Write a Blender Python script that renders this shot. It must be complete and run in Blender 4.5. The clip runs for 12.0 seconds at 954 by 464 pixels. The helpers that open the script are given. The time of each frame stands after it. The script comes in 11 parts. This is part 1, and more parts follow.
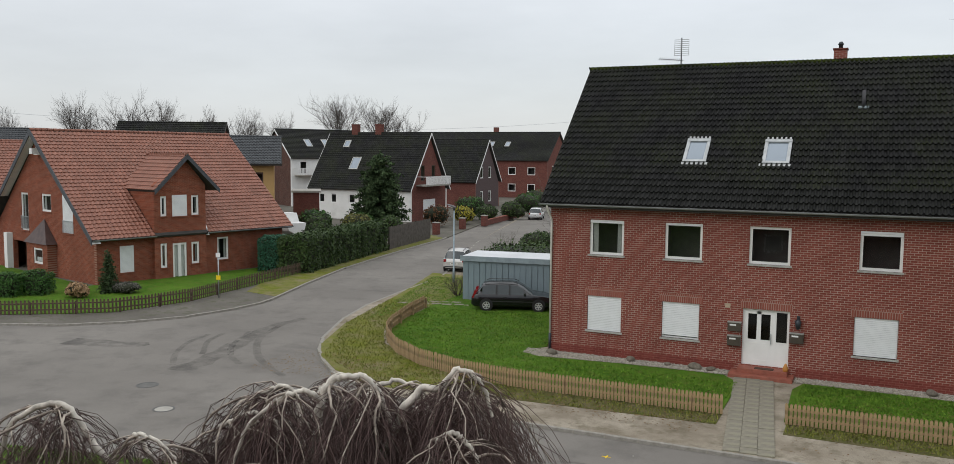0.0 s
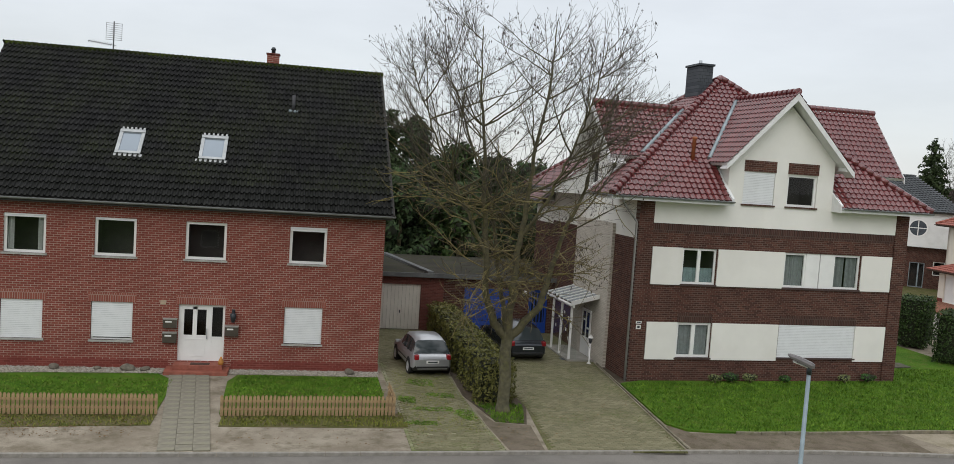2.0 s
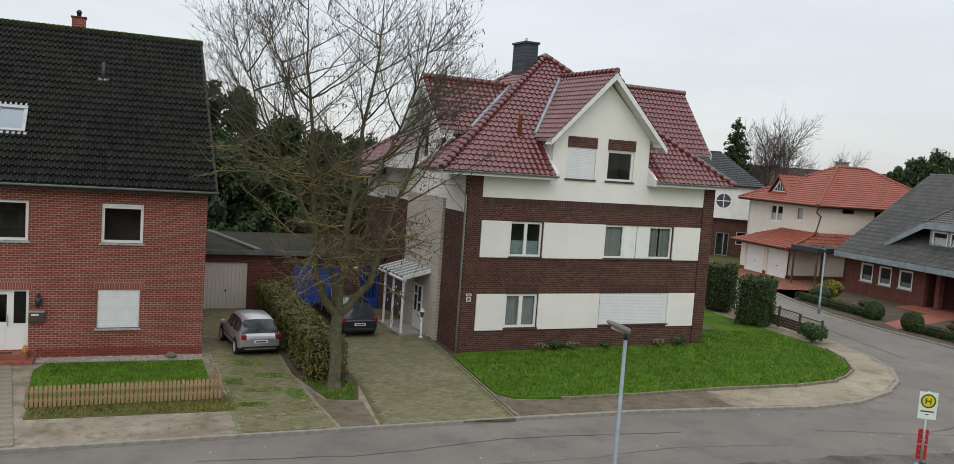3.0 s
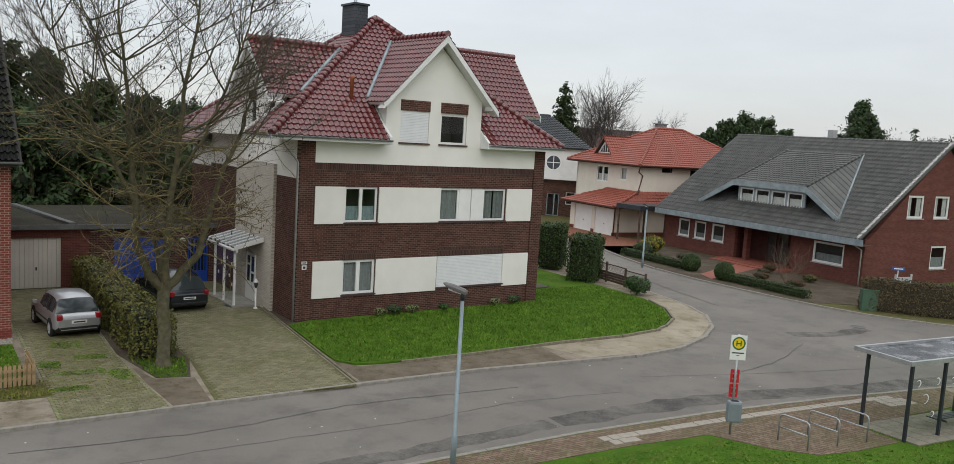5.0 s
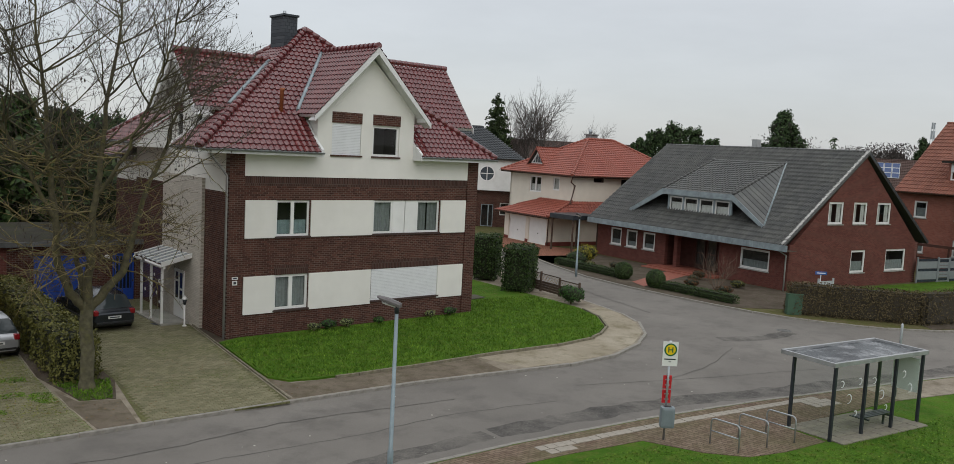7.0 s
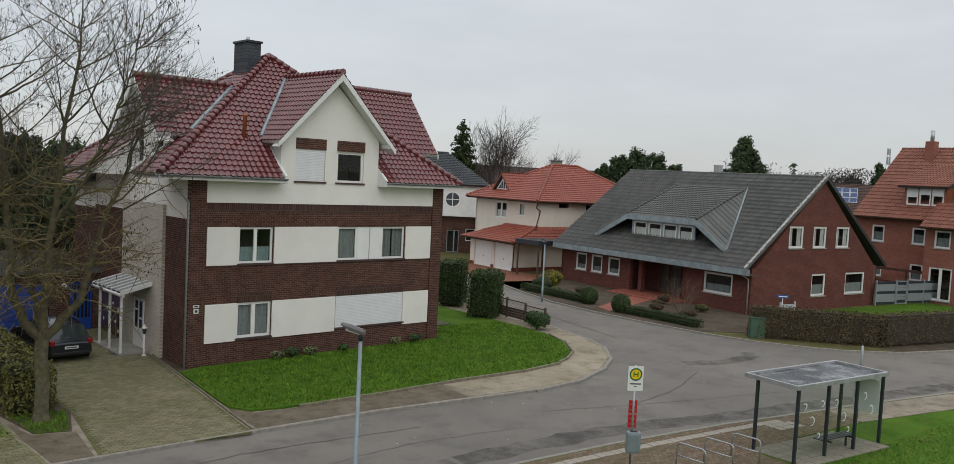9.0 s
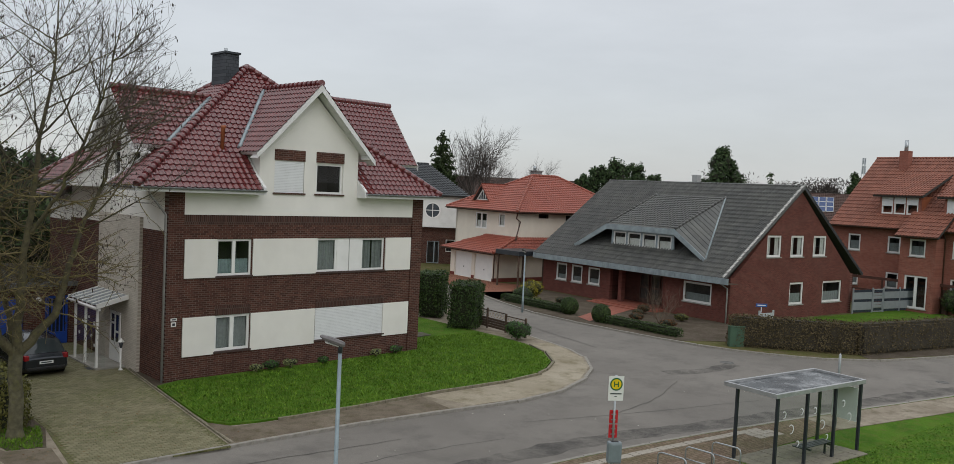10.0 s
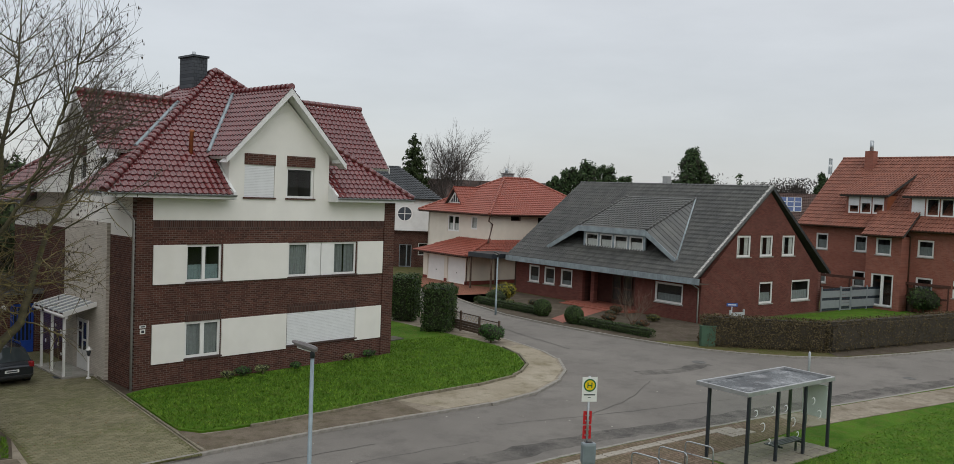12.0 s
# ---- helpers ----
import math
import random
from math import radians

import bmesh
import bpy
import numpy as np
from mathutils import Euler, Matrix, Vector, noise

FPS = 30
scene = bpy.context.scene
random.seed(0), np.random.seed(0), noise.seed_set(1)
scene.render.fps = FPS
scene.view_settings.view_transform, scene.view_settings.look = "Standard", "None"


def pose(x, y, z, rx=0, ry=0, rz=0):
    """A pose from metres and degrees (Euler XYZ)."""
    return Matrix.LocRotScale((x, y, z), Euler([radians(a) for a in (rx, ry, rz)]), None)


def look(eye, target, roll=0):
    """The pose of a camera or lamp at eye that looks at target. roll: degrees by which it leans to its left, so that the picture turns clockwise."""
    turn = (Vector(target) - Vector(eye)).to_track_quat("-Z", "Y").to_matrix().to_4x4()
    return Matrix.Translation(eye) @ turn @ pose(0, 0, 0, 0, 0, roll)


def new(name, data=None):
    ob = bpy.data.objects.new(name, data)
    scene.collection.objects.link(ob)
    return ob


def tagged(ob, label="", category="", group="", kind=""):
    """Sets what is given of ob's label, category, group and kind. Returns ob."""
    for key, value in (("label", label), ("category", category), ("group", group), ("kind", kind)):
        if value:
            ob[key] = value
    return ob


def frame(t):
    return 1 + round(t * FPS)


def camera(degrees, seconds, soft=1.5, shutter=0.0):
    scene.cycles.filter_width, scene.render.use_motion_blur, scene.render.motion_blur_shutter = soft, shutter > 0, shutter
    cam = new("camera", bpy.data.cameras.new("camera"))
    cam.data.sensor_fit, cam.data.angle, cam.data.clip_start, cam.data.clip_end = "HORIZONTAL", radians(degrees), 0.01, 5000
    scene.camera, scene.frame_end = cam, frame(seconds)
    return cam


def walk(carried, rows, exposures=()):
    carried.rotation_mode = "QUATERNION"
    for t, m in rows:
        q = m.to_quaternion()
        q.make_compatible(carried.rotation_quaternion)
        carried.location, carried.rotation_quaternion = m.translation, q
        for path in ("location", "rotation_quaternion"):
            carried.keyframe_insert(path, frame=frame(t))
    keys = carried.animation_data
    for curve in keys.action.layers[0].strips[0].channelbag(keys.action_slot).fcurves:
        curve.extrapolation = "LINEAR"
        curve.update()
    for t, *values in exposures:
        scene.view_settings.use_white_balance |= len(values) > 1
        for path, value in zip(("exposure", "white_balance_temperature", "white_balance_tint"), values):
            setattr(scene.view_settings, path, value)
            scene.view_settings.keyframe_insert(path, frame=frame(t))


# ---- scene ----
cam = camera(58.42, 12.0, soft=0.55)
PATH = [
    (0.0, pose(-0.176, -0.101, 8.366, 84.772, -0.533, 25.127)),
    (0.5, pose(-0.171, -0.106, 8.363, 84.803, -0.910, 21.670)),
    (0.7, pose(-0.170, -0.109, 8.362, 84.927, -1.301, 16.813)),
    (1.0, pose(-0.176, -0.111, 8.358, 85.150, -1.987, 9.008)),
    (1.2, pose(-0.175, -0.107, 8.355, 85.360, -2.378, 3.992)),
    (1.5, pose(-0.169, -0.082, 8.352, 85.632, -3.085, -3.407)),
    (2.0, pose(-0.159, -0.048, 8.341, 85.902, -3.762, -11.288)),
    (2.5, pose(-0.093, -0.025, 8.325, 85.258, -4.118, -17.995)),
    (3.0, pose(-0.047, -0.022, 8.326, 85.007, -4.027, -22.507)),
    (3.5, pose(-0.003, -0.011, 8.322, 84.137, -4.044, -26.227)),
    (3.7, pose(0.000, -0.009, 8.321, 84.127, -3.952, -27.689)),
    (5.3, pose(0.038, 0.051, 8.289, 83.338, -3.221, -34.209)),
    (5.5, pose(0.039, 0.054, 8.288, 83.402, -3.034, -34.592)),
    (6.0, pose(0.058, 0.060, 8.295, 83.587, -3.065, -36.044)),
    (6.5, pose(0.079, 0.067, 8.301, 83.794, -3.152, -37.359)),
    (7.0, pose(0.094, 0.060, 8.306, 84.387, -3.049, -37.992)),
    (7.2, pose(0.095, 0.060, 8.306, 84.608, -3.179, -38.564)),
    (9.0, pose(0.165, 0.076, 8.297, 86.249, -2.921, -40.280)),
    (9.5, pose(0.176, 0.066, 8.302, 86.971, -2.770, -41.579)),
    (10.0, pose(0.190, 0.082, 8.301, 87.031, -2.696, -41.618)),
    (10.5, pose(0.203, 0.093, 8.296, 87.121, -2.662, -41.642)),
    (11.0, pose(0.207, 0.098, 8.293, 87.224, -2.579, -41.904)),
    (11.5, pose(0.219, 0.098, 8.291, 87.214, -2.598, -43.480)),
    (12.0, pose(0.215, 0.103, 8.291, 87.311, -2.236, -43.492)),
]
walk(cam, PATH, exposures=[(0.0, 0.12), (1.0, 0.16), (3.5, 0.16), (5.5, 0.12), (6.5, 0.0), (7.0, -0.10), (9.0, -0.11), (12.0, -0.11)])

# ---- world: overcast sky, brighter towards the zenith ----
world = bpy.data.worlds.new("overcast_sky")
scene.world = world
world.use_nodes = True
wt = world.node_tree
wt.nodes.clear()


def wnode(kind, **kw):
    n = wt.nodes.new(kind)
    for k, v in kw.items():
        n.inputs[k].default_value = v
    return n


w_coord = wnode("ShaderNodeTexCoord")
w_sep = wnode("ShaderNodeSeparateXYZ")
wt.links.new(w_coord.outputs["Generated"], w_sep.inputs[0])
w_up = wnode("ShaderNodeMapRange", **{"From Min": 0.0, "From Max": 1.0, "To Min": 0.0, "To Max": 1.0})
wt.links.new(w_sep.outputs["Z"], w_up.inputs["Value"])
w_pow = wt.nodes.new("ShaderNodeMath")
w_pow.operation = "POWER"
wt.links.new(w_up.outputs[0], w_pow.inputs[0])
w_pow.inputs[1].default_value = 1.3
w_ramp = wt.nodes.new("ShaderNodeMix")
w_ramp.data_type = "RGBA"
wt.links.new(w_pow.outputs[0], w_ramp.inputs["Factor"])
w_ramp.inputs["A"].default_value = (0.55, 0.565, 0.585, 1)
w_ramp.inputs["B"].default_value = (1.30, 1.32, 1.335, 1)
w_map = wt.nodes.new("ShaderNodeMapping")
w_map.inputs["Scale"].default_value = (1.6, 1.6, 6.0)
wt.links.new(w_coord.outputs["Generated"], w_map.inputs[0])
w_noise = wnode("ShaderNodeTexNoise", Scale=2.2, Detail=5.0, Roughness=0.55)
wt.links.new(w_map.outputs[0], w_noise.inputs["Vector"])
w_cl = wnode("ShaderNodeMapRange", **{"From Min": 0.3, "From Max": 0.7, "To Min": 0.93, "To Max": 1.07})
wt.links.new(w_noise.outputs[0], w_cl.inputs["Value"])
w_mul = wt.nodes.new("ShaderNodeVectorMath")
w_mul.operation = "SCALE"
wt.links.new(w_ramp.outputs["Result"], w_mul.inputs[0])
wt.links.new(w_cl.outputs[0], w_mul.inputs["Scale"])
w_sky = wt.nodes.new("ShaderNodeTexSky")
w_sky.sky_type = "NISHITA"
w_sky.sun_disc = False
w_sky.sun_elevation, w_sky.sun_rotation = radians(35), radians(200)
w_mix = wt.nodes.new("ShaderNodeMix")
w_mix.data_type = "RGBA"
w_mix.inputs["Factor"].default_value = 0.02
wt.links.new(w_mul.outputs[0], w_mix.inputs["A"])
wt.links.new(w_sky.outputs[0], w_mix.inputs["B"])
w_bg = wnode("ShaderNodeBackground", Strength=1.0)
wt.links.new(w_mix.outputs["Result"], w_bg.inputs["Color"])
w_out = wt.nodes.new("ShaderNodeOutputWorld")
wt.links.new(w_bg.outputs[0], w_out.inputs[0])

# the sun behind thick cloud
sun = new("sun", bpy.data.lights.new("sun", "SUN"))
sun.data.energy, sun.data.angle, sun.data.color = 0.5, radians(40), (1.0, 0.96, 0.9)
sun.matrix_world = look((-25, -55, 45), (0, 0, 0))

# ---- materials ----


class Nodes:
    """A small node-tree writer."""

    def __init__(self, name):
        self.mat = bpy.data.materials.new(name)
        self.mat.use_nodes = True
        self.t = self.mat.node_tree
        self.bsdf = self.t.nodes["Principled BSDF"]
        self.out = self.t.nodes["Material Output"]
        self.coord = self.t.nodes.new("ShaderNodeTexCoord").outputs["Object"]

    def put(self, socket, value):
        if isinstance(value, bpy.types.NodeSocket):
            self.t.links.new(value, socket)
        else:
            socket.default_value = value

    def node(self, kind, out=0, **ins):
        n = self.t.nodes.new(kind)
        for k, v in ins.items():
            self.put(n.inputs[k.replace("_", " ")], v)
        return n.outputs[out]

    def noise(self, scale, detail=3.0, rough=0.55, vec=None, out=0):
        return self.node("ShaderNodeTexNoise", out, Vector=vec or self.coord, Scale=scale, Detail=detail, Roughness=rough)

    def ramp(self, v, a, b, lo=0.0, hi=1.0):
        return self.node("ShaderNodeMapRange", Value=v, From_Min=a, From_Max=b, To_Min=lo, To_Max=hi)

    def mix(self, fac, a, b, mode="MIX"):
        n = self.t.nodes.new("ShaderNodeMix")
        n.data_type, n.blend_type = "RGBA", mode
        self.put(n.inputs["Factor"], fac)
        self.put(n.inputs["A"], a if isinstance(a, bpy.types.NodeSocket) else rgba(a))
        self.put(n.inputs["B"], b if isinstance(b, bpy.types.NodeSocket) else rgba(b))
        return n.outputs["Result"]

    def math(self, op, a, b=0.0):
        n = self.t.nodes.new("ShaderNodeMath")
        n.operation = op
        self.put(n.inputs[0], a)
        self.put(n.inputs[1], b)
        return n.outputs[0]

    def swizzle(self, order="xz"):
        s = self.t.nodes.new("ShaderNodeSeparateXYZ")
        self.t.links.new(self.coord, s.inputs[0])
        c = self.t.nodes.new("ShaderNodeCombineXYZ")
        for i, k in enumerate(order):
            self.t.links.new(s.outputs["xyz".index(k)], c.inputs[i])
        return c.outputs[0]

    def random(self):
        """One number for each piece, be it an object or an island of a mesh."""
        a = self.node("ShaderNodeObjectInfo", 5)
        b = self.node("ShaderNodeNewGeometry", "Random Per Island")
        return self.math("FRACT", self.math("ADD", a, b))

    def bump(self, height, strength=0.3, dist=0.01):
        n = self.t.nodes.new("ShaderNodeBump")
        n.inputs["Strength"].default_value, n.inputs["Distance"].default_value = strength, dist
        self.put(n.inputs["Height"], height)
        self.t.links.new(n.outputs[0], self.bsdf.inputs["Normal"])

    def done(self, color, rough=0.8, metal=0.0, spec=0.5):
        self.put(self.bsdf.inputs["Base Color"], color if isinstance(color, bpy.types.NodeSocket) else rgba(color))
        self.put(self.bsdf.inputs["Roughness"], rough)
        self.put(self.bsdf.inputs["Metallic"], metal)
        self.put(self.bsdf.inputs["Specular IOR Level"], spec)
        return self.mat


def rgba(c):
    return (*c[:3], 1.0)


def tint(c, k):
    return tuple(min(1.0, x * k) for x in c)


def plain(name, color, rough=0.7, metal=0.0, var=0.15, scale=3.0, fine=40.0, bump=0.1, spec=0.5, dirt=None):
    """Paint, plastic, metal, stone: a colour with cloudy and fine variation."""
    n = Nodes(name)
    big, small = n.noise(scale, 4.0), n.noise(fine, 3.0)
    c = n.mix(n.ramp(big, 0.35, 0.65), tint(color, 1 - var), tint(color, 1 + var))
    c = n.mix(n.ramp(small, 0.35, 0.65, 0.0, 0.35), c, tint(color, 1 - var))
    if dirt:
        c = n.mix(n.ramp(n.noise(scale * 0.6, 6.0, 0.65), 0.52, 0.72, 0.0, 0.6), c, dirt)
    if bump:
        n.bump(small, bump, 0.004)
    return n.done(c, n.ramp(small, 0.3, 0.7, max(0.02, rough - 0.08), min(1.0, rough + 0.08)), metal, spec)


def brick(name, a, b, mortar, w=0.25, h=0.075, joint=0.011, stain=None):
    n = Nodes(name)
    v = n.swizzle("xz")
    t = n.t.nodes.new("ShaderNodeTexBrick")
    n.put(t.inputs["Vector"], v)
    for k, x in (("Scale", 1.0), ("Mortar Size", joint), ("Mortar Smooth", 0.25), ("Bias", 0.0), ("Brick Width", w), ("Row Height", h)):
        t.inputs[k].default_value = x
    t.inputs["Color1"].default_value, t.inputs["Color2"].default_value = rgba(a), rgba(b)
    t.inputs["Mortar"].default_value = rgba(mortar)
    c = n.mix(n.ramp(n.noise(0.7, 5.0, 0.6), 0.35, 0.7, 0.0, 0.45), t.outputs["Color"], tint(a, 0.6))
    c = n.mix(n.ramp(n.noise(60.0, 3.0), 0.3, 0.7, 0.0, 0.18), c, tint(b, 1.3))
    if stain:
        c = n.mix(n.ramp(n.noise(0.35, 6.0, 0.7), 0.55, 0.75, 0.0, 0.5), c, stain)
    n.bump(n.math("SUBTRACT", n.math("MULTIPLY", n.noise(50.0), 0.25), t.outputs["Fac"]), 0.6, 0.008)
    return n.done(c, 0.88, 0.0, 0.2)


def tile_mat(name, a, b, rough=0.6, moss=None, amount=0.0, spec=0.5):
    """Roof tiles that differ a little from one to the next."""
    n = Nodes(name)
    c = n.mix(n.random(), a, b)
    c = n.mix(n.ramp(n.noise(1.1, 6.0, 0.65), 0.35, 0.7, 0.0, 0.55), c, tint(a, 0.65))
    c = n.mix(n.ramp(n.noise(35.0, 4.0), 0.45, 0.7, 0.0, 0.5), c, tint(b, 1.35))
    if moss:
        m = n.math("MULTIPLY", n.ramp(n.noise(0.45, 6.0, 0.7), 0.42, 0.62), n.ramp(n.noise(14.0, 5.0, 0.7), 0.45, 0.6))
        c = n.mix(n.math("MULTIPLY", m, amount), c, moss)
    n.bump(n.noise(70.0, 3.0), 0.25, 0.005)
    return n.done(c, n.ramp(n.noise(6.0), 0.3, 0.7, max(0.05, rough - 0.12), min(1, rough + 0.1)), 0.0, spec)


def ground_mat(name, cols, scales, bump=0.5, bscale=30.0, rough=0.95, dist=0.02):
    """Soil, turf, asphalt: three colours laid over one another in patches of several sizes."""
    n = Nodes(name)
    c = n.mix(n.ramp(n.noise(scales[0], 6.0, 0.65), 0.38, 0.64), cols[0], cols[1])
    c = n.mix(n.ramp(n.noise(scales[1], 6.0, 0.7), 0.48, 0.66, 0.0, 0.85), c, cols[2])
    c = n.mix(n.ramp(n.noise(scales[2], 3.0, 0.6), 0.35, 0.7, 0.0, 0.55), c, tint(cols[0], 0.55))
    n.bump(n.noise(bscale, 5.0, 0.7), bump, dist)
    return n.done(c, rough, 0.0, 0.12)


def leaf_mat(name, a, b, rough=0.55):
    n = Nodes(name)
    c = n.mix(n.random(), a, b)
    c = n.mix(n.ramp(n.noise(1.5, 3.0), 0.35, 0.65, 0.0, 0.6), c, tint(a, 0.6))
    m = n.done(c, rough, 0.0, 0.2)
    return m


def glass_mat(name, col=(0.92, 0.95, 0.94), gloss=0.10):
    n = Nodes(name)
    n.t.nodes.remove(n.bsdf)
    lw = n.node("ShaderNodeLayerWeight", 1, Blend=0.35)
    fr = n.ramp(n.math("POWER", lw, 3.0), 0.0, 1.0, gloss, 0.75)
    tr = n.node("ShaderNodeBsdfTransparent", Color=rgba(col))
    gl = n.node("ShaderNodeBsdfGlossy", Color=(0.9, 0.9, 0.9, 1), Roughness=0.02)
    m = n.t.nodes.new("ShaderNodeMixShader")
    n.t.links.new(fr, m.inputs[0])
    n.t.links.new(tr, m.inputs[1])
    n.t.links.new(gl, m.inputs[2])
    n.t.links.new(m.outputs[0], n.out.inputs[0])
    return n.mat


BRICK_RED = brick("brick_red", (0.172, 0.042, 0.031), (0.240, 0.064, 0.048), (0.41, 0.335, 0.28), 0.245, 0.086, 0.0095)
BRICK_BROWN = brick("brick_brown", (0.046, 0.019, 0.0145), (0.115, 0.048, 0.034), (0.20, 0.165, 0.14), 0.24, 0.085, 0.0075)
BRICK_ORANGE = brick("brick_orange", (0.16, 0.045, 0.025), (0.28, 0.085, 0.047), (0.30, 0.20, 0.15), 0.25, 0.075, 0.006)
BRICK_FAR = brick("brick_dark_red", (0.105, 0.038, 0.030), (0.17, 0.060, 0.048), (0.20, 0.12, 0.10), 0.25, 0.075, 0.005)
BRICK_GREY = brick("brick_light_grey", (0.50, 0.46, 0.39), (0.62, 0.57, 0.50), (0.36, 0.33, 0.28), 0.25, 0.075, 0.006)
BRICK_ROSE = brick("brick_rose", (0.24, 0.085, 0.06), (0.33, 0.13, 0.095), (0.30, 0.20, 0.17), 0.25, 0.075, 0.006)
SOLDIER = brick("brick_soldier_course", (0.21, 0.06, 0.043), (0.29, 0.09, 0.065), (0.36, 0.28, 0.24), 0.085, 0.40, 0.012)
SOLDIER_BROWN = brick("brick_soldier_brown", (0.045, 0.022, 0.017), (0.09, 0.044, 0.034), (0.11, 0.09, 0.08), 0.085, 0.40, 0.010)
PLINTH_RED = brick("plinth_red_paint", (0.15, 0.035, 0.026), (0.21, 0.052, 0.04), (0.27, 0.12, 0.10), 0.245, 0.086, 0.008)
CREAM = plain("cream_render", (0.775, 0.76, 0.71), 0.9, var=0.04, scale=0.8, fine=120, bump=0.25, dirt=(0.71, 0.69, 0.63))
WHITE_RENDER = plain("white_render", (0.74, 0.74, 0.72), 0.9, var=0.04, scale=0.8, fine=90, bump=0.25, dirt=(0.55, 0.55, 0.52))
PEACH = plain("peach_render", (0.74, 0.685, 0.59), 0.9, var=0.05, scale=0.8, fine=90, bump=0.25, dirt=(0.66, 0.60, 0.50))
OCHRE = plain("ochre_render", (0.42, 0.27, 0.11), 0.9, var=0.06, scale=0.8, fine=90, bump=0.2)
WHITE = plain("white_plastic", (0.78, 0.78, 0.76), 0.35, var=0.04, scale=2.0, bump=0.0)
SHUTTER = plain("shutter_white", (0.77, 0.785, 0.795), 0.45, var=0.025, scale=1.5, bump=0.0)
# greyer than the slats, to paint the shade in their gaps
SHUTTER_GAP_SHADE = plain("shutter_gap_shade_grey", (0.64, 0.65, 0.66), 0.6, bump=0.0)
GREY_SILL = plain("sill_grey_stone", (0.36, 0.35, 0.32), 0.8, var=0.2, scale=5.0, bump=0.3)
CONCRETE = plain("concrete", (0.34, 0.325, 0.29), 0.9, var=0.2, scale=1.3, fine=60, bump=0.4, dirt=(0.2, 0.2, 0.15))
ZINC = plain("zinc_sheet", (0.29, 0.345, 0.37), 0.5, 0.35, var=0.2, scale=2.0, bump=0.05)
GUTTER = plain("gutter_grey", (0.25, 0.258, 0.265), 0.5, 0.3, var=0.2, scale=2.0, bump=0.05)
STEEL = plain("galvanised_steel", (0.42, 0.45, 0.47), 0.42, 0.75, var=0.12, scale=6.0, bump=0.05)
POLE = plain("pole_grey_blue", (0.25, 0.31, 0.34), 0.5, 0.3, var=0.12, scale=3.0, bump=0.05)
DARK_METAL = plain("anthracite_metal", (0.035, 0.042, 0.05), 0.4, 0.3, var=0.15, bump=0.0)
BLACK = plain("black_rubber", (0.015, 0.015, 0.016), 0.75, var=0.2, bump=0.1)
BROWN_METAL = plain("brown_metal", (0.09, 0.045, 0.03), 0.5, 0.1, var=0.2)
SLATE = plain("slate_shingle", (0.055, 0.062, 0.072), 0.6, var=0.3, scale=6.0, bump=0.3)
MAILBOX = plain("mailbox_grey_brown", (0.10, 0.085, 0.07), 0.4, 0.5, var=0.15)
TILE_DARK = tile_mat("tile_dark_mossy", (0.0050, 0.0052, 0.0054), (0.0200, 0.0200, 0.0203), 0.62, (0.040, 0.050, 0.014), 0.6, 0.15)
TILE_RIDGE = tile_mat("tile_ridge_mossy", (0.012, 0.014, 0.008), (0.026, 0.030, 0.011), 0.85, (0.09, 0.13, 0.012), 1.0, 0.1)
TILE_MAROON = tile_mat("tile_maroon_glazed", (0.102, 0.020, 0.022), (0.148, 0.031, 0.031), 0.16, spec=0.9)
TILE_TERRA = tile_mat("tile_terracotta", (0.20, 0.080, 0.052), (0.29, 0.120, 0.080), 0.6, (0.12, 0.08, 0.055), 0.4)
TILE_ORANGE = tile_mat("tile_orange", (0.245, 0.066, 0.042), (0.31, 0.086, 0.056), 0.5)
TILE_GREY = tile_mat("tile_weathered_grey", (0.034, 0.036, 0.035), (0.088, 0.090, 0.086), 0.42, (0.17, 0.168, 0.14), 0.45)
TILE_BROWN = tile_mat("tile_red_brown", (0.17, 0.060, 0.038), (0.27, 0.10, 0.064), 0.65)
TILE_FAR_BROWN = tile_mat("tile_far_brown", (0.06, 0.034, 0.027), (0.09, 0.05, 0.04), 0.7)
TILE_BLUE = tile_mat("tile_blue_black", (0.030, 0.034, 0.038), (0.050, 0.055, 0.060), 0.55)
DECK = plain("roof_underside", (0.045, 0.042, 0.038), 0.9)
WHITE_WOOD = plain("white_painted_wood", (0.72, 0.72, 0.71), 0.5, var=0.06, scale=3.0, bump=0.1)
WOOD_LIGHT = plain("fence_weathered_pine", (0.34, 0.235, 0.125), 0.85, var=0.4, scale=4.0, fine=50, bump=0.4, dirt=(0.22, 0.18, 0.12))
WOOD_DARK = plain("fence_dark_brown", (0.085, 0.055, 0.038), 0.85, var=0.3, scale=4.0, fine=50, bump=0.4)
WOOD_RED = plain("rail_red_brown", (0.075, 0.03, 0.02), 0.8, var=0.25, scale=4.0, fine=50, bump=0.3)
WOOD_GREY = plain("fence_grey_brown", (0.078, 0.067, 0.056), 0.9, var=0.35, scale=3.0, fine=50, bump=0.4)
GLASS = glass_mat("window_glass", gloss=0.03)
CLEAR = glass_mat("clear_glass", (0.93, 0.96, 0.95), 0.05)
CURTAIN = plain("curtain_white", (0.62, 0.62, 0.60), 0.9, var=0.08, scale=8.0)
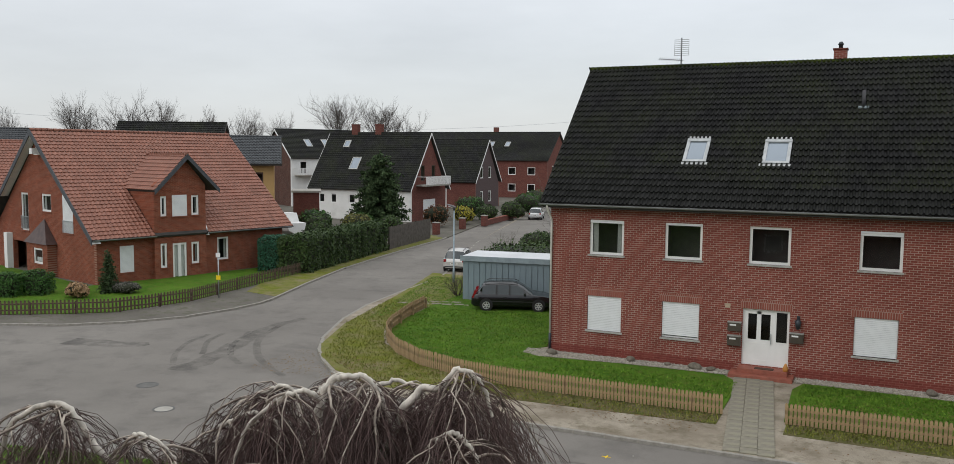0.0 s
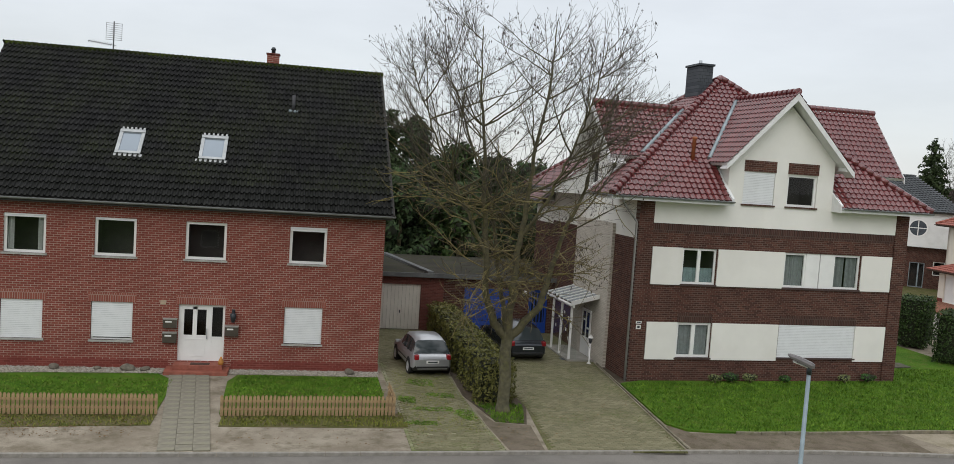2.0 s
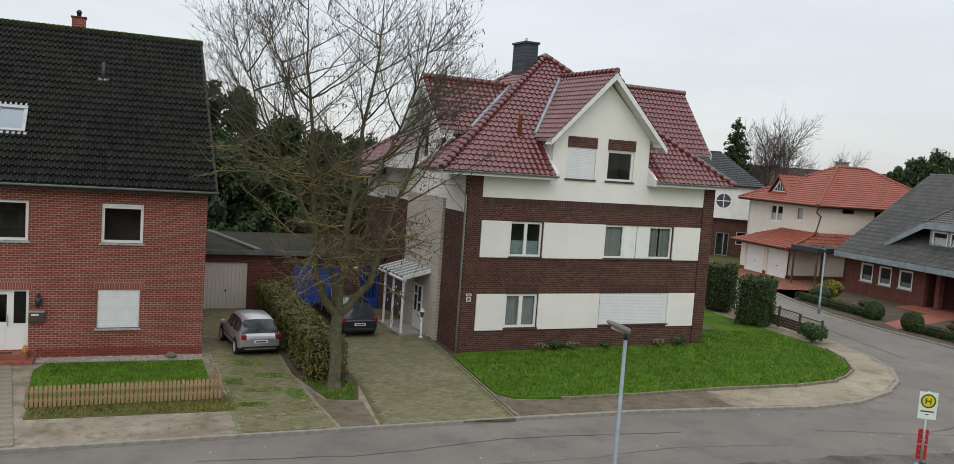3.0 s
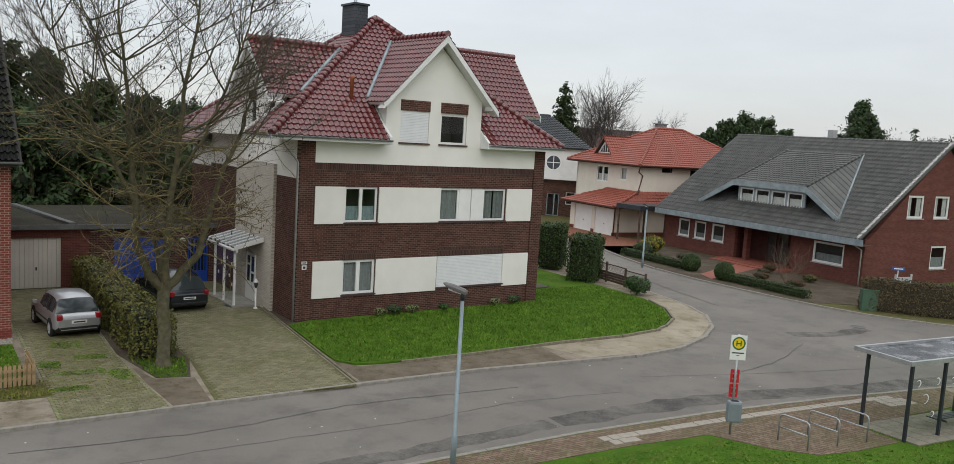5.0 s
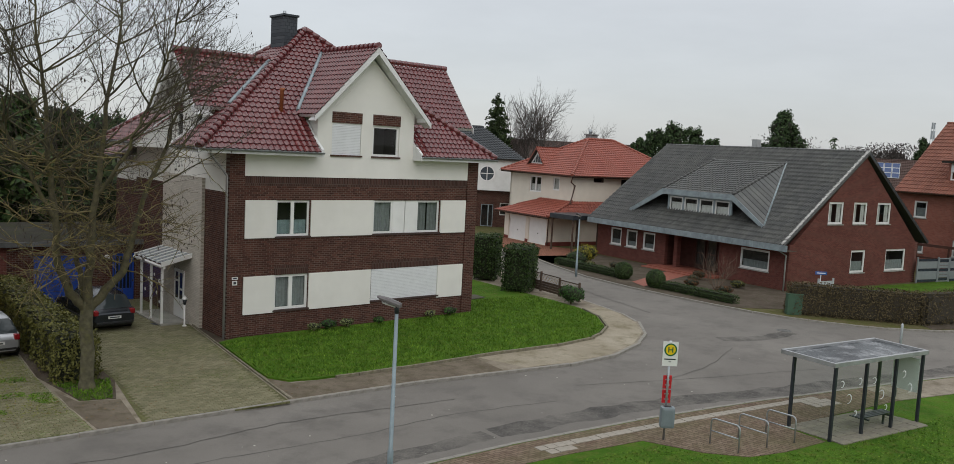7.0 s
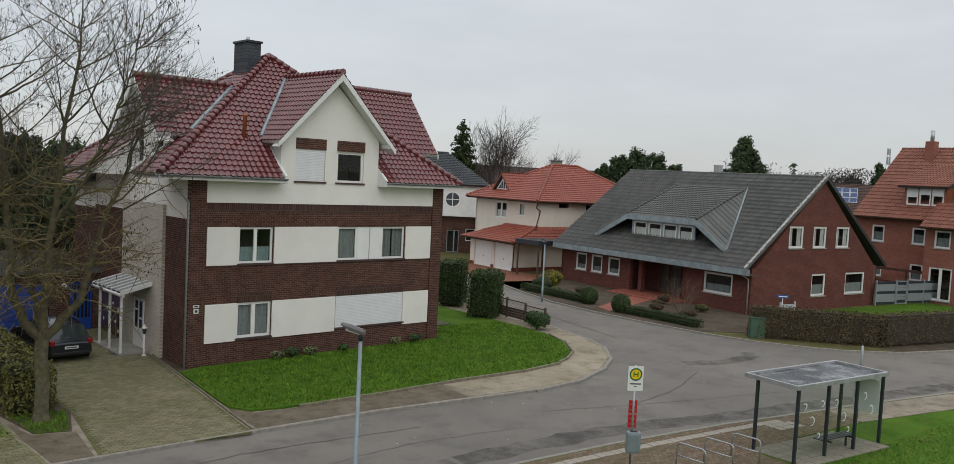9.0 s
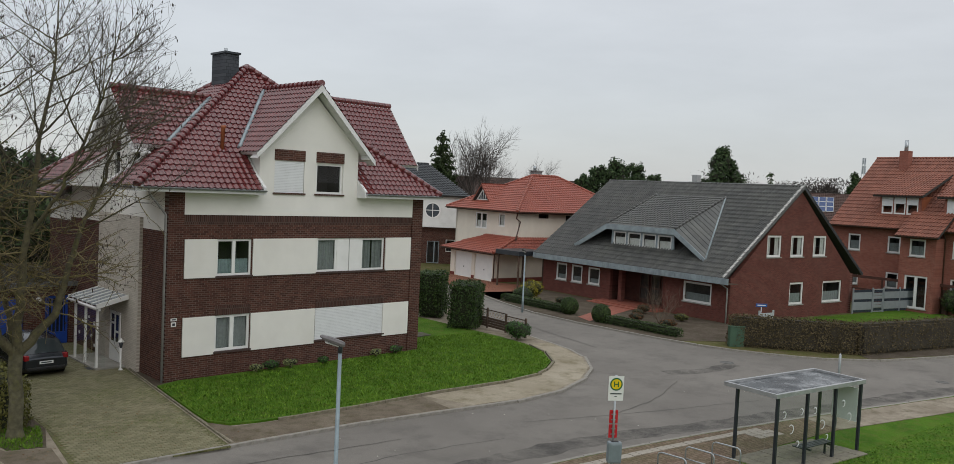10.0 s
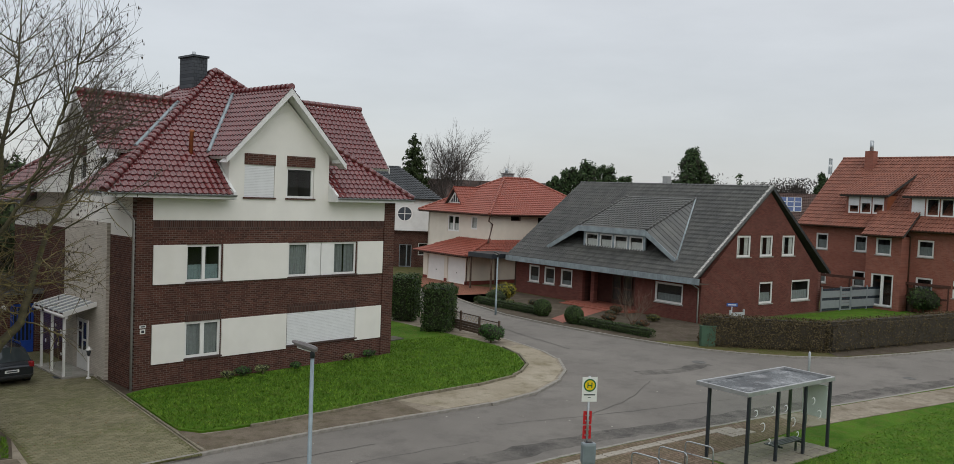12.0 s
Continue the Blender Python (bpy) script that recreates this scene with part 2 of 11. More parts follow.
CURTAIN_GREY = plain("curtain_grey", (0.22, 0.24, 0.24), 0.9, var=0.12, scale=8.0)
CURTAIN_TEAL = plain("curtain_teal_grey", (0.20, 0.27, 0.27), 0.9, var=0.12, scale=8.0)
# dark colour that paints the dimness of rooms behind the panes
ROOM_SHADE = plain("room_shade_dark", (0.055, 0.05, 0.047), 0.9)
DOOR_DARK = plain("door_dark_brown", (0.06, 0.03, 0.02), 0.5, var=0.2)
BLUE = plain("blue_paint", (0.012, 0.06, 0.34), 0.45, var=0.12, bump=0.0)
GARAGE_WHITE = plain("garage_door_cream", (0.66, 0.63, 0.55), 0.55, var=0.06, scale=1.0, bump=0.0)
RED = plain("red_paint", (0.55, 0.02, 0.03), 0.4, var=0.08, bump=0.0)
YELLOW = plain("yellow_paint", (0.80, 0.56, 0.01), 0.4, var=0.05, bump=0.0)
GREEN = plain("green_paint", (0.01, 0.12, 0.045), 0.4, var=0.05, bump=0.0)
GREEN_BOX = plain("green_cabinet", (0.045, 0.10, 0.06), 0.5, var=0.12)
RED_TILE = plain("red_clay_tile", (0.27, 0.085, 0.055), 0.7, var=0.2, scale=5.0, bump=0.2)

# ---- mesh helpers ----


def bm_box(bm, x0, x1, y0, y1, z0, z1):
    v = [bm.verts.new(p) for p in ((x0, y0, z0), (x1, y0, z0), (x1, y1, z0), (x0, y1, z0), (x0, y0, z1), (x1, y0, z1), (x1, y1, z1), (x0, y1, z1))]
    for f in ((0, 3, 2, 1), (4, 5, 6, 7), (0, 1, 5, 4), (1, 2, 6, 5), (2, 3, 7, 6), (3, 0, 4, 7)):
        bm.faces.new([v[i] for i in f])


def box(x0, x1, y0, y1, z0, z1, bevel=0.0):
    bm = bmesh.new()
    bm_box(bm, x0, x1, y0, y1, z0, z1)
    if bevel:
        bmesh.ops.bevel(bm, geom=bm.edges[:], offset=bevel, segments=2, affect="EDGES", profile=0.6)
    return bm


def boxes(*rows):
    bm = bmesh.new()
    for r in rows:
        bm_box(bm, *r)
    return bm


def shell(x0, x1, y0, y1, z0, z1):
    """A box open towards -y: stands in for the unlit room behind a pane."""
    bm = boxes((x0, x1, y0, y1, z0, z1))
    bmesh.ops.delete(bm, geom=[f for f in bm.faces if f.calc_center_median().y < y0 + 1e-4], context="FACES_ONLY")
    return bm


def quad(*pts):
    bm = bmesh.new()
    bm.faces.new([bm.verts.new(p) for p in pts])
    return bm


def bm_prism(bm, pts, offset):
    """A planar polygon and its copy moved by offset, with sides between."""
    o = Vector(offset)
    a = [bm.verts.new(Vector(p)) for p in pts]
    b = [bm.verts.new(Vector(p) + o) for p in pts]
    bm.faces.new(a)
    bm.faces.new(list(reversed(b)))
    for i in range(len(a)):
        j = (i + 1) % len(a)
        bm.faces.new((a[j], a[i], b[i], b[j]))


def prism(pts, offset):
    bm = bmesh.new()
    bm_prism(bm, pts, offset)
    bmesh.ops.recalc_face_normals(bm, faces=bm.faces[:])
    return bm


def bm_tube(bm, pts, radii, n=8, caps=True):
    """A tube along a line of points."""
    pts = [Vector(p) for p in pts]
    if not isinstance(radii, (list, tuple)):
        radii = [radii] * len(pts)
    side, rings = None, []
    for i, p in enumerate(pts):
        d = (pts[min(i + 1, len(pts) - 1)] - pts[max(i - 1, 0)]).normalized()
        side = d.orthogonal().normalized() if side is None else (side - d * side.dot(d)).normalized()
        up = d.cross(side)
        rings.append([bm.verts.new(p + radii[i] * (math.cos(a) * side + math.sin(a) * up)) for a in [2 * math.pi * k / n for k in range(n)]])
    for a, b in zip(rings, rings[1:]):
        for k in range(n):
            bm.faces.new((a[k], a[(k + 1) % n], b[(k + 1) % n], b[k])).smooth = True
    if caps:
        bm.faces.new(list(reversed(rings[0])))
        bm.faces.new(rings[-1])


def tube(pts, radii, n=8):
    bm = bmesh.new()
    bm_tube(bm, pts, radii, n)
    return bm


def bm_disc(bm, c, axis, r0, r1, depth, n=24):
    """A ring (r0 > 0) or disc across an axis, with thickness."""
    c, axis = Vector(c), Vector(axis).normalized()
    u = axis.orthogonal().normalized()
    w = axis.cross(u)
    rings = []
    for r, d in ((r0, 0), (r1, 0), (r1, depth), (r0, depth)):
        rings.append([bm.verts.new(c + axis * d + max(r, 1e-4) * (math.cos(a) * u + math.sin(a) * w)) for a in [2 * math.pi * k / n for k in range(n)]])
    for a, b in ((0, 1), (1, 2), (2, 3), (3, 0)):
        for k in range(n):
            bm.faces.new((rings[a][k], rings[a][(k + 1) % n], rings[b][(k + 1) % n], rings[b][k]))


def disc(c, axis, r0, r1, depth, n=24):
    bm = bmesh.new()
    bm_disc(bm, c, axis, r0, r1, depth, n)
    bmesh.ops.recalc_face_normals(bm, faces=bm.faces[:])
    return bm


def bm_ball(bm, c, r, sub=2):
    m = Matrix.Translation(c) @ Matrix.Diagonal((*(r if isinstance(r, (tuple, list)) else (r, r, r)), 1))
    for f in bmesh.ops.create_icosphere(bm, subdivisions=sub, radius=1.0, matrix=m)["verts"]:
        for g in f.link_faces:
            g.smooth = True


def ball(c, r, sub=2):
    bm = bmesh.new()
    bm_ball(bm, c, r, sub)
    return bm


def thing(name, m=None, label="", category="", group="", kind=""):
    ob = new(name)
    ob.empty_display_size = 0.1
    if m is not None:
        ob.matrix_basis = m
    return tagged(ob, label, category, group, kind)


def link_mesh(name, me, material, parent=None, label="", m=None):
    if material and not me.materials:
        me.materials.append(material)
    ob = new(name, me)
    if parent:
        ob.parent = parent
    if m is not None:
        ob.matrix_basis = m
    return tagged(ob, label)


def part(name, bm, material, parent=None, label="", m=None):
    """One bmesh as one mesh object under a thing or a part."""
    me = bpy.data.meshes.new(name)
    bm.to_mesh(me)
    bm.free()
    return link_mesh(name, me, material, parent, label, m)


def from_arrays(name, verts, faces, material, parent=None, label="", m=None, smooth=False):
    me = bpy.data.meshes.new(name)
    me.from_pydata(np.asarray(verts).tolist(), [], np.asarray(faces).tolist() if not isinstance(faces, list) else faces)
    if smooth:
        me.shade_smooth()
    return link_mesh(name, me, material, parent, label, m)


def clip(poly, profile):
    """A polygon clipped by a convex one that runs counter-clockwise."""
    for i in range(len(profile)):
        (ax, ay), (bx, by) = profile[i], profile[(i + 1) % len(profile)]
        side = lambda p: (bx - ax) * (p[1] - ay) - (by - ay) * (p[0] - ax)
        out = []
        for k in range(len(poly)):
            p, q = poly[k], poly[(k + 1) % len(poly)]
            a, b = side(p), side(q)
            if a >= -1e-9:
                out.append(p)
            if (a > 1e-9 and b < -1e-9) or (a < -1e-9 and b > 1e-9):
                f = a / (a - b)
                out.append((p[0] + f * (q[0] - p[0]), p[1] + f * (q[1] - p[1])))
        poly = out
        if len(poly) < 3:
            return []
    return poly


def wall(name, parent, material, m, profile, holes=(), thick=0.3, label=""):
    """A wall in its own x-z plane, y running inwards, with openings (x0, x1, z0, z1) cut through it. profile: convex, counter-clockwise."""
    bm = bmesh.new()
    px, pz = [p[0] for p in profile], [p[1] for p in profile]
    xs = sorted({min(px), max(px), *[h[0] for h in holes], *[h[1] for h in holes]})
    zs = sorted({min(pz), max(pz), *[h[2] for h in holes], *[h[3] for h in holes]})
    for x0, x1 in zip(xs, xs[1:]):
        for z0, z1 in zip(zs, zs[1:]):
            cx, cz = (x0 + x1) / 2, (z0 + z1) / 2
            if any(h[0] < cx < h[1] and h[2] < cz < h[3] for h in holes):
                continue
            poly = clip([(x0, z0), (x1, z0), (x1, z1), (x0, z1)], profile)
            if len(poly) >= 3:
                bm.faces.new([bm.verts.new((x, 0, z)) for x, z in poly])
                bm.faces.new([bm.verts.new((x, thick, z)) for x, z in reversed(poly)])
    for h in holes:
        q = [(h[0], h[2]), (h[1], h[2]), (h[1], h[3]), (h[0], h[3])]
        for (ax, az), (bx, bz) in zip(q, q[1:] + q[:1]):
            bm.faces.new([bm.verts.new(p) for p in ((ax, 0, az), (bx, 0, bz), (bx, thick, bz), (ax, thick, az))])
    for (ax, az), (bx, bz) in zip(profile, profile[1:] + profile[:1]):
        bm.faces.new([bm.verts.new(p) for p in ((bx, 0, bz), (ax, 0, az), (ax, thick, az), (bx, thick, bz))])
    bmesh.ops.remove_doubles(bm, verts=bm.verts[:], dist=0.0005)
    return part(name, bm, material, parent, label, m)


def rect(x0, x1, z0, z1):
    return [(x0, z0), (x1, z0), (x1, z1), (x0, z1)]


def window(parent, m, x0, x1, z0, z1, bars=(), back=0.05, shutter=0.0, sill=GREY_SILL, curtain=None, fw=0.07, frame_mat=None, rail=0.0, depth_sill=0.10, name="window", curtain_mat=None):
    """A window in an opening of a wall: frame, panes, sill, and if wanted a roller shutter let down by a share, and a curtain."""
    win = thing(name, m)
    win.parent = parent
    fm = frame_mat or WHITE
    edges = [x0 + fw, *[x0 + (x1 - x0) * b for b in bars], x1 - fw]
    bm = boxes((x0, x1, back, back + 0.07, z0, z0 + fw), (x0, x1, back, back + 0.07, z1 - fw, z1), (x0, x0 + fw, back, back + 0.07, z0 + fw, z1 - fw), (x1 - fw, x1, back, back + 0.07, z0 + fw, z1 - fw))
    for b in bars:
        c = x0 + (x1 - x0) * b
        bm_box(bm, c - fw * 0.8, c + fw * 0.8, back - 0.004, back + 0.074, z0 + fw, z1 - fw)
    if rail:
        bm_box(bm, x0 + fw, x1 - fw, back - 0.002, back + 0.072, z0 + rail, z0 + rail + fw)
    part("window_frame", bm, fm, win)
    if shutter < 1.0:
        for a, b in zip(edges, edges[1:]):
            g = part("pane", quad((a, back + 0.03, z0 + fw), (b, back + 0.03, z0 + fw), (b, back + 0.03, z1 - fw), (a, back + 0.03, z1 - fw)), GLASS, win)
            g.visible_shadow = False
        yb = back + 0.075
        # shallow dark box in place of a room, its gloom in the colour
        part("room_recess", shell(x0, x1, yb, yb + 1.1, z0, z1), ROOM_SHADE, win)
    if shutter > 0:
        h = (z1 - z0) * shutter
        bm = bmesh.new()
        k = max(2, int(h / 0.068))
        for i in range(k):
            a = z1 - h + h * i / k
            bm_box(bm, x0 + 0.015, x1 - 0.015, back - 0.055, back - 0.03, a + 0.009, a + h / k - 0.009)
        # backing sheet whose grey stands for shadow between the slats
        part("shutter_core", boxes((x0 + 0.012, x1 - 0.012, back - 0.042, back - 0.036, z1 - h, z1)), SHUTTER_GAP_SHADE, win)
        tagged(part("roller_shutter", bm, SHUTTER, win), kind="stuff")
    if curtain:
        kind, hh = curtain
        bm = bmesh.new()
        n = 26
        zt = z1 - fw if kind != "low" else z0 + (z1 - z0) * hh
        zb = z0 + fw
        spans = [(x0 + fw, x1 - fw)] if kind in ("full", "low") else [(x0 + fw, x0 + (x1 - x0) * hh), (x1 - (x1 - x0) * hh, x1 - fw)]
        for a, b in spans:
            vs = [[bm.verts.new((a + (b - a) * i / n, back + 0.14 + 0.03 * math.sin(i * 1.9), z)) for i in range(n + 1)] for z in (zb, zt)]
            for i in range(n):
                bm.faces.new((vs[0][i], vs[0][i + 1], vs[1][i + 1], vs[1][i]))
        tagged(part("curtain", bm, curtain_mat or CURTAIN, win), kind="stuff")
    if sill:
        part("window_sill", boxes((x0 - 0.06, x1 + 0.06, -0.07, depth_sill, z0 - 0.07, z0)), sill, win)
    return win


TILE_PROFILE = ((0.0, 0.012), (0.18, 0.0), (0.42, 0.0), (0.58, 0.022), (0.74, 0.048), (0.9, 0.036), (1.03, 0.010))


def tile_arrays(w, row, k=1.0, lip_h=0.058):
    """One clay tile: x along the eave, y up the slope, z out of it."""
    lo = [(x * w, 0.0, h * k + lip_h) for x, h in TILE_PROFILE]
    hi = [(x * w, row * 1.06, h * k + 0.004) for x, h in TILE_PROFILE]
    lip = [(x * w, 0.004, h * k - 0.006) for x, h in TILE_PROFILE]
    n = len(TILE_PROFILE)
    faces = [(i, i + 1, n + i + 1, n + i) for i in range(n - 1)] + [(2 * n + i, 2 * n + i + 1, i + 1, i) for i in range(n - 1)]
    return np.array(lo + hi + lip), np.array(faces)


def inside(p, poly):
    x, y = p
    c = False
    for i in range(len(poly)):
        (ax, ay), (bx, by) = poly[i], poly[i - 1]
        if (ay > y) != (by > y) and x < (bx - ax) * (y - ay) / (by - ay) + ax:
            c = not c
    return c


def slope(parent, name, origin, along, up, poly, material, w=0.30, row=0.345, holes=(), single=0, thick=0.16, deck=DECK, jitter=0.004, k=1.0, shear=0.0, lip_h=0.058):
    """A roof slope: a deck, and tiles on it. poly: its outline in metres along the eave and up the slope; single: how many of the lowest tiles become pieces of their own."""
    e, s = Vector(along).normalized(), Vector(up).normalized()
    n = e.cross(s).normalized()
    o = Vector(origin)
    roof = part(name, prism([o + e * a + s * b for a, b in poly], -n * thick), deck, parent)
    tv, tf = tile_arrays(w, row, k, lip_h)
    xs, ys = [p[0] for p in poly], [p[1] for p in poly]
    rng = random.Random(name + str(len(poly)) + str(round(o.x, 2)))
    spots = []
    x0 = 0.0 if shear else min(xs)
    for j in range(int((max(ys) - min(ys)) / row) + 1):
        for i in range(int((max(xs) - min(xs)) / w) + 1):
            b = min(ys) + j * row
            a = x0 + i * w + shear * b
            c = (a + w * 0.5, b + row * 0.5)
            if inside(c, poly) and not any(h[0] < c[0] < h[1] and h[2] < c[1] < h[3] for h in holes):
                spots.append((a, b + rng.uniform(-jitter, jitter), rng.uniform(0, jitter)))
    basis = np.array([list(e), list(s), list(n)])
    one = spots[:single]
    rest = np.array(spots[single:])
    if single:
        me = bpy.data.meshes.new("roof_tile")
        me.from_pydata(tv.tolist(), [], tf.tolist())
        me.materials.append(material)
        rot = Matrix((e, s, n)).transposed().to_4x4()
        for a, b, h in one:
            t = new("roof_tile", me)
            t.parent = roof
            t.matrix_basis = Matrix.Translation(o + e * a + s * b + n * h) @ rot
    if len(rest):
        v = (rest[:, None, :] + tv[None]) @ basis + np.array(o)
        fcs = tf[None] + (np.arange(len(rest)) * len(tv))[:, None, None]
        tagged(from_arrays("roof_tiles", v.reshape(-1, 3), fcs.reshape(-1, 4), material, roof), kind="stuff")
    return roof


def caps(parent, a, b, material, r=0.10, step=0.38, name="ridge_tiles"):
    """Half-round ridge or hip tiles laid from a to b."""
    a, b = Vector(a), Vector(b)
    d = (b - a)
    n = max(1, round(d.length / step))
    bm = bmesh.new()
    for i in range(n):
        p, q = a + d * (i / n), a + d * ((i + 1.08) / n)
        bm_tube(bm, [p, q], [r * 1.12, r * 0.95], 8, True)
    return tagged(part(name, bm, material, parent), kind="stuff")

# ---- ground, roads, pavements ----
ASPHALT = ground_mat("asphalt_worn", ((0.186, 0.173, 0.156), (0.240, 0.224, 0.202), (0.150, 0.140, 0.128)), (0.13, 0.55, 140.0), 0.25, 220.0, 0.85, 0.006)
GRASS = ground_mat("lawn_grass", ((0.056, 0.140, 0.010), (0.108, 0.222, 0.020), (0.145, 0.160, 0.036)), (0.6, 2.3, 18.0), 0.9, 45.0, 0.95, 0.05)
VERGE = ground_mat("mossy_verge", ((0.155, 0.172, 0.022), (0.225, 0.190, 0.115), (0.10, 0.125, 0.014)), (0.7, 1.6, 26.0), 0.7, 40.0, 0.95, 0.03)
WEEDY = ground_mat("weedy_soil_strip", ((0.095, 0.100, 0.028), (0.165, 0.130, 0.080), (0.070, 0.090, 0.016)), (1.1, 2.6, 30.0), 0.8, 40.0, 0.95, 0.03)
SAND = ground_mat("sandy_verge", ((0.235, 0.20, 0.152), (0.40, 0.355, 0.285), (0.14, 0.12, 0.08)), (0.5, 1.4, 40.0), 0.5, 60.0, 0.95, 0.02)
FIELD = ground_mat("far_fields", ((0.07, 0.09, 0.035), (0.10, 0.10, 0.06), (0.05, 0.06, 0.03)), (0.01, 0.05, 0.5), 0.2, 2.0)
SOIL = ground_mat("garden_soil", ((0.085, 0.066, 0.050), (0.14, 0.115, 0.09), (0.07, 0.068, 0.038)), (0.8, 2.5, 20.0), 0.8, 30.0, 0.95, 0.04)
GRAVEL = ground_mat("pale_gravel", ((0.24, 0.215, 0.17), (0.36, 0.33, 0.275), (0.11, 0.10, 0.075)), (3.0, 14.0, 30.0), 1.0, 25.0, 0.9, 0.04)
PAVE_GREY = ground_mat("pavement_grey", ((0.125, 0.115, 0.10), (0.18, 0.167, 0.147), (0.085, 0.09, 0.05)), (0.4, 1.6, 60.0), 0.4, 60.0, 0.95, 0.01)


def setts(name, a, b, joint, w, h, moss, amount, turn=0.0):
    """Small concrete paving stones with mossy joints."""
    n = Nodes(name)
    mp = n.t.nodes.new("ShaderNodeMapping")
    n.t.links.new(n.coord, mp.inputs[0])
    mp.inputs["Rotation"].default_value = (0, 0, radians(turn))
    t = n.t.nodes.new("ShaderNodeTexBrick")
    n.t.links.new(mp.outputs[0], t.inputs["Vector"])
    for k, x in (("Scale", 1.0), ("Mortar Size", joint), ("Mortar Smooth", 0.3), ("Bias", 0.0), ("Brick Width", w), ("Row Height", h)):
        t.inputs[k].default_value = x
    t.inputs["Color1"].default_value, t.inputs["Color2"].default_value, t.inputs["Mortar"].default_value = rgba(a), rgba(b), rgba(tint(a, 0.35))
    c = n.mix(n.ramp(n.noise(0.5, 6.0, 0.7), 0.40, 0.66, 0.0, amount), t.outputs["Color"], moss)
    c = n.mix(n.ramp(n.noise(2.2, 5.0, 0.7), 0.5, 0.7, 0.0, 0.5), c, tint(a, 0.6))
    n.bump(n.math("SUBTRACT", n.math("MULTIPLY", n.noise(60.0), 0.3), t.outputs["Fac"]), 0.6, 0.012)
    return n.done(c, 0.9, 0.0, 0.15)


SETTS = setts("paving_setts_mossy", (0.12, 0.118, 0.06), (0.16, 0.155, 0.09), 0.014, 0.22, 0.12, (0.15, 0.155, 0.05), 0.6)
SETTS_OLD = setts("paving_setts_overgrown", (0.26, 0.24, 0.16), (0.35, 0.33, 0.24), 0.016, 0.22, 0.12, (0.11, 0.145, 0.03), 0.9)
SETTS_RED = setts("paving_red", (0.24, 0.10, 0.065), (0.30, 0.13, 0.085), 0.010, 0.22, 0.11, (0.16, 0.09, 0.06), 0.4)


def sheet(name, pts, z, material, label="", depth=0.0, kind="structure", category=""):
    """A flat piece of ground; with depth, a slab with sides."""
    bm = bmesh.new()
    if depth:
        bm_prism(bm, [(x, y, z) for x, y in pts], (0, 0, -depth))
        bmesh.ops.recalc_face_normals(bm, faces=bm.faces[:])
    else:
        f = bm.faces.new([bm.verts.new((x, y, z)) for x, y in pts])
        if f.normal.z < 0 or sum((x1 - x0) * (y1 + y0) for (x0, y0), (x1, y1) in zip(pts, pts[1:] + pts[:1])) > 0:
            f.normal_flip()
    bmesh.ops.triangulate(bm, faces=[f for f in bm.faces if len(f.verts) > 4])
    return tagged(part(name, bm, material), label, category or name, kind=kind)


ROAD_Z = -0.09
sheet("ground", [(-2500, -2500), (2500, -2500), (2500, 2500), (-2500, 2500)], -0.16, FIELD, "flat open ground out to the horizon")
sheet("road", [(-140, -20), (140, -30), (140, 70), (60, 150), (-30, 190), (-140, 170)], ROAD_Z, ASPHALT, "worn grey asphalt road with patches and cracks")

# kerb lines, in the plan
KERB_SIDE_R = [(-60, 165), (-42, 101), (-34.4, 72.9), (-28.0, 54.5), (-27.0, 51.5), (-26.5, 47.7), (-26.1, 44.0), (-25.5, 39.6), (-24.4, 35.6), (-22.8, 31.7), (-21.5, 29.5), (-20.2, 28.0), (-18.6, 26.5), (-16.3, 25.2), (-13.5, 24.35), (-10.2, 24.1)]
KERB_MAIN = [(-10.2, 24.1), (3.0, 24.2), (12.5, 24.3), (16.8, 24.25), (20.7, 23.9), (24.2, 23.6), (26.6, 23.85), (29.2, 24.85), (31.25, 26.15), (32.95, 28.0), (34.0, 30.1), (34.5, 32.0), (35.0, 34.2), (36.8, 41.0), (39.7, 52.0), (46, 75)]
KERB_A = [(-90, 12), (-60, 18.5), (-48, 23.0), (-38.3, 26.9), (-35.5, 28.1), (-33.4, 29.9), (-31.8, 32.3), (-31.1, 35.2), (-31.0, 37.4), (-31.3, 38.9), (-33.1, 44.6), (-35.0, 51.5), (-36.3, 58.4), (-37.6, 66.3), (-38.7, 74.5), (-45, 101), (-64, 165)]
KERB_F = [(56, 80), (45.3, 50.4), (43.4, 45.5), (41.9, 40.8), (41.4, 36.0), (41.45, 31.4), (41.75, 28.0), (42.3, 25.6), (43.2, 23.7), (44.6, 21.6), (47.4, 19.5), (52.2, 18.0), (56.3, 17.0), (75, 11.6), (110, 3)]
KERB_NEAR = [(110, -4), (75, 6.2), (54, 11.2), (44.5, 13.4), (38.9, 14.5), (35.5, 15.2), (31.5, 15.95), (29.4, 16.3), (26.5, 16.82), (23.5, 17.2), (20.8, 17.5), (16.1, 17.8), (11.8, 17.8), (-12, 17.8), (-40, 12), (-70, 2)]
sheet("pavement_1", KERB_SIDE_R + KERB_MAIN[1:] + [(40, 160)], 0.0, SAND, "sandy grey verge along the street", 0.2)
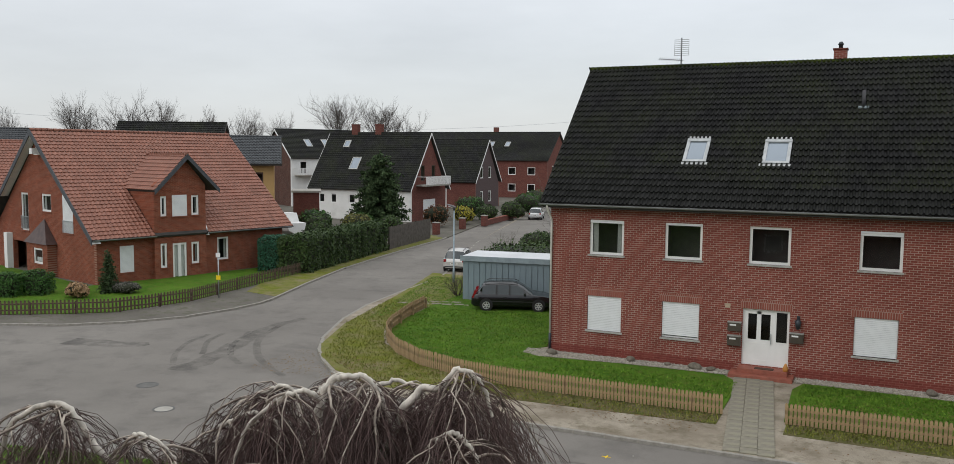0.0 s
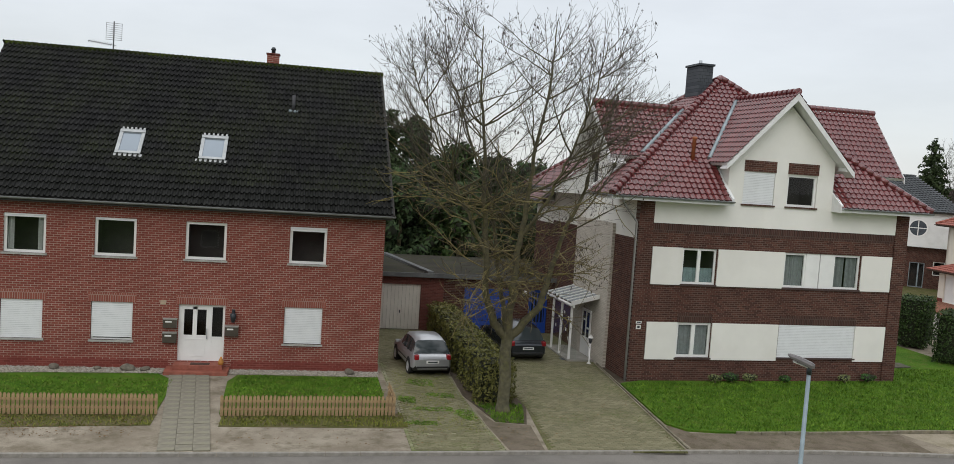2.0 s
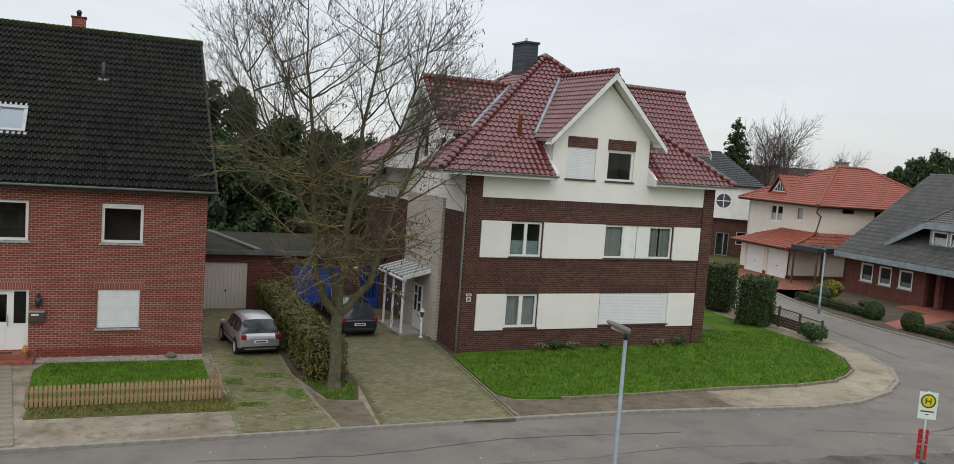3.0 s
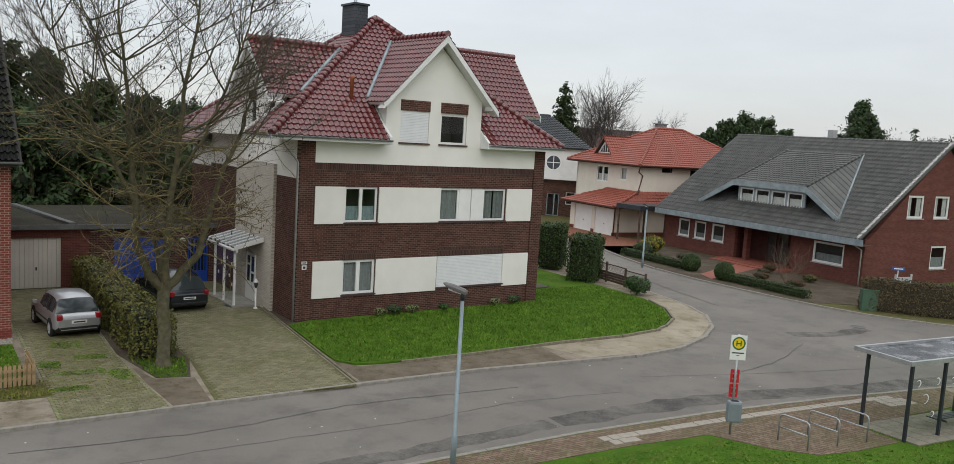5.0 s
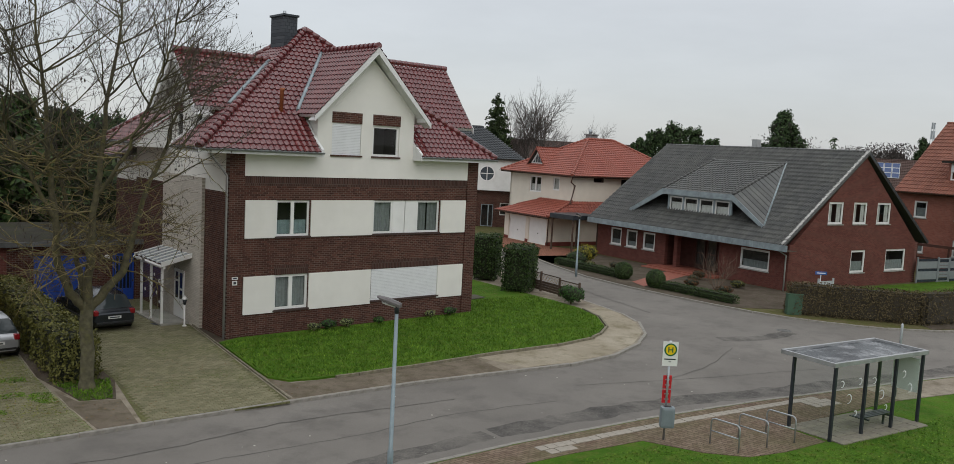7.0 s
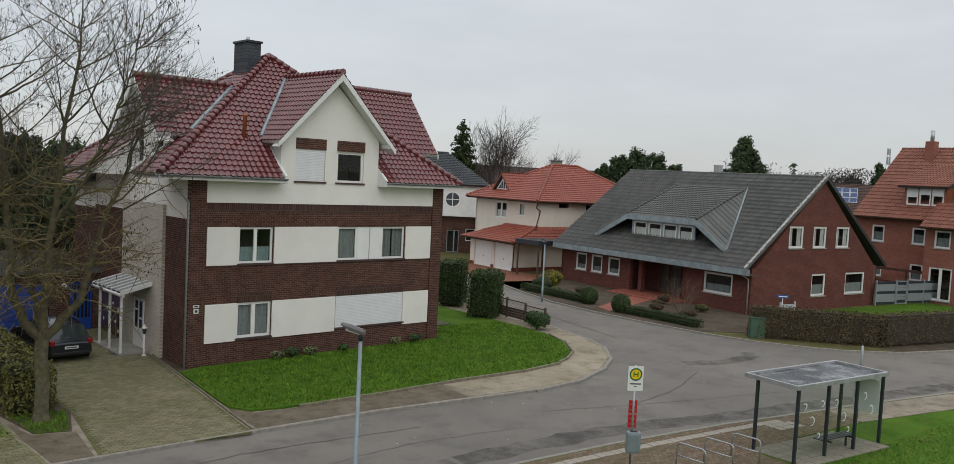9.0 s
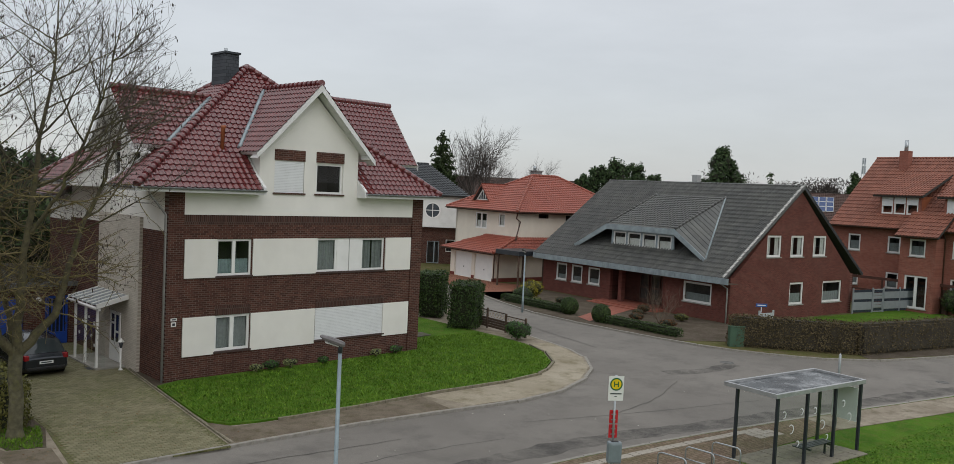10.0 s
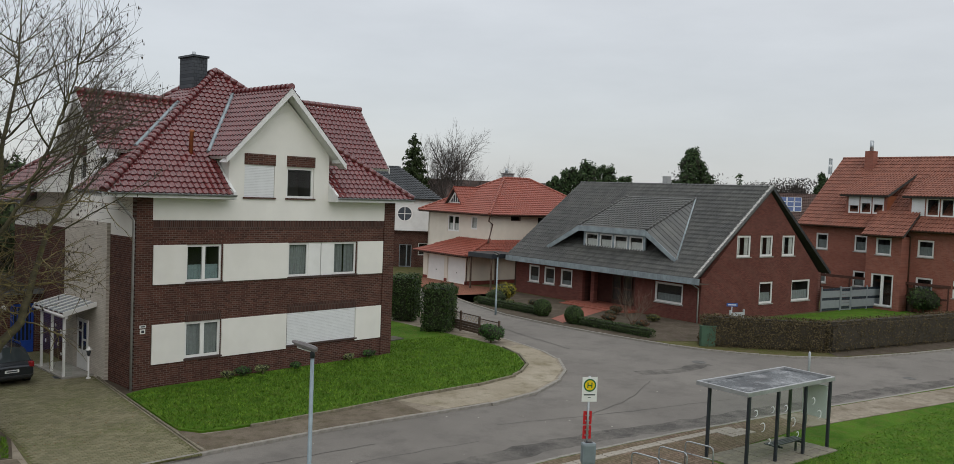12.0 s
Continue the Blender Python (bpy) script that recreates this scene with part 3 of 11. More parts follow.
sheet("pavement_2", KERB_A + [(-140, 165), (-140, 10)], 0.0, PAVE_GREY, "grey pavement round the corner garden", 0.2)
sheet("pavement_3", KERB_F + [(130, 2), (130, 80)], 0.0, WEEDY, "mossy verge before the corner house", 0.2)
sheet("pavement_4", KERB_NEAR + [(-70, -40), (110, -40)], 0.0, GRASS, "green lawn on the near side of the street", 0.2)


def kerb(name, line, width=0.14, step=1.0, gap=0.012, label="", z=0.012, inward=1, only=None, material=None):
    """A row of kerb stones along a line; each stone is a piece of its own."""
    root = thing(name, None, label or "weathered grey concrete kerb stones", "kerb", kind="structure")
    me = bpy.data.meshes.new("kerb_stone")
    b = box(0, step - gap, 0, width, -0.16, z, 0.012)
    b.to_mesh(me)
    b.free()
    me.materials.append(material or KERB)
    pts = [Vector((*p, 0)) for p in line]
    left, i, pos = 0.0, 0, pts[0]
    while i < len(pts) - 1:
        d = pts[i + 1] - pts[i]
        run = left
        while run + step * 0.5 < d.length:
            p = pts[i] + d.normalized() * run
            if only is None or only(p):
                o = new("kerb_stone", me)
                o.parent = root
                o.matrix_basis = Matrix.Translation(p) @ Matrix.Rotation(math.atan2(d.y, d.x), 4, "Z") @ Matrix.Translation((0, -0.012 if inward > 0 else -width, random.uniform(-0.006, 0.006)))
            run += step
        left = run - d.length
        i += 1
    return root


KERB_MOSS = plain("kerb_mossy", (0.19, 0.17, 0.12), 0.95, var=0.3, scale=5.0, bump=0.4, dirt=(0.11, 0.11, 0.04))
KERB = plain("kerb_concrete", (0.265, 0.25, 0.22), 0.9, var=0.22, scale=5.0, bump=0.3, dirt=(0.16, 0.145, 0.105))
kerb("kerb_1", KERB_SIDE_R, only=lambda p: p.y < 75, inward=1)
kerb("kerb_2", KERB_MAIN, only=lambda p: p.y < 50, inward=1)
kerb("kerb_3", KERB_A, only=lambda p: p.y < 75 and p.x > -52, inward=1)
kerb("kerb_4", KERB_F, only=lambda p: p.y < 52 and p.x < 70, inward=1)
kerb("kerb_5", KERB_NEAR, only=lambda p: -14 < p.x < 60, inward=1)

# ---- the large brick house ----
WHITE_PIPE = plain("downpipe_white", (0.62, 0.60, 0.55), 0.5, var=0.08)


SKYLIGHT_PANE = plain("skylight_pane_blue_grey", (0.25, 0.29, 0.33), 0.12, 0.5, var=0.06, scale=0.7, bump=0)


def gutter(parent, a, b, material=None, r=0.075, name="gutter"):
    """A half-round gutter from a to b."""
    a, b = Vector(a), Vector(b)
    d = (b - a).normalized()
    n = Vector((-d.y, d.x, 0))
    bm = bmesh.new()
    ring = [(math.cos(t) * r, math.sin(t) * r) for t in [math.pi + math.pi * k / 8 for k in range(9)]]
    ring += [(x * 0.88, z * 0.88) for x, z in reversed(ring)]
    va = [bm.verts.new(a + n * x + Vector((0, 0, z))) for x, z in ring]
    vb = [bm.verts.new(b + n * x + Vector((0, 0, z))) for x, z in ring]
    for i in range(len(ring)):
        j = (i + 1) % len(ring)
        bm.faces.new((va[i], va[j], vb[j], vb[i]))
    bm.faces.new(va)
    bm.faces.new(list(reversed(vb)))
    bmesh.ops.recalc_face_normals(bm, faces=bm.faces[:])
    return part(name, bm, material or GUTTER, parent)


def gable_pair(parent, W, D, eave, ridge, material, mat_roof, over=0.5, verge=0.2, w=0.30, row=0.345, holes_front=(), single=0, y0=0.0, skew=0.0, k=1.0, cap=None, lip_h=0.058):
    """Two slopes over a body W x D whose ridge runs along x, with ridge tiles."""
    rise, run = ridge - eave, D / 2 + over
    s = Vector((0, run, rise))
    L = s.length
    front = slope(parent, "roof_front", (-verge, y0 - over, eave), (1, 0, 0), s, [(0, 0), (W + 2 * verge, 0), (W + 2 * verge + skew, L), (skew, L)], mat_roof, w, row, holes_front, single, shear=skew / L, k=k, lip_h=lip_h)
    back = slope(parent, "roof_back", (W + verge, y0 + D + over, eave), (-1, 0, 0), (0, -run, rise), [(0, 0), (W + 2 * verge, 0), (W + 2 * verge - skew, L), (-skew, L)], mat_roof, w, row, shear=-skew / L, k=k, lip_h=lip_h)
    caps(parent, (-verge + skew, y0 + D / 2, ridge + 0.03), (W + verge + skew, y0 + D / 2, ridge + 0.03), cap or mat_roof)
    return front, back


AERIAL = plain("aerial_dark_aluminium", (0.16, 0.165, 0.17), 0.5, 0.4, bump=0.0)
LEAD = plain("lead_flashing", (0.40, 0.41, 0.41), 0.5, 0.4)


def house_b():
    W, D, EAVE, RIDGE = 15.62, 13.6, 6.36, 12.50
    h = thing("apartment_house", pose(-12.58, 33.77, 0), "two-storey red brick house with a steep dark mossy tiled roof", "house")
    ox = 12.58
    up = [(-10.86, -9.42), (-7.74, -6.27), (-4.50, -3.0), (-0.63, 0.79)]
    lo = [(-10.91, -9.46), (-7.78, -6.30), (-0.70, 0.76)]
    holes = [(a + ox, b + ox, 4.27, 5.71) for a, b in up] + [(a + ox, b + ox, 1.09, 2.54) for a, b in lo] + [(-4.65 + ox, -2.93 + ox, 0.33, 2.53)]
    ident = pose(0, 0, 0)
    wall("wall", h, BRICK_RED, ident, rect(0, W, 0, EAVE + 0.25), holes)
    side = [(0.3, 0), (D - 0.3, 0), (D - 0.3, EAVE + 0.2), (D / 2, RIDGE - 0.25), (0.3, EAVE + 0.2)]
    wall("wall", h, BRICK_RED, pose(0, D, 0, 0, 0, -90), side)
    wall("wall", h, BRICK_RED, pose(W, 0, 0, 0, 0, 90), side)
    wall("wall", h, BRICK_RED, pose(W, D, 0, 0, 0, 180), rect(0, W, 0, EAVE + 0.2))
    # floors, and an upright dark sheet for the unlit depth behind the windows
    part("floor_and_dark_backing", boxes((0.3, W - 0.3, 0.3, D - 0.3, 0.0, 0.2), (0.3, W - 0.3, 0.3, D - 0.3, 3.0, 3.2), (0.3, W - 0.3, 4.5, 4.6, 0.2, 6.2)), ROOM_SHADE, h)
    # plinth, proud of the wall, in pieces beside the steps
    part("plinth", boxes((-0.02, -4.95 + ox, -0.02, 0.0, -0.05, 0.36), (-2.65 + ox, W + 0.02, -0.02, 0.0, -0.05, 0.36)), PLINTH_RED, h, "red-painted plinth")
    for i, (a, b) in enumerate(up):
        window(h, ident, a + ox, b + ox, 4.27, 5.71, shutter=(0.09, 0.07, 0.0, 0.12)[i], curtain=("sides", 0.22) if i == 0 else None, fw=0.10, back=0.08)
    for i, (a, b) in enumerate(lo):
        window(h, ident, a + ox, b + ox, 1.09, 2.54, shutter=(1.0, 0.93, 0.99)[i], fw=0.06, back=0.10)
        part("lintel", boxes((a + ox - 0.12, b + ox + 0.12, -0.006, 0.0, 2.54, 2.89)), SOLDIER, h, "upright soldier course of bricks")
    part("lintel", boxes((-4.65 + ox - 0.1, -2.93 + ox + 0.1, -0.006, 0.0, 2.53, 2.89)), SOLDIER, h)
    # entrance
    d = thing("door", ident)
    d.parent = h
    x0, x1, z0, z1, y = -4.65 + ox, -2.93 + ox, 0.33, 2.53, 0.10
    part("door_frame", boxes((x0, x1, y, y + 0.08, z1 - 0.09, z1), (x0, x0 + 0.09, y, y + 0.08, z0, z1 - 0.09), (x1 - 0.09, x1, y, y + 0.08, z0, z1 - 0.09), (x0 + 1.12, x0 + 1.24, y, y + 0.08, z0, z1 - 0.09)), WHITE, d)
    leaf = part("door_leaf", boxes((x0 + 0.09, x0 + 1.12, y + 0.01, y + 0.06, z0, 1.33), (x0 + 0.09, x0 + 0.2, y + 0.01, y + 0.06, 1.33, z1 - 0.09), (x0 + 0.52, x0 + 0.68, y + 0.01, y + 0.06, 1.33, z1 - 0.09), (x0 + 1.02, x0 + 1.12, y + 0.01, y + 0.06, 1.33, z1 - 0.09), (x0 + 0.2, x0 + 1.02, y + 0.01, y + 0.06, z1 - 0.2, z1 - 0.09), (x0 + 1.24, x1 - 0.09, y + 0.01, y + 0.06, z0, 1.28)), WHITE, d)
    for a, b in ((x0 + 0.2, x0 + 0.52), (x0 + 0.68, x0 + 1.02)):
        part("pane", boxes((a, b, y + 0.03, y + 0.04, 1.33, z1 - 0.2)), GLASS, d)
    part("pane", boxes((x1 - 0.48, x1 - 0.09, y + 0.03, y + 0.04, 1.28, z1 - 0.09)), GLASS, d)
    part("handle", boxes((x0 + 1.04, x0 + 1.07, y - 0.05, y + 0.01, 1.2, 1.6)), STEEL, leaf)
    part("panel_moulding", boxes((x0 + 0.2, x0 + 1.0, y, y + 0.01, 0.5, 0.54), (x0 + 0.2, x0 + 1.0, y, y + 0.01, 1.16, 1.2), (x0 + 0.2, x0 + 0.24, y, y + 0.01, 0.54, 1.16), (x0 + 0.96, x0 + 1.0, y, y + 0.01, 0.54, 1.16)), WHITE, leaf)
    # fixtures on the wall
    for a, b, zz in ((-5.18, 1.62, 2.0), (-5.18, 1.05, 1.46), (-2.91, 1.36, 1.77)):
        bx = thing("mailbox", pose(a + ox, 0, 0), "grey-brown metal letterbox with a name plate", "mailbox", "mailboxes by the door")
        bx.matrix_basis = pose(a, 33.77, 0)
        part("body", box(0, 0.5, -0.16, -0.005, b, zz - 0.05, 0.015), MAILBOX, bx)
        part("lid", box(-0.01, 0.51, -0.19, -0.003, zz - 0.05, zz, 0.012), plain("mailbox_lid", (0.34, 0.34, 0.32), 0.4, 0.4), bx)
        part("name_plate", boxes((0.08, 0.32, -0.1645, -0.158, zz - 0.16, zz - 0.1)), WHITE, bx)
    lamp = thing("wall_lamp", pose(-2.62, 33.77, 2.1), "black wrought-iron wall lantern beside the door", "lamp")
    part("bracket", tube([(0, 0, 0.22), (0, -0.1, 0.28), (0, -0.17, 0.22)], 0.018, 6), DARK_METAL, lamp)
    part("backplate", box(-0.06, 0.06, -0.03, -0.002, -0.1, 0.3, 0.01), DARK_METAL, lamp)
    part("lantern", tube([(0, -0.17, 0.2), (0, -0.17, 0.12), (0, -0.17, -0.04), (0, -0.17, -0.16), (0, -0.17, -0.2)], [0.03, 0.13, 0.10, 0.07, 0.01], 6), DARK_METAL, lamp)
    vent = thing("wall_vent", pose(-5.22, 33.77, 2.59), "small beige vent grille on the brick wall", "vent")
    part("grille", boxes((-0.1, 0.1, -0.025, -0.002, -0.08, 0.08), (-0.08, 0.08, -0.032, -0.025, 0.02, 0.05), (-0.08, 0.08, -0.032, -0.025, -0.04, -0.01)), plain("vent_beige", (0.42, 0.33, 0.24)), vent)
    # roof
    rise, run = RIDGE - EAVE, D / 2 + 0.47
    k = math.hypot(rise, run) / run

    def su(y):
        return (y - 33.3) * k

    v = 0.32
    sky = [(-7.47, -6.52, 35.33, 36.43), (-4.35, -3.32, 35.30, 36.40)]
    holes_r = [(a + ox + v, b + ox + v, su(c) - 0.05, su(d_) + 0.02) for a, b, c, d_ in sky]
    gable_pair(h, W, D, EAVE, RIDGE, BRICK_RED, TILE_DARK, 0.47, v, 0.188, 0.385, holes_r, 300, skew=-0.22, k=1.75, cap=TILE_RIDGE, lip_h=0.066)
    e, s = Vector((1, 0, 0)), Vector((0, run, rise)).normalized()
    n = e.cross(s)
    rot = Matrix((e, s, n)).transposed().to_4x4()
    for a, b, c, d_ in sky:
        w = thing("skylight", Matrix.Translation(Vector((a + ox, -0.47, EAVE)) + s * su(c)) @ rot)
        w.parent = h
        ww, hh = b - a, su(d_) - su(c)
        part("window_frame", boxes((0, ww, 0, 0.12, 0.0, 0.11), (0, ww, hh - 0.16, hh, 0.0, 0.13), (0, 0.13, 0.12, hh - 0.16, 0.0, 0.11), (ww - 0.13, ww, 0.12, hh - 0.16, 0.0, 0.11)), plain("skylight_frame", (0.40, 0.415, 0.42), 0.5, 0.2), w)
        part("pane", boxes((0.13, ww - 0.13, 0.12, hh - 0.16, 0.05, 0.07)), SKYLIGHT_PANE, w)
        part("blind", boxes((0.1, ww - 0.1, 0.1, hh - 0.1, -0.12, -0.1)), CURTAIN, w)
        for i in range(6):
            part("flashing_tab", boxes((0.06 + i * ww / 6, 0.13 + i * ww / 6, hh - 0.02, hh + 0.11, 0.06, 0.14)), LEAD, w)
        part("flashing", boxes((-0.1, ww + 0.1, -0.14, 0.0, 0.03, 0.06)), LEAD, w)
    vp = thing("vent_pipe", pose(0, 0, 0))
    vp.parent = h
    q = Vector((-0.82 + ox, -0.47, EAVE)) + s * su(38.0)
    part("collar", tube([q - Vector((0.2, 0, -0.05)), q + Vector((0.2, 0, 0.05))], 0.07, 8), ZINC, vp)
    part("pipe", tube([q, q + Vector((0, 0, 0.75))], 0.07, 10), plain("vent_pipe_dark", (0.05, 0.05, 0.055), 0.6), vp)
    ch = thing("chimney", pose(0, 0, 0))
    ch.parent = h
    cx, cy = -1.9 + ox, D / 2 + 0.55
    part("shaft", box(cx - 0.27, cx + 0.27, cy - 0.27, cy + 0.27, RIDGE - 1.0, RIDGE + 0.56, 0.01), BRICK_RED, ch)
    part("cap", box(cx - 0.31, cx + 0.31, cy - 0.31, cy + 0.31, RIDGE + 0.56, RIDGE + 0.62, 0.01), BRICK_FAR, ch)
    part("flue", tube([(cx, cy, RIDGE + 0.55), (cx, cy, RIDGE + 0.78), (cx, cy, RIDGE + 0.80), (cx, cy, RIDGE + 0.92)], [0.09, 0.09, 0.13, 0.06], 10), DARK_METAL, ch)
    gutter(h, (-0.34, -0.56, EAVE - 0.02), (W + 0.34, -0.56, EAVE - 0.02))
    part("fascia", boxes((-0.2, W + 0.2, -0.47, -0.44, EAVE - 0.18, EAVE - 0.03)), DECK, h)
    part("soffit", boxes((-0.2, W + 0.2, -0.44, 0.0, EAVE - 0.18, EAVE - 0.16)), plain("soffit_brown", (0.07, 0.05, 0.04)), h)
    part("verge_board", prism([(-0.34, -0.47, EAVE - 0.16), (-0.56, D / 2, RIDGE - 0.16), (-0.56, D / 2, RIDGE + 0.04), (-0.34, -0.47, EAVE + 0.04)], (0.025, 0, 0)), DECK, h)
    part("downpipe", tube([(0.0, -0.56, EAVE - 0.04), (0.02, -0.5, EAVE - 0.25), (0.06, -0.09, EAVE - 0.7), (0.06, -0.07, EAVE - 0.9), (0.06, -0.07, 0.75)], 0.045, 8), WHITE_PIPE, h, "cream downpipe")
    part("downpipe_foot", tube([(0.06, -0.07, 0.8), (0.06, -0.07, 0.0)], 0.055, 8), DARK_METAL, h)
    # aerial on the ridge
    an = thing("roof_aerial", pose(-8.75, 33.77 + D / 2, RIDGE), "metal television aerial with grid reflector on the ridge", "aerial")
    part("mast", tube([(0, 0, -0.1), (0, 0, 1.35)], 0.03, 8), AERIAL, an)
    bm = bmesh.new()
    for i in range(9):
        bm_tube(bm, [(-0.33, 0.05, 0.55 + i * 0.09), (0.33, 0.05, 0.55 + i * 0.09)], 0.011, 4)
    for x in (-0.33, 0.33):
        bm_tube(bm, [(x, 0.05, 0.55), (x, 0.05, 1.27)], 0.008, 4)
    part("reflector", bm, AERIAL, an)
    bm = bmesh.new()
    bm_tube(bm, [(0.1, 0, 0.3), (-1.05, 0.0, 0.42)], 0.02, 4)
    for i in range(11):
        x = -0.1 - i * 0.09
        bm_tube(bm, [(x, -0.16, 0.32 - x * 0.1 - 0.08), (x, 0.16, 0.32 - x * 0.1 + 0.08)], 0.011, 4)
    part("boom", bm, AERIAL, an)
    # steps
    st = thing("front_steps", pose(0, 0, 0), "two red clay-tiled entrance steps with a doormat", "steps")
    part("step", box(-5.0, -2.68, 32.85, 33.75, -0.1, 0.13, 0.015), RED_TILE, st)
    part("step", box(-4.72, -2.9, 33.2, 33.86, 0.13, 0.31, 0.015), RED_TILE, st)
    mat_ = thing("doormat", pose(-3.75, 33.42, 0.31), "dark brown doormat on the step", "doormat")
    part("mat", box(-0.35, 0.35, -0.15, 0.15, 0, 0.02, 0.004), plain("mat_brown", (0.06, 0.03, 0.02), 0.95), mat_)
    return h


house_b()

# ---- the brown brick and cream house ----


def house_c():
    W, D, EAVE = 13.05, 10.8, 7.77
    h = thing("villa", pose(13.40, 33.06, 0, 0, 0, 2.31), "three-storey brown brick and cream house with a glazed maroon tiled roof", "house")
    ident = pose(0, 0, 0)
    left, right, back = pose(0, D, 0, 0, 0, -90), pose(W, 0, 0, 0, 0, 90), pose(W, D, 0, 0, 0, 180)
    PW = 0.66
    UPW = [(2.11, 3.70), (6.95, 10.76)]
    # front: piers and brick field, set back cream panels
    holes = [(a, b, 4.17, 5.69) for a, b in UPW] + [(2.11, 3.72, 1.03, 2.53), (6.98, 10.84, 1.08, 2.53)]
    wall("wall", h, BRICK_BROWN, pose(PW, 0.06, 0), [(x - PW, z) for x, z in rect(PW, W - PW, 0, 6.69)], [(a - PW, b - PW, c, d) for a, b, c, d in holes])
    part("pier", box(0, PW, 0, 0.36, 0, 7.6, 0.01), BRICK_BROWN, h)
    part("pier", box(W - PW, W, 0, 0.36, 0, 7.6, 0.01), BRICK_BROWN, h)
    part("soldier_course", boxes((PW, W - PW, 0.045, 0.06, 6.30, 6.69)), SOLDIER_BROWN, h)
    for a, b in ((2.11, 3.72), (6.98, 10.84)):
        part("soldier_course", boxes((a, b, 0.05, 0.06, 2.53, 2.93)), SOLDIER_BROWN, h)
    gz = 7.62
    wall("upper_wall", h, CREAM, pose(PW, 0.02, 0), rect(0, W - 2 * PW, 6.69, gz), ())
    for z0, z1 in ((4.12, 5.70), (0.94, 2.53)):
        part("panel", box(PW + 0.05, 2.10, 0.0, 0.06, z0, z1, 0.008), CREAM, h)
        part("panel", box(3.74, 6.93, 0.0, 0.06, z0, z1, 0.008), CREAM, h)
        part("panel", box(10.80, W - PW - 0.03, 0.0, 0.06, z0, z1, 0.008), CREAM, h)
    f = pose(0, 0.06, 0)
    window(h, f, 2.11, 3.70, 4.17, 5.69, bars=(0.5,), curtain=("low", 0.45), sill=DARK_SILL, fw=0.09, back=0.06, curtain_mat=CURTAIN_TEAL)
    window(h, f, 6.95, 8.05, 4.17, 5.69, curtain=("full", 1), sill=DARK_SILL, fw=0.09, back=0.06, curtain_mat=CURTAIN_GREY)
    window(h, f, 9.42, 10.76, 4.17, 5.69, curtain=("sides", 0.46), sill=DARK_SILL, fw=0.09, back=0.06, curtain_mat=CURTAIN_GREY)
    for a, b in ((8.05, 8.72), (8.76, 9.42)):
        part("window_panel", boxes((a, b, 0.10, 0.16, 4.17, 5.69)), WHITE, h, "white panel between two windows")
    part("window_sill", boxes((8.0, 9.42, 0.02, 0.10, 4.09, 4.17)), DARK_SILL, h)
    window(h, f, 2.11, 3.72, 1.03, 2.53, bars=(0.5,), curtain=("full", 1), sill=DARK_SILL, fw=0.11, back=0.06, curtain_mat=CURTAIN_GREY)
    window(h, f, 6.98, 10.84, 1.08, 2.53, shutter=1.0, sill=DARK_SILL, fw=0.06, back=0.06)
    # side and back walls
    lw = [(0.36, 0), (D - 0.3, 0), (D - 0.3, 6.0), (0.36, 6.0)]
    mir = lambda p: [(D - x, z) for x, z in reversed(p)]
    wall("wall", h, BRICK_BROWN, left, mir(lw))
    wall("wall", h, BRICK_BROWN, right, lw)
    wall("wall", h, BRICK_BROWN, back, rect(0, W, 0, 6.0))
    c, cl, R = 5.3, 4.35, 11.8
    up = rect(0.36, D - 0.3, 6.0, EAVE - 0.05)
    wall("upper_wall", h, CREAM, left, mir(up))
    wall("upper_wall", h, CREAM, right, up)
    wall("upper_wall", h, CREAM, back, rect(0, W, 6.0, EAVE - 0.05))
    gable = lambda q, top: [(q - 2.1, EAVE - 0.05), (q + 2.1, EAVE - 0.05), (q + 2.1, 9.62), (q, top - 0.22), (q - 2.1, 9.62)]
    gs = gable(cl, R)
    ho = [(cl - 1.5, cl - 0.6, 7.85, 9.2), (cl + 0.6, cl + 1.5, 7.85, 9.2)]
    wall("gable_wall", h, CREAM, left, mir(gs), [(D - b, D - a, z0, z1) for a, b, z0, z1 in ho])
    for a, b, z0, z1 in ho:
        window(h, left, D - b, D - a, z0, z1, sill=None, back=0.1)
        part("lintel", boxes((D - b - 0.02, D - a + 0.02, -0.012, 0.0, z1 + 0.02, z1 + 0.4)), BRICK_BROWN, h, m=left)
    wall("gable_wall", h, CREAM, pose(W + 1.2, 0, 0, 0, 0, 90), gable(c, 12.4), thick=1.2)
    part("floor_and_dark_backing", boxes((0.3, W - 0.3, 0.5, D - 0.3, 0.0, 0.2), (0.3, W - 0.3, 0.5, D - 0.3, 3.1, 3.3), (0.3, W - 0.3, 0.5, D - 0.3, 6.3, 6.5), (0.3, W - 0.3, 4.5, 4.6, 0.2, 7.4)), ROOM_SHADE, h)
    # the gable that rises from the front
    G0, G1, GA, GH = 3.92, 9.0, 6.50, 12.2
    GHW, GR = 3.02, 12.48
    gx = GA
    win = [(4.64, 6.12, 7.69, 9.06), (6.74, 8.19, 7.69, 9.06)]
    wall("gable_wall", h, CREAM, pose(0, 0.02, 0), [(G0, gz), (G1, gz), (G1, 9.73), (gx, GH - 0.1), (G0, 9.73)], win)
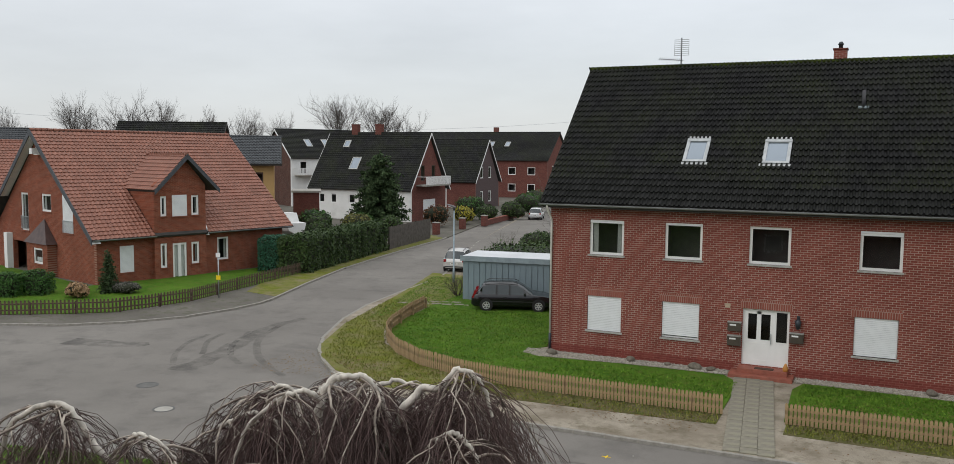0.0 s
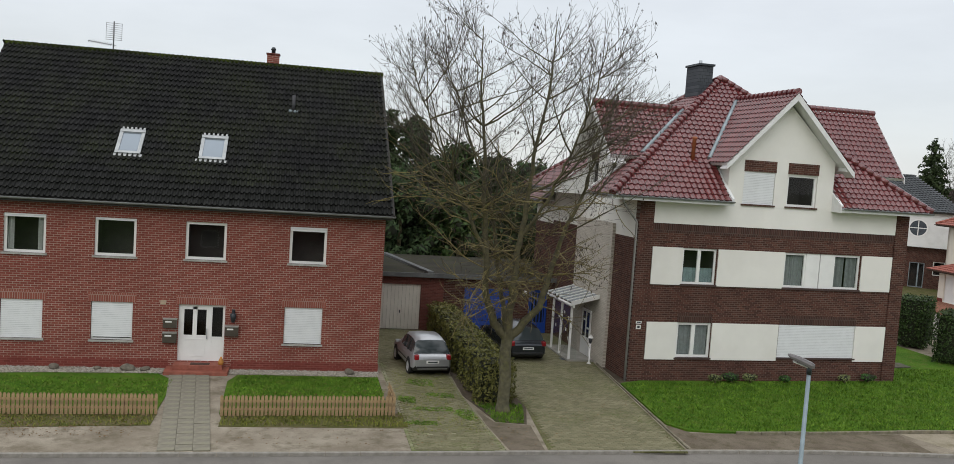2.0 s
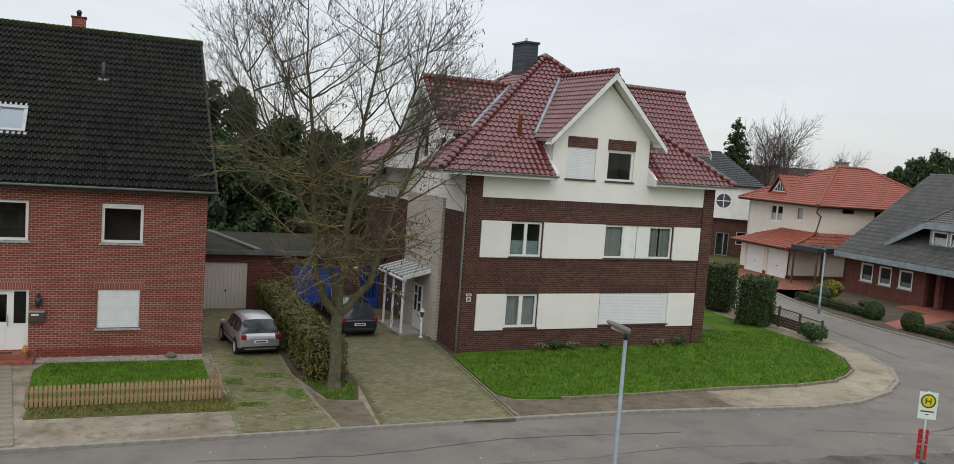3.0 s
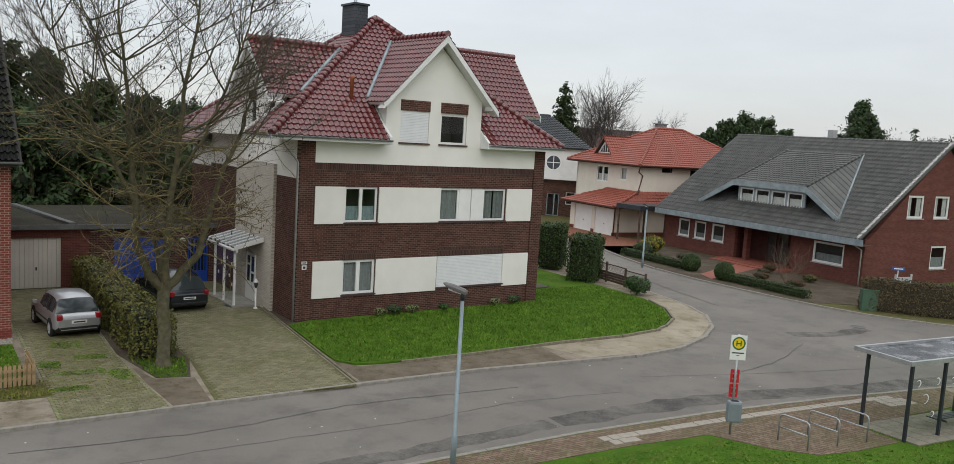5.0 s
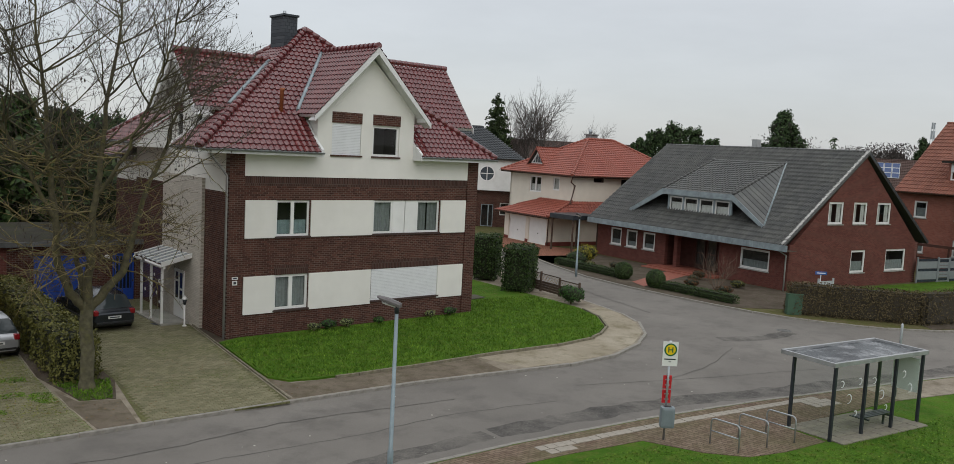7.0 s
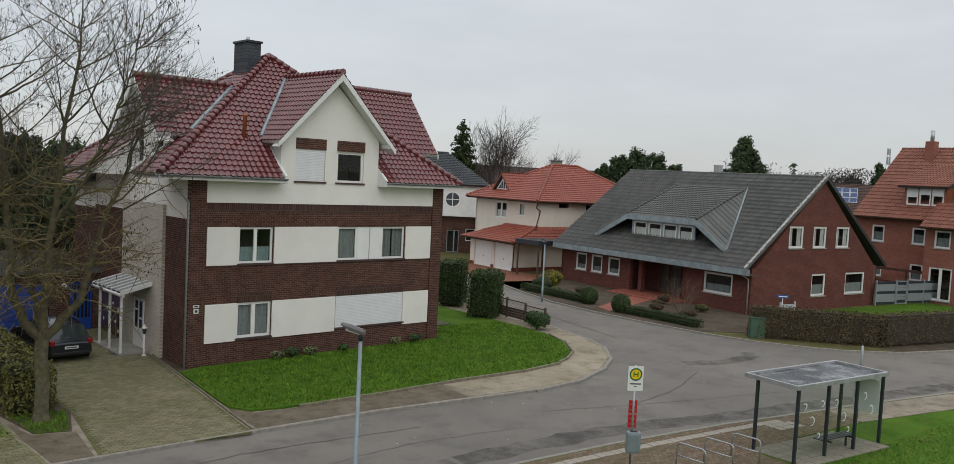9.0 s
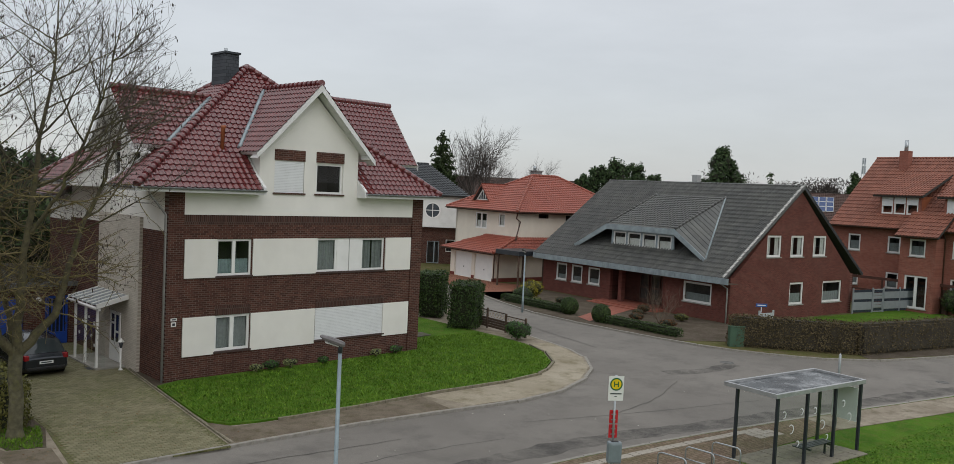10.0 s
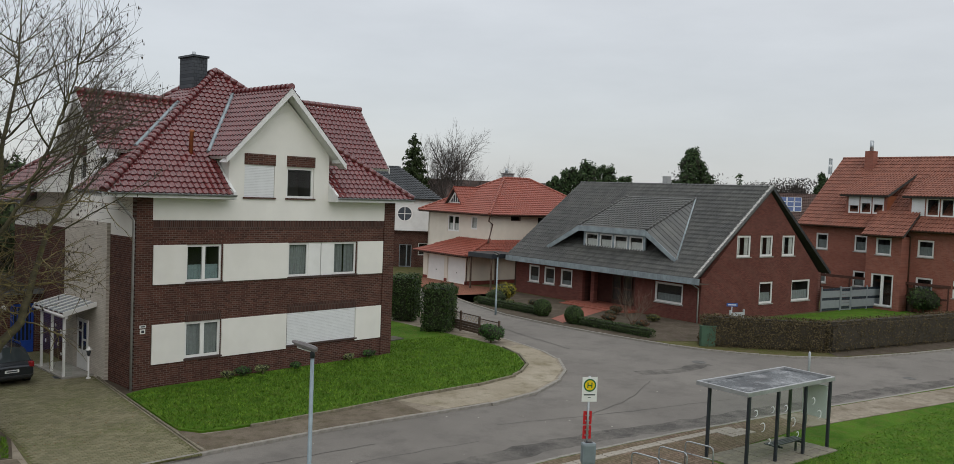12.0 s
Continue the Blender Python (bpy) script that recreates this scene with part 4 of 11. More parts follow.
    window(h, pose(0, 0.02, 0), *win[0], shutter=1.0, sill=BRICK_BROWN, back=0.08)
    window(h, pose(0, 0.02, 0), *win[1], sill=BRICK_BROWN, back=0.08, fw=0.10)
    for a, b, z0, z1 in win:
        part("lintel", boxes((a - 0.02, b + 0.03, 0.0, 0.02, 9.08, 9.56)), BRICK_BROWN, h)
    for u in (G0, G1 - 0.3):
        wall("gable_cheek", h, CREAM, pose(u if u < 6 else G1, 3.0 if u < 6 else 0.32, 0, 0, 0, -90 if u < 6 else 90), rect(0, 2.68, gz, 9.3), thick=0.2)
    # main hipped roof of glazed tiles
    TW, TR = 0.265, 0.315
    OV, OL, A = 0.62, 1.55, (6.15, 5.45, 13.56)
    c0, c1, c2, c3 = Vector((-OL, -OV, EAVE)), Vector((W + OV, -OV, EAVE)), Vector((W + OV, D + OV, EAVE)), Vector((-OL, D + OV, EAVE))
    ap = Vector(A)
    for nm, p, q, hol in (("roof_front", c0, c1, True), ("roof_right", c1, c2, False), ("roof_back", c2, c3, False), ("roof_left", c3, c0, False)):
        e = (q - p).normalized()
        foot = p + e * (ap - p).dot(e)
        s = ap - foot
        poly = [(0, 0), ((q - p).length, 0), ((ap - p).dot(e), s.length)]
        ho = []
        if hol:
            poly = [(0, 0), (G0 + OL - 0.05, 0), (G0 + OL - 0.05, 2.2), (G1 + OL + 0.05, 2.2), (G1 + OL + 0.05, 0), ((q - p).length, 0), ((ap - p).dot(e), s.length)]
        if nm == "roof_left":
            a0, a1, rise_ = p.y - cl - 2.15, p.y - cl + 2.15, 2.3
            poly = [(0, 0), (a0, 0), (a0, rise_), (a1, rise_), (a1, 0)] + poly[1:]
        slope(h, nm, p, e, s, poly, TILE_MAROON, TW, TR, ho, 300 if hol else 0, k=1.0, lip_h=0.05, deck=WHITE_WOOD)
    for cc in (c0, c1, c2, c3):
        caps(h, cc + Vector((0, 0, 0.06)), ap + Vector((0, 0, 0.06)), TILE_MAROON, 0.14)

    def cross(name, base, along, half, ridge, eave, length):
        """A cross gable: two slopes falling from a ridge that runs inwards from base."""
        base, al = Vector(base), Vector(along)
        side = Vector((-al.y, al.x, 0))
        for sg in (1, -1):
            lo = base + side * sg * half
            lo.z = eave
            s = Vector((base.x, base.y, ridge)) - lo
            e = al if sg < 0 else -al
            o = lo if sg < 0 else lo + al * length
            slope(h, name, o, e, s, [(0, 0), (length, 0), (length, s.length), (0, s.length)], TILE_MAROON, TW, TR, lip_h=0.05, k=1.0, deck=WHITE_WOOD)
        caps(h, Vector((base.x, base.y, ridge + 0.06)), Vector((base.x, base.y, ridge + 0.06)) + al * length, TILE_MAROON, 0.14)

    cross("dormer_roof", (gx, -0.55, 0), (0, 1, 0), GHW, GR, 9.36, 6.3)
    cross("side_gable_roof", (-0.75, cl, 0), (1, 0, 0), 2.5, R, 9.42, 5.6)
    cross("side_gable_roof", (W + 1.75, c, 0), (-1, 0, 0), 2.6, 12.5, 9.3, 6.4)
    # zinc valley flashings
    kf, kl = (A[2] - EAVE) / (A[1] + OV), (A[2] - EAVE) / (A[0] + OL)
    for sg in (1, -1):
        pts = []
        for d in (0.15, 1.1, 2.0, 2.95):
            z = GR - d * (GR - 9.36) / GHW
            pts.append((gx + sg * d, (z - EAVE) / kf - OV, z + 0.09))
        part("valley_flashing", tube(pts, 0.10, 6), ZINC, h, "grey zinc valley flashing")
    pts = []
    for d in (0.1, 0.8, 1.6, 2.4):
        z = R - d * (R - 9.42) / 2.5
        pts.append(((z - EAVE) / kl - OL, cl - d, z + 0.09))
    part("valley_flashing", tube(pts, 0.10, 6), ZINC, h, "grey zinc valley flashing")
    # white barge boards of the side gables
    for xb, hw, top, sx, c in ((-0.78, 2.55, R, 1, cl), (W + 1.78, 2.65, 12.5, -1, c)):
        for sg in (1, -1):
            part("barge_board", prism([(xb, c - sg * hw, 9.05), (xb, c, top - 0.28), (xb, c, top + 0.05), (xb, c - sg * hw, 9.32)], (sx * 0.035, 0, 0)), WHITE_WOOD, h, "white barge board")
            if sx > 0:
                part("soffit", prism([(xb + sx * 0.04, c - sg * hw, 9.10), (xb + sx * 0.04, c, top - 0.22), (xb + sx * (0.78 if sx > 0 else 1.78), c, top - 0.22), (xb + sx * (0.78 if sx > 0 else 1.78), c - sg * hw, 9.10)], (0, 0, -0.02)), WHITE_WOOD, h)
    # white barge boards of the front gable
    for sg in (1, -1):
        lo, hi = (gx - sg * (GHW + 0.03), 9.30), (gx, GR - 0.02)
        part("barge_board", prism([(lo[0], -0.58, lo[1] - 0.22), (hi[0], -0.58, hi[1] - 0.30), (hi[0], -0.58, hi[1]), (lo[0], -0.58, lo[1] + 0.02)], (0, 0.035, 0)), WHITE_WOOD, h, "white barge board")
        part("soffit", prism([(lo[0], -0.545, lo[1] - 0.18), (hi[0], -0.545, hi[1] - 0.2), (hi[0], 0.02, hi[1] - 0.2), (lo[0], 0.02, lo[1] - 0.18)], (0, 0, -0.02)), WHITE_WOOD, h)
        part("purlin_end", boxes((gx - sg * 2.75 - 0.1, gx - sg * 2.75 + 0.1, -0.5, 0.02, 9.35, 9.55)), WHITE_WOOD, h)
    # valley flashings, gutters, eaves
    gutter(h, (-OL, -OV - 0.09, EAVE), (G0 - 0.05, -OV - 0.09, EAVE))
    gutter(h, (G1 + 0.05, -OV - 0.09, EAVE), (W + OV, -OV - 0.09, EAVE))
    gutter(h, (-OL - 0.09, D + OV, EAVE), (-OL - 0.09, cl + 2.15, EAVE))
    gutter(h, (-OL - 0.09, cl - 2.15, EAVE), (-OL - 0.09, -OV, EAVE))
    for r in ((-OL, G0 - 0.02, -OV, 0.02), (G1 + 0.02, W + OV, -OV, 0.02), (-OL, 0.0, 0.02, cl - 2.15), (-OL, 0.0, cl + 2.15, D)):
        part("soffit", boxes((*r, EAVE - 0.16, EAVE - 0.12)), WHITE_WOOD, h)
    for r in ((-OL, G0 - 0.02, -OV - 0.02, -OV), (G1 + 0.02, W + OV, -OV - 0.02, -OV), (-OL - 0.02, -OL, -OV, cl - 2.15), (-OL - 0.02, -OL, cl + 2.15, D)):
        part("fascia", boxes((*r, EAVE - 0.18, EAVE - 0.02)), WHITE_WOOD, h)
    for x0, x1 in ((G0 - 0.12, G0), (G1, G1 + 0.12)):
        part("dormer_cheek_board", prism([(x0, -OV, EAVE - 0.2), (x0, 0.02, EAVE - 0.2), (x0, 0.9, EAVE + 1.25), (x0, -OV, EAVE + 0.12)], (0.12, 0, 0)), WHITE_WOOD, h)
    for y0 in (cl - 2.2, cl + 2.1):
        part("dormer_cheek_board", prism([(-OL, y0, EAVE - 0.2), (0.0, y0, EAVE - 0.2), (0.0, y0, EAVE + 1.32), (-OL, y0, EAVE + 0.14)], (0, 0.1, 0)), WHITE_WOOD, h)
    part("downpipe", tube([(-1.1, -OV - 0.05, EAVE - 0.05), (-0.95, -0.45, EAVE - 0.3), (-0.3, -0.02, EAVE - 0.85), (-0.08, 0.06, EAVE - 1.1), (-0.08, 0.06, 0.0)], 0.05, 8), plain("downpipe_grey", (0.30, 0.29, 0.28), 0.5), h)
    # chimney clad in slate
    ch = thing("chimney", pose(0, 0, 0))
    ch.parent = h
    part("shaft", box(4.76, 5.48, 5.0, 6.3, 11.6, 14.05, 0.01), SLATE_CLAD, ch)
    part("cap", box(4.70, 5.54, 4.93, 6.37, 14.05, 14.15, 0.01), DARK_METAL, ch)
    part("flue", tube([(5.1, 5.6, 14.1), (5.1, 5.6, 14.36)], 0.08, 10), STEEL, ch)
    part("vent_pipe", tube([(2.75, 1.12, 9.3), (2.77, 1.12, 10.3), (2.78, 1.12, 10.32), (2.78, 1.12, 10.42)], [0.085, 0.085, 0.11, 0.10], 10), plain("clay_pipe_orange", (0.30, 0.09, 0.03), 0.6), h, "orange clay vent pipe")
    # stair tower in pale brick, with the porch before it
    part("stair_tower", boxes((-4.45, 0.0, 0.0, 0.14, 0, 6.45)), BRICK_GREY_SIDE, h, "pale grey brick stair tower", pose(-0.14, 2.37, 0, 0, 0, -90))
    # rear wing with a lower roof
    wall("wing_wall", h, BRICK_BROWN, pose(0, D + 3.0, 0, 0, 0, -90), rect(0, 3.0, 0, 5.8))
    wall("wing_upper_wall", h, CREAM, pose(0, D + 3.0, 0, 0, 0, -90), rect(0, 3.0, 5.8, 7.0))
    wall("wing_wall", h, BRICK_BROWN, pose(8, D + 3.0, 0, 0, 0, 180), rect(0, 8, 0, 7.0))
    slope(h, "wing_roof", (-0.7, D + 3.6, 7.0), (0, -1, 0), (1, 0, 0.62), [(0, 0), (3.6, 0), (3.6, 4.6), (2.2, 4.6)], TILE_MAROON, TW, TR, lip_h=0.05, k=1.0)
    gutter(h, (-0.79, D + 3.6, 7.0), (-0.79, D, 7.0))
    # number plate beside the corner
    part("plate", boxes((0.2, 0.45, -0.02, -0.001, 2.45, 2.56), (0.22, 0.43, -0.02, -0.001, 2.22, 2.4)), WHITE, h, "small white plate with dark bars")
    part("plate_bar", boxes((0.24, 0.41, -0.023, -0.02, 2.48, 2.53), (0.27, 0.38, -0.023, -0.02, 2.26, 2.36)), DARK_METAL, h)
    return h


DARK_SILL = plain("sill_dark_clinker", (0.06, 0.035, 0.03), 0.6, var=0.2)
BRICK_GREY_SIDE = BRICK_GREY
SLATE_CLAD = brick("slate_diagonal", (0.055, 0.062, 0.072), (0.085, 0.094, 0.105), (0.03, 0.032, 0.036), 0.22, 0.16, 0.012)
house_c()

# ---- the other houses ----


def house_a():
    W, D, EAVE, RIDGE = 14.2, 14.9, 3.05, 9.85
    h = thing("corner_house", pose(-43.75, 37.45, -0.17, 0, 0, 75.7), "orange-red brick house with a terracotta roof and gabled bay", "house")
    F, L = pose(0, 0, 0), pose(0, D, 0, 0, 0, -90)
    fw_ = [(1.5, 2.45, 0.8, 2.5, 1.0), (8.59, 9.5, 1.0, 2.59, 0)]
    wall("wall", h, BRICK_ORANGE, F, rect(0, W, 0, EAVE + 0.25), [r[:4] for r in fw_])
    for a, b, z0, z1, sh in fw_:
        window(h, F, a, b, z0, z1, shutter=sh, sill=BRICK_ORANGE, curtain=None if sh else ("sides", 0.3), fw=0.13)
    gw = [(-10.52, -9.38, 2.99, 5.6, 0), (-7.33, -5.96, 4.44, 5.62, 0), (-4.34, -2.93, 3.19, 5.64, 1.0), (-7.5, -6.05, 0.99, 2.04, 0), (-12.0, -9.9, 0.02, 2.2, 0)]
    prof = [(0.3, 0), (D - 0.3, 0), (D - 0.3, EAVE + 0.15), (D / 2, RIDGE - 0.3), (0.3, EAVE + 0.15)]
    wall("wall", h, BRICK_ORANGE, L, prof, [(D + a, D + b, z0, z1) for a, b, z0, z1, s in gw])
    for a, b, z0, z1, sh in gw[:3]:
        window(h, L, D + a, D + b, z0, z1, shutter=sh, sill=BRICK_ORANGE, curtain=("low", 0.5) if z0 < 1 else ("sides", 0.25), fw=0.13)
    for a, b in ((-10.52, -9.38), (-4.34, -2.93)):
        bm = boxes((D + a, D + b, -0.05, -0.02, 3.95, 3.99), (D + a, D + b, -0.05, -0.02, 3.12, 3.15))
        for i in range(12):
            x = D + a + (b - a) * i / 11
            bm_box(bm, x - 0.008, x + 0.008, -0.045, -0.025, 3.15, 3.95)
        part("balcony_rail", bm, STEEL, h, "thin metal guard rail", L)
    part("recess", boxes((D - 12.0, D - 9.9, 0.8, 0.9, 0.02, 2.2)), DOOR_DARK, h, "", L)
    part("porch_pillar", boxes((D - 12.6, D - 12.1, -0.4, 0.0, 0, 2.7)), WHITE_RENDER, h, "", L)
    wall("wall", h, BRICK_ORANGE, pose(W, 0, 0, 0, 0, 90), prof)
    wall("wall", h, BRICK_ORANGE, pose(W, D, 0, 0, 0, 180), rect(0, W, 0, EAVE + 0.1))
    part("floor_and_dark_backing", boxes((0.3, W - 0.3, 0.3, D - 0.3, 2.75, 2.95), (0.4, W - 0.4, 4, 4.1, 0, 5.6), (4, 4.1, 0.4, D - 0.4, 0, 6)), ROOM_SHADE, h)
    # copper-roofed bay below the gable window
    bay = [(D - 8.6, -0.02, 2.35), (D - 5.2, -0.02, 2.35), (D - 5.2, -0.75, 2.35), (D - 8.6, -0.75, 2.35)]
    bm = bmesh.new()
    ring = [bm.verts.new(p) for p in bay]
    top = bm.verts.new((D - 6.9, -0.05, 3.95))
    for i in range(4):
        bm.faces.new((ring[i], ring[(i + 1) % 4], top))
    bm.faces.new(ring)
    bmesh.ops.recalc_face_normals(bm, faces=bm.faces[:])
    part("bay_roof", bm, plain("weathered_copper", (0.085, 0.055, 0.05), 0.5, 0.3, var=0.25), h, "dull copper bay roof", L)
    bm = boxes((D - 8.4, D - 5.4, -0.6, -0.005, 0, 0.99), (D - 8.4, D - 7.45, -0.6, -0.005, 0.99, 2.35), (D - 6.1, D - 5.4, -0.6, -0.005, 0.99, 2.35), (D - 7.45, D - 6.1, -0.6, -0.005, 2.04, 2.35))
    part("bay", bm, BRICK_ORANGE, h, "", L)
    window(h, L @ pose(0, -0.6, 0), D - 7.45, D - 6.1, 0.99, 2.04, curtain=("low", 0.4), fw=0.13, sill=BRICK_ORANGE)
    # gabled bay on the long side
    B0, B1, P, C, AP = 3.7, 8.1, 0.35, 5.9, 8.3
    bh = [(4.11, 4.58, 0.89, 2.5, 0), (4.98, 6.02, 0.03, 2.46, 0), (6.37, 6.97, 0.98, 2.45, 0), (4.16, 4.6, 4.28, 5.6, 0), (4.99, 6.1, 4.24, 5.65, 1.0), (6.42, 6.98, 4.27, 5.6, 0)]
    M = pose(0, -P, 0)
    wall("bay_wall", h, BRICK_ORANGE, M, [(B0, 0), (B1 - 0.6, 0), (B1 - 0.6, 6.3), (C, AP - 0.2), (B0, 6.3)], [r[:4] for r in bh])
    for i, (a, b, z0, z1, sh) in enumerate(bh):
        window(h, M, a, b, z0, z1, shutter=sh, sill=BRICK_ORANGE if i != 1 else None, bars=(0.5,) if i == 1 else (), fw=0.14, curtain=("full", 1) if i == 1 else ("sides", 0.3))
    for x in (B0, B1 - 0.9):
        part("bay_cheek", boxes((x, x + 0.3, -P + 0.3, 3.0, 0, 6.2)), BRICK_ORANGE, h)
    rise, run = RIDGE - EAVE, D / 2 + 0.55
    k = math.hypot(rise, run) / run
    gable_pair(h, W, D, EAVE, RIDGE, BRICK_ORANGE, TILE_TERRA, 0.55, 0.55, 0.30, 0.345, [(B0 + 0.45, B1 + 0.0, -0.1, 3.3 * k)])
    for sg in (1, -1):
        lo = Vector((C + sg * 2.35, -P - 0.5, 6.0))
        s = Vector((C, -P - 0.5, AP)) - lo
        n = 4.6
        slope(h, "bay_roof_slope", lo if sg > 0 else lo + Vector((0, n, 0)), (0, 1, 0) if sg > 0 else (0, -1, 0), s, [(0, 0), (n, 0), (n, s.length), (0, s.length)], TILE_TERRA)
        a, b = (C + sg * 2.4, 5.92), (C, AP - 0.02)
        part("barge_board", prism([(a[0], -P - 0.53, a[1] - 0.2), (b[0], -P - 0.53, b[1] - 0.26), (b[0], -P - 0.53, b[1] + 0.08), (a[0], -P - 0.53, a[1] + 0.1)], (0, 0.04, 0)), SLATE, h, "slate-clad barge board")
    caps(h, (C, -P - 0.5, AP + 0.05), (C, 4.2, AP + 0.05), TILE_TERRA)
    for y0, y1 in ((-0.6, D / 2), (D + 0.6, D / 2)):
        part("barge_board", prism([(-0.6, y0, EAVE - 0.32), (-0.6, y1, RIDGE - 0.34), (-0.6, y1, RIDGE + 0.06), (-0.6, y0, EAVE + 0.06)], (0.05, 0, 0)), SLATE, h, "slate-clad barge board")
        part("soffit", prism([(-0.55, y0, EAVE - 0.2), (-0.55, y1, RIDGE - 0.22), (0.0, y1, RIDGE - 0.22), (0.0, y0, EAVE - 0.2)], (0, 0, -0.03)), WHITE_WOOD, h)
    part("purlin_end", boxes((-0.55, 0.0, D / 2 - 0.2, D / 2 + 0.2, RIDGE - 1.6, RIDGE - 1.2)), WHITE_WOOD, h)
    part("gable_window", prism([(-0.03, D / 2 - 0.8, 8.2), (-0.03, D / 2 + 0.8, 8.2), (-0.03, D / 2, 9.2)], (0.04, 0, 0)), WHITE, h, "small triangular white window")
    part("gable_pane", prism([(-0.035, D / 2 - 0.45, 8.35), (-0.035, D / 2 + 0.45, 8.35), (-0.035, D / 2, 8.9)], (0.004, 0, 0)), DARK_METAL, h)
    gutter(h, (-0.5, -0.64, EAVE), (B0, -0.64, EAVE))
    gutter(h, (B1 - 0.6, -0.64, EAVE), (W + 0.5, -0.64, EAVE))
    part("bay_side_board", prism([(B1 - 0.55, -0.6, EAVE - 0.2), (B1 - 0.55, 0.3, EAVE - 0.2), (B1 - 0.55, 0.3, EAVE + 0.9), (B1 - 0.55, -0.1, EAVE + 0.7)], (0.06, 0, 0)), WHITE_WOOD, h)
    # neighbouring roof to the left behind it
    n = thing("neighbour_house", pose(-62.5, 41.5, 0, 0, 0, 76), "terracotta-roofed brick house beside the corner house", "house")
    wall("wall", n, BRICK_ORANGE, F, rect(0, 12, 0, 3.2))
    wall("wall", n, BRICK_ORANGE, pose(0, 13, 0, 0, 0, -90), [(0.3, 0), (12.7, 0), (12.7, 3.2), (6.5, 8.8), (0.3, 3.2)])
    gable_pair(n, 12, 13, 3.1, 9.1, BRICK_ORANGE, TILE_TERRA, 0.5, 0.5)


# the dark red house brick made darker: the recess's shade in the colour
PORCH_SHADE_BRICK = brick("brick_porch_shade", (0.065, 0.026, 0.020), (0.10, 0.038, 0.030), (0.10, 0.07, 0.06), 0.25, 0.075, 0.005)


def house_f():
    W, D, EAVE, RIDGE = 18.9, 15.1, 3.06, 9.46
    h = thing("corner_bungalow", pose(52.4, 49.9, 0, 0, 0, -95), "dark red brick house with a broad grey tiled roof", "house")
    F, G = pose(0, 0, 0), pose(W, 0, 0, 0, 0, 90)
    v = lambda a: W - a
    fwin = [(v(17.3), v(16.02), 1.06, 2.45), (v(15.46), v(14.2), 1.06, 2.45), (v(13.54), v(12.23), 1.1, 2.45), (v(3.95), v(1.5), 1.06, 2.47)]
    door = (v(11.1), v(5.6), 0.02, 2.6)
    wall("wall", h, BRICK_FAR, F, rect(0, W, 0, EAVE), fwin + [door])
    for a, b, z0, z1 in fwin:
        window(h, F, a, b, z0, z1, curtain=("low", 0.45) if b - a > 2 else ("low", 0.35), curtain_mat=CURTAIN_GREY, fw=0.14, sill=GREY_SILL, back=0.04)
    # porch walls carry the shade of the recess in their brick colour
    part("porch_wall", boxes((door[0], door[1], 1.5, 1.6, 0, 2.7)), PORCH_SHADE_BRICK, h)
    part("porch_wall", boxes((door[0] - 0.12, door[0], 0.3, 1.6, 0, 2.7)), PORCH_SHADE_BRICK, h)
    part("porch_wall", boxes((door[1], door[1] + 0.12, 0.3, 1.6, 0, 2.7)), PORCH_SHADE_BRICK, h)
    part("porch_ceiling", boxes((door[0], door[1], 0.3, 1.5, 2.6, 2.7)), WOOD_DARK, h)
    part("porch_floor", boxes((door[0] - 0.6, door[1] + 0.2, -1.2, 1.5, 0.0, 0.16), (door[0] - 0.6, door[1] - 1.2, -1.8, -1.2, 0.0, 0.09)), RED_TILE, h)
    d = thing("door", F)
    d.parent = h
    for a, b in ((9.6, 10.5), (10.7, 11.6), (11.8, 12.6)):
        part("door_frame", boxes((a, a + 0.1, 1.42, 1.48, 0.16, 2.5), (b - 0.1, b, 1.42, 1.48, 0.16, 2.5), (a + 0.1, b - 0.1, 1.42, 1.48, 2.4, 2.5), (a + 0.1, b - 0.1, 1.42, 1.48, 0.16, 0.5), (a + 0.1, b - 0.1, 1.42, 1.48, 1.3, 1.4)), DOOR_DARK, d)
        part("pane", quad((a + 0.1, 1.44, 0.5), (b - 0.1, 1.44, 0.5), (b - 0.1, 1.44, 2.4), (a + 0.1, 1.44, 2.4)), GLASS, d)
        # no cloth: a dark sheet painting the unlit hall behind the pane
        part("curtain", boxes((a + 0.1, b - 0.1, 1.462, 1.47, 0.5, 2.4)), ROOM_SHADE, d)
    for a in (8.6, 13.0):
        part("porch_pier", boxes((a, a + 0.35, 0.1, 0.5, 0.0, 2.7)), BRICK_FAR, h)
    gwin = [(3.83, 5.5, 4.43, 5.95), (6.66, 8.27, 4.43, 5.95), (9.48, 11.19, 4.43, 5.95), (6.84, 8.55, 0.98, 2.57), (11.06, 13.62, 0.98, 2.57)]
    prof = [(0.3, 0), (D - 0.3, 0), (D - 0.3, EAVE), (D / 2, RIDGE - 0.3), (0.3, EAVE)]
    wall("wall", h, BRICK_FAR, G, prof, gwin)
    for i, (a, b, z0, z1) in enumerate(gwin):
        window(h, G, a, b, z0, z1, curtain=("sides", 0.33) if i < 3 else ("low", 0.5), curtain_mat=CURTAIN if i < 3 else CURTAIN_GREY, fw=0.14)
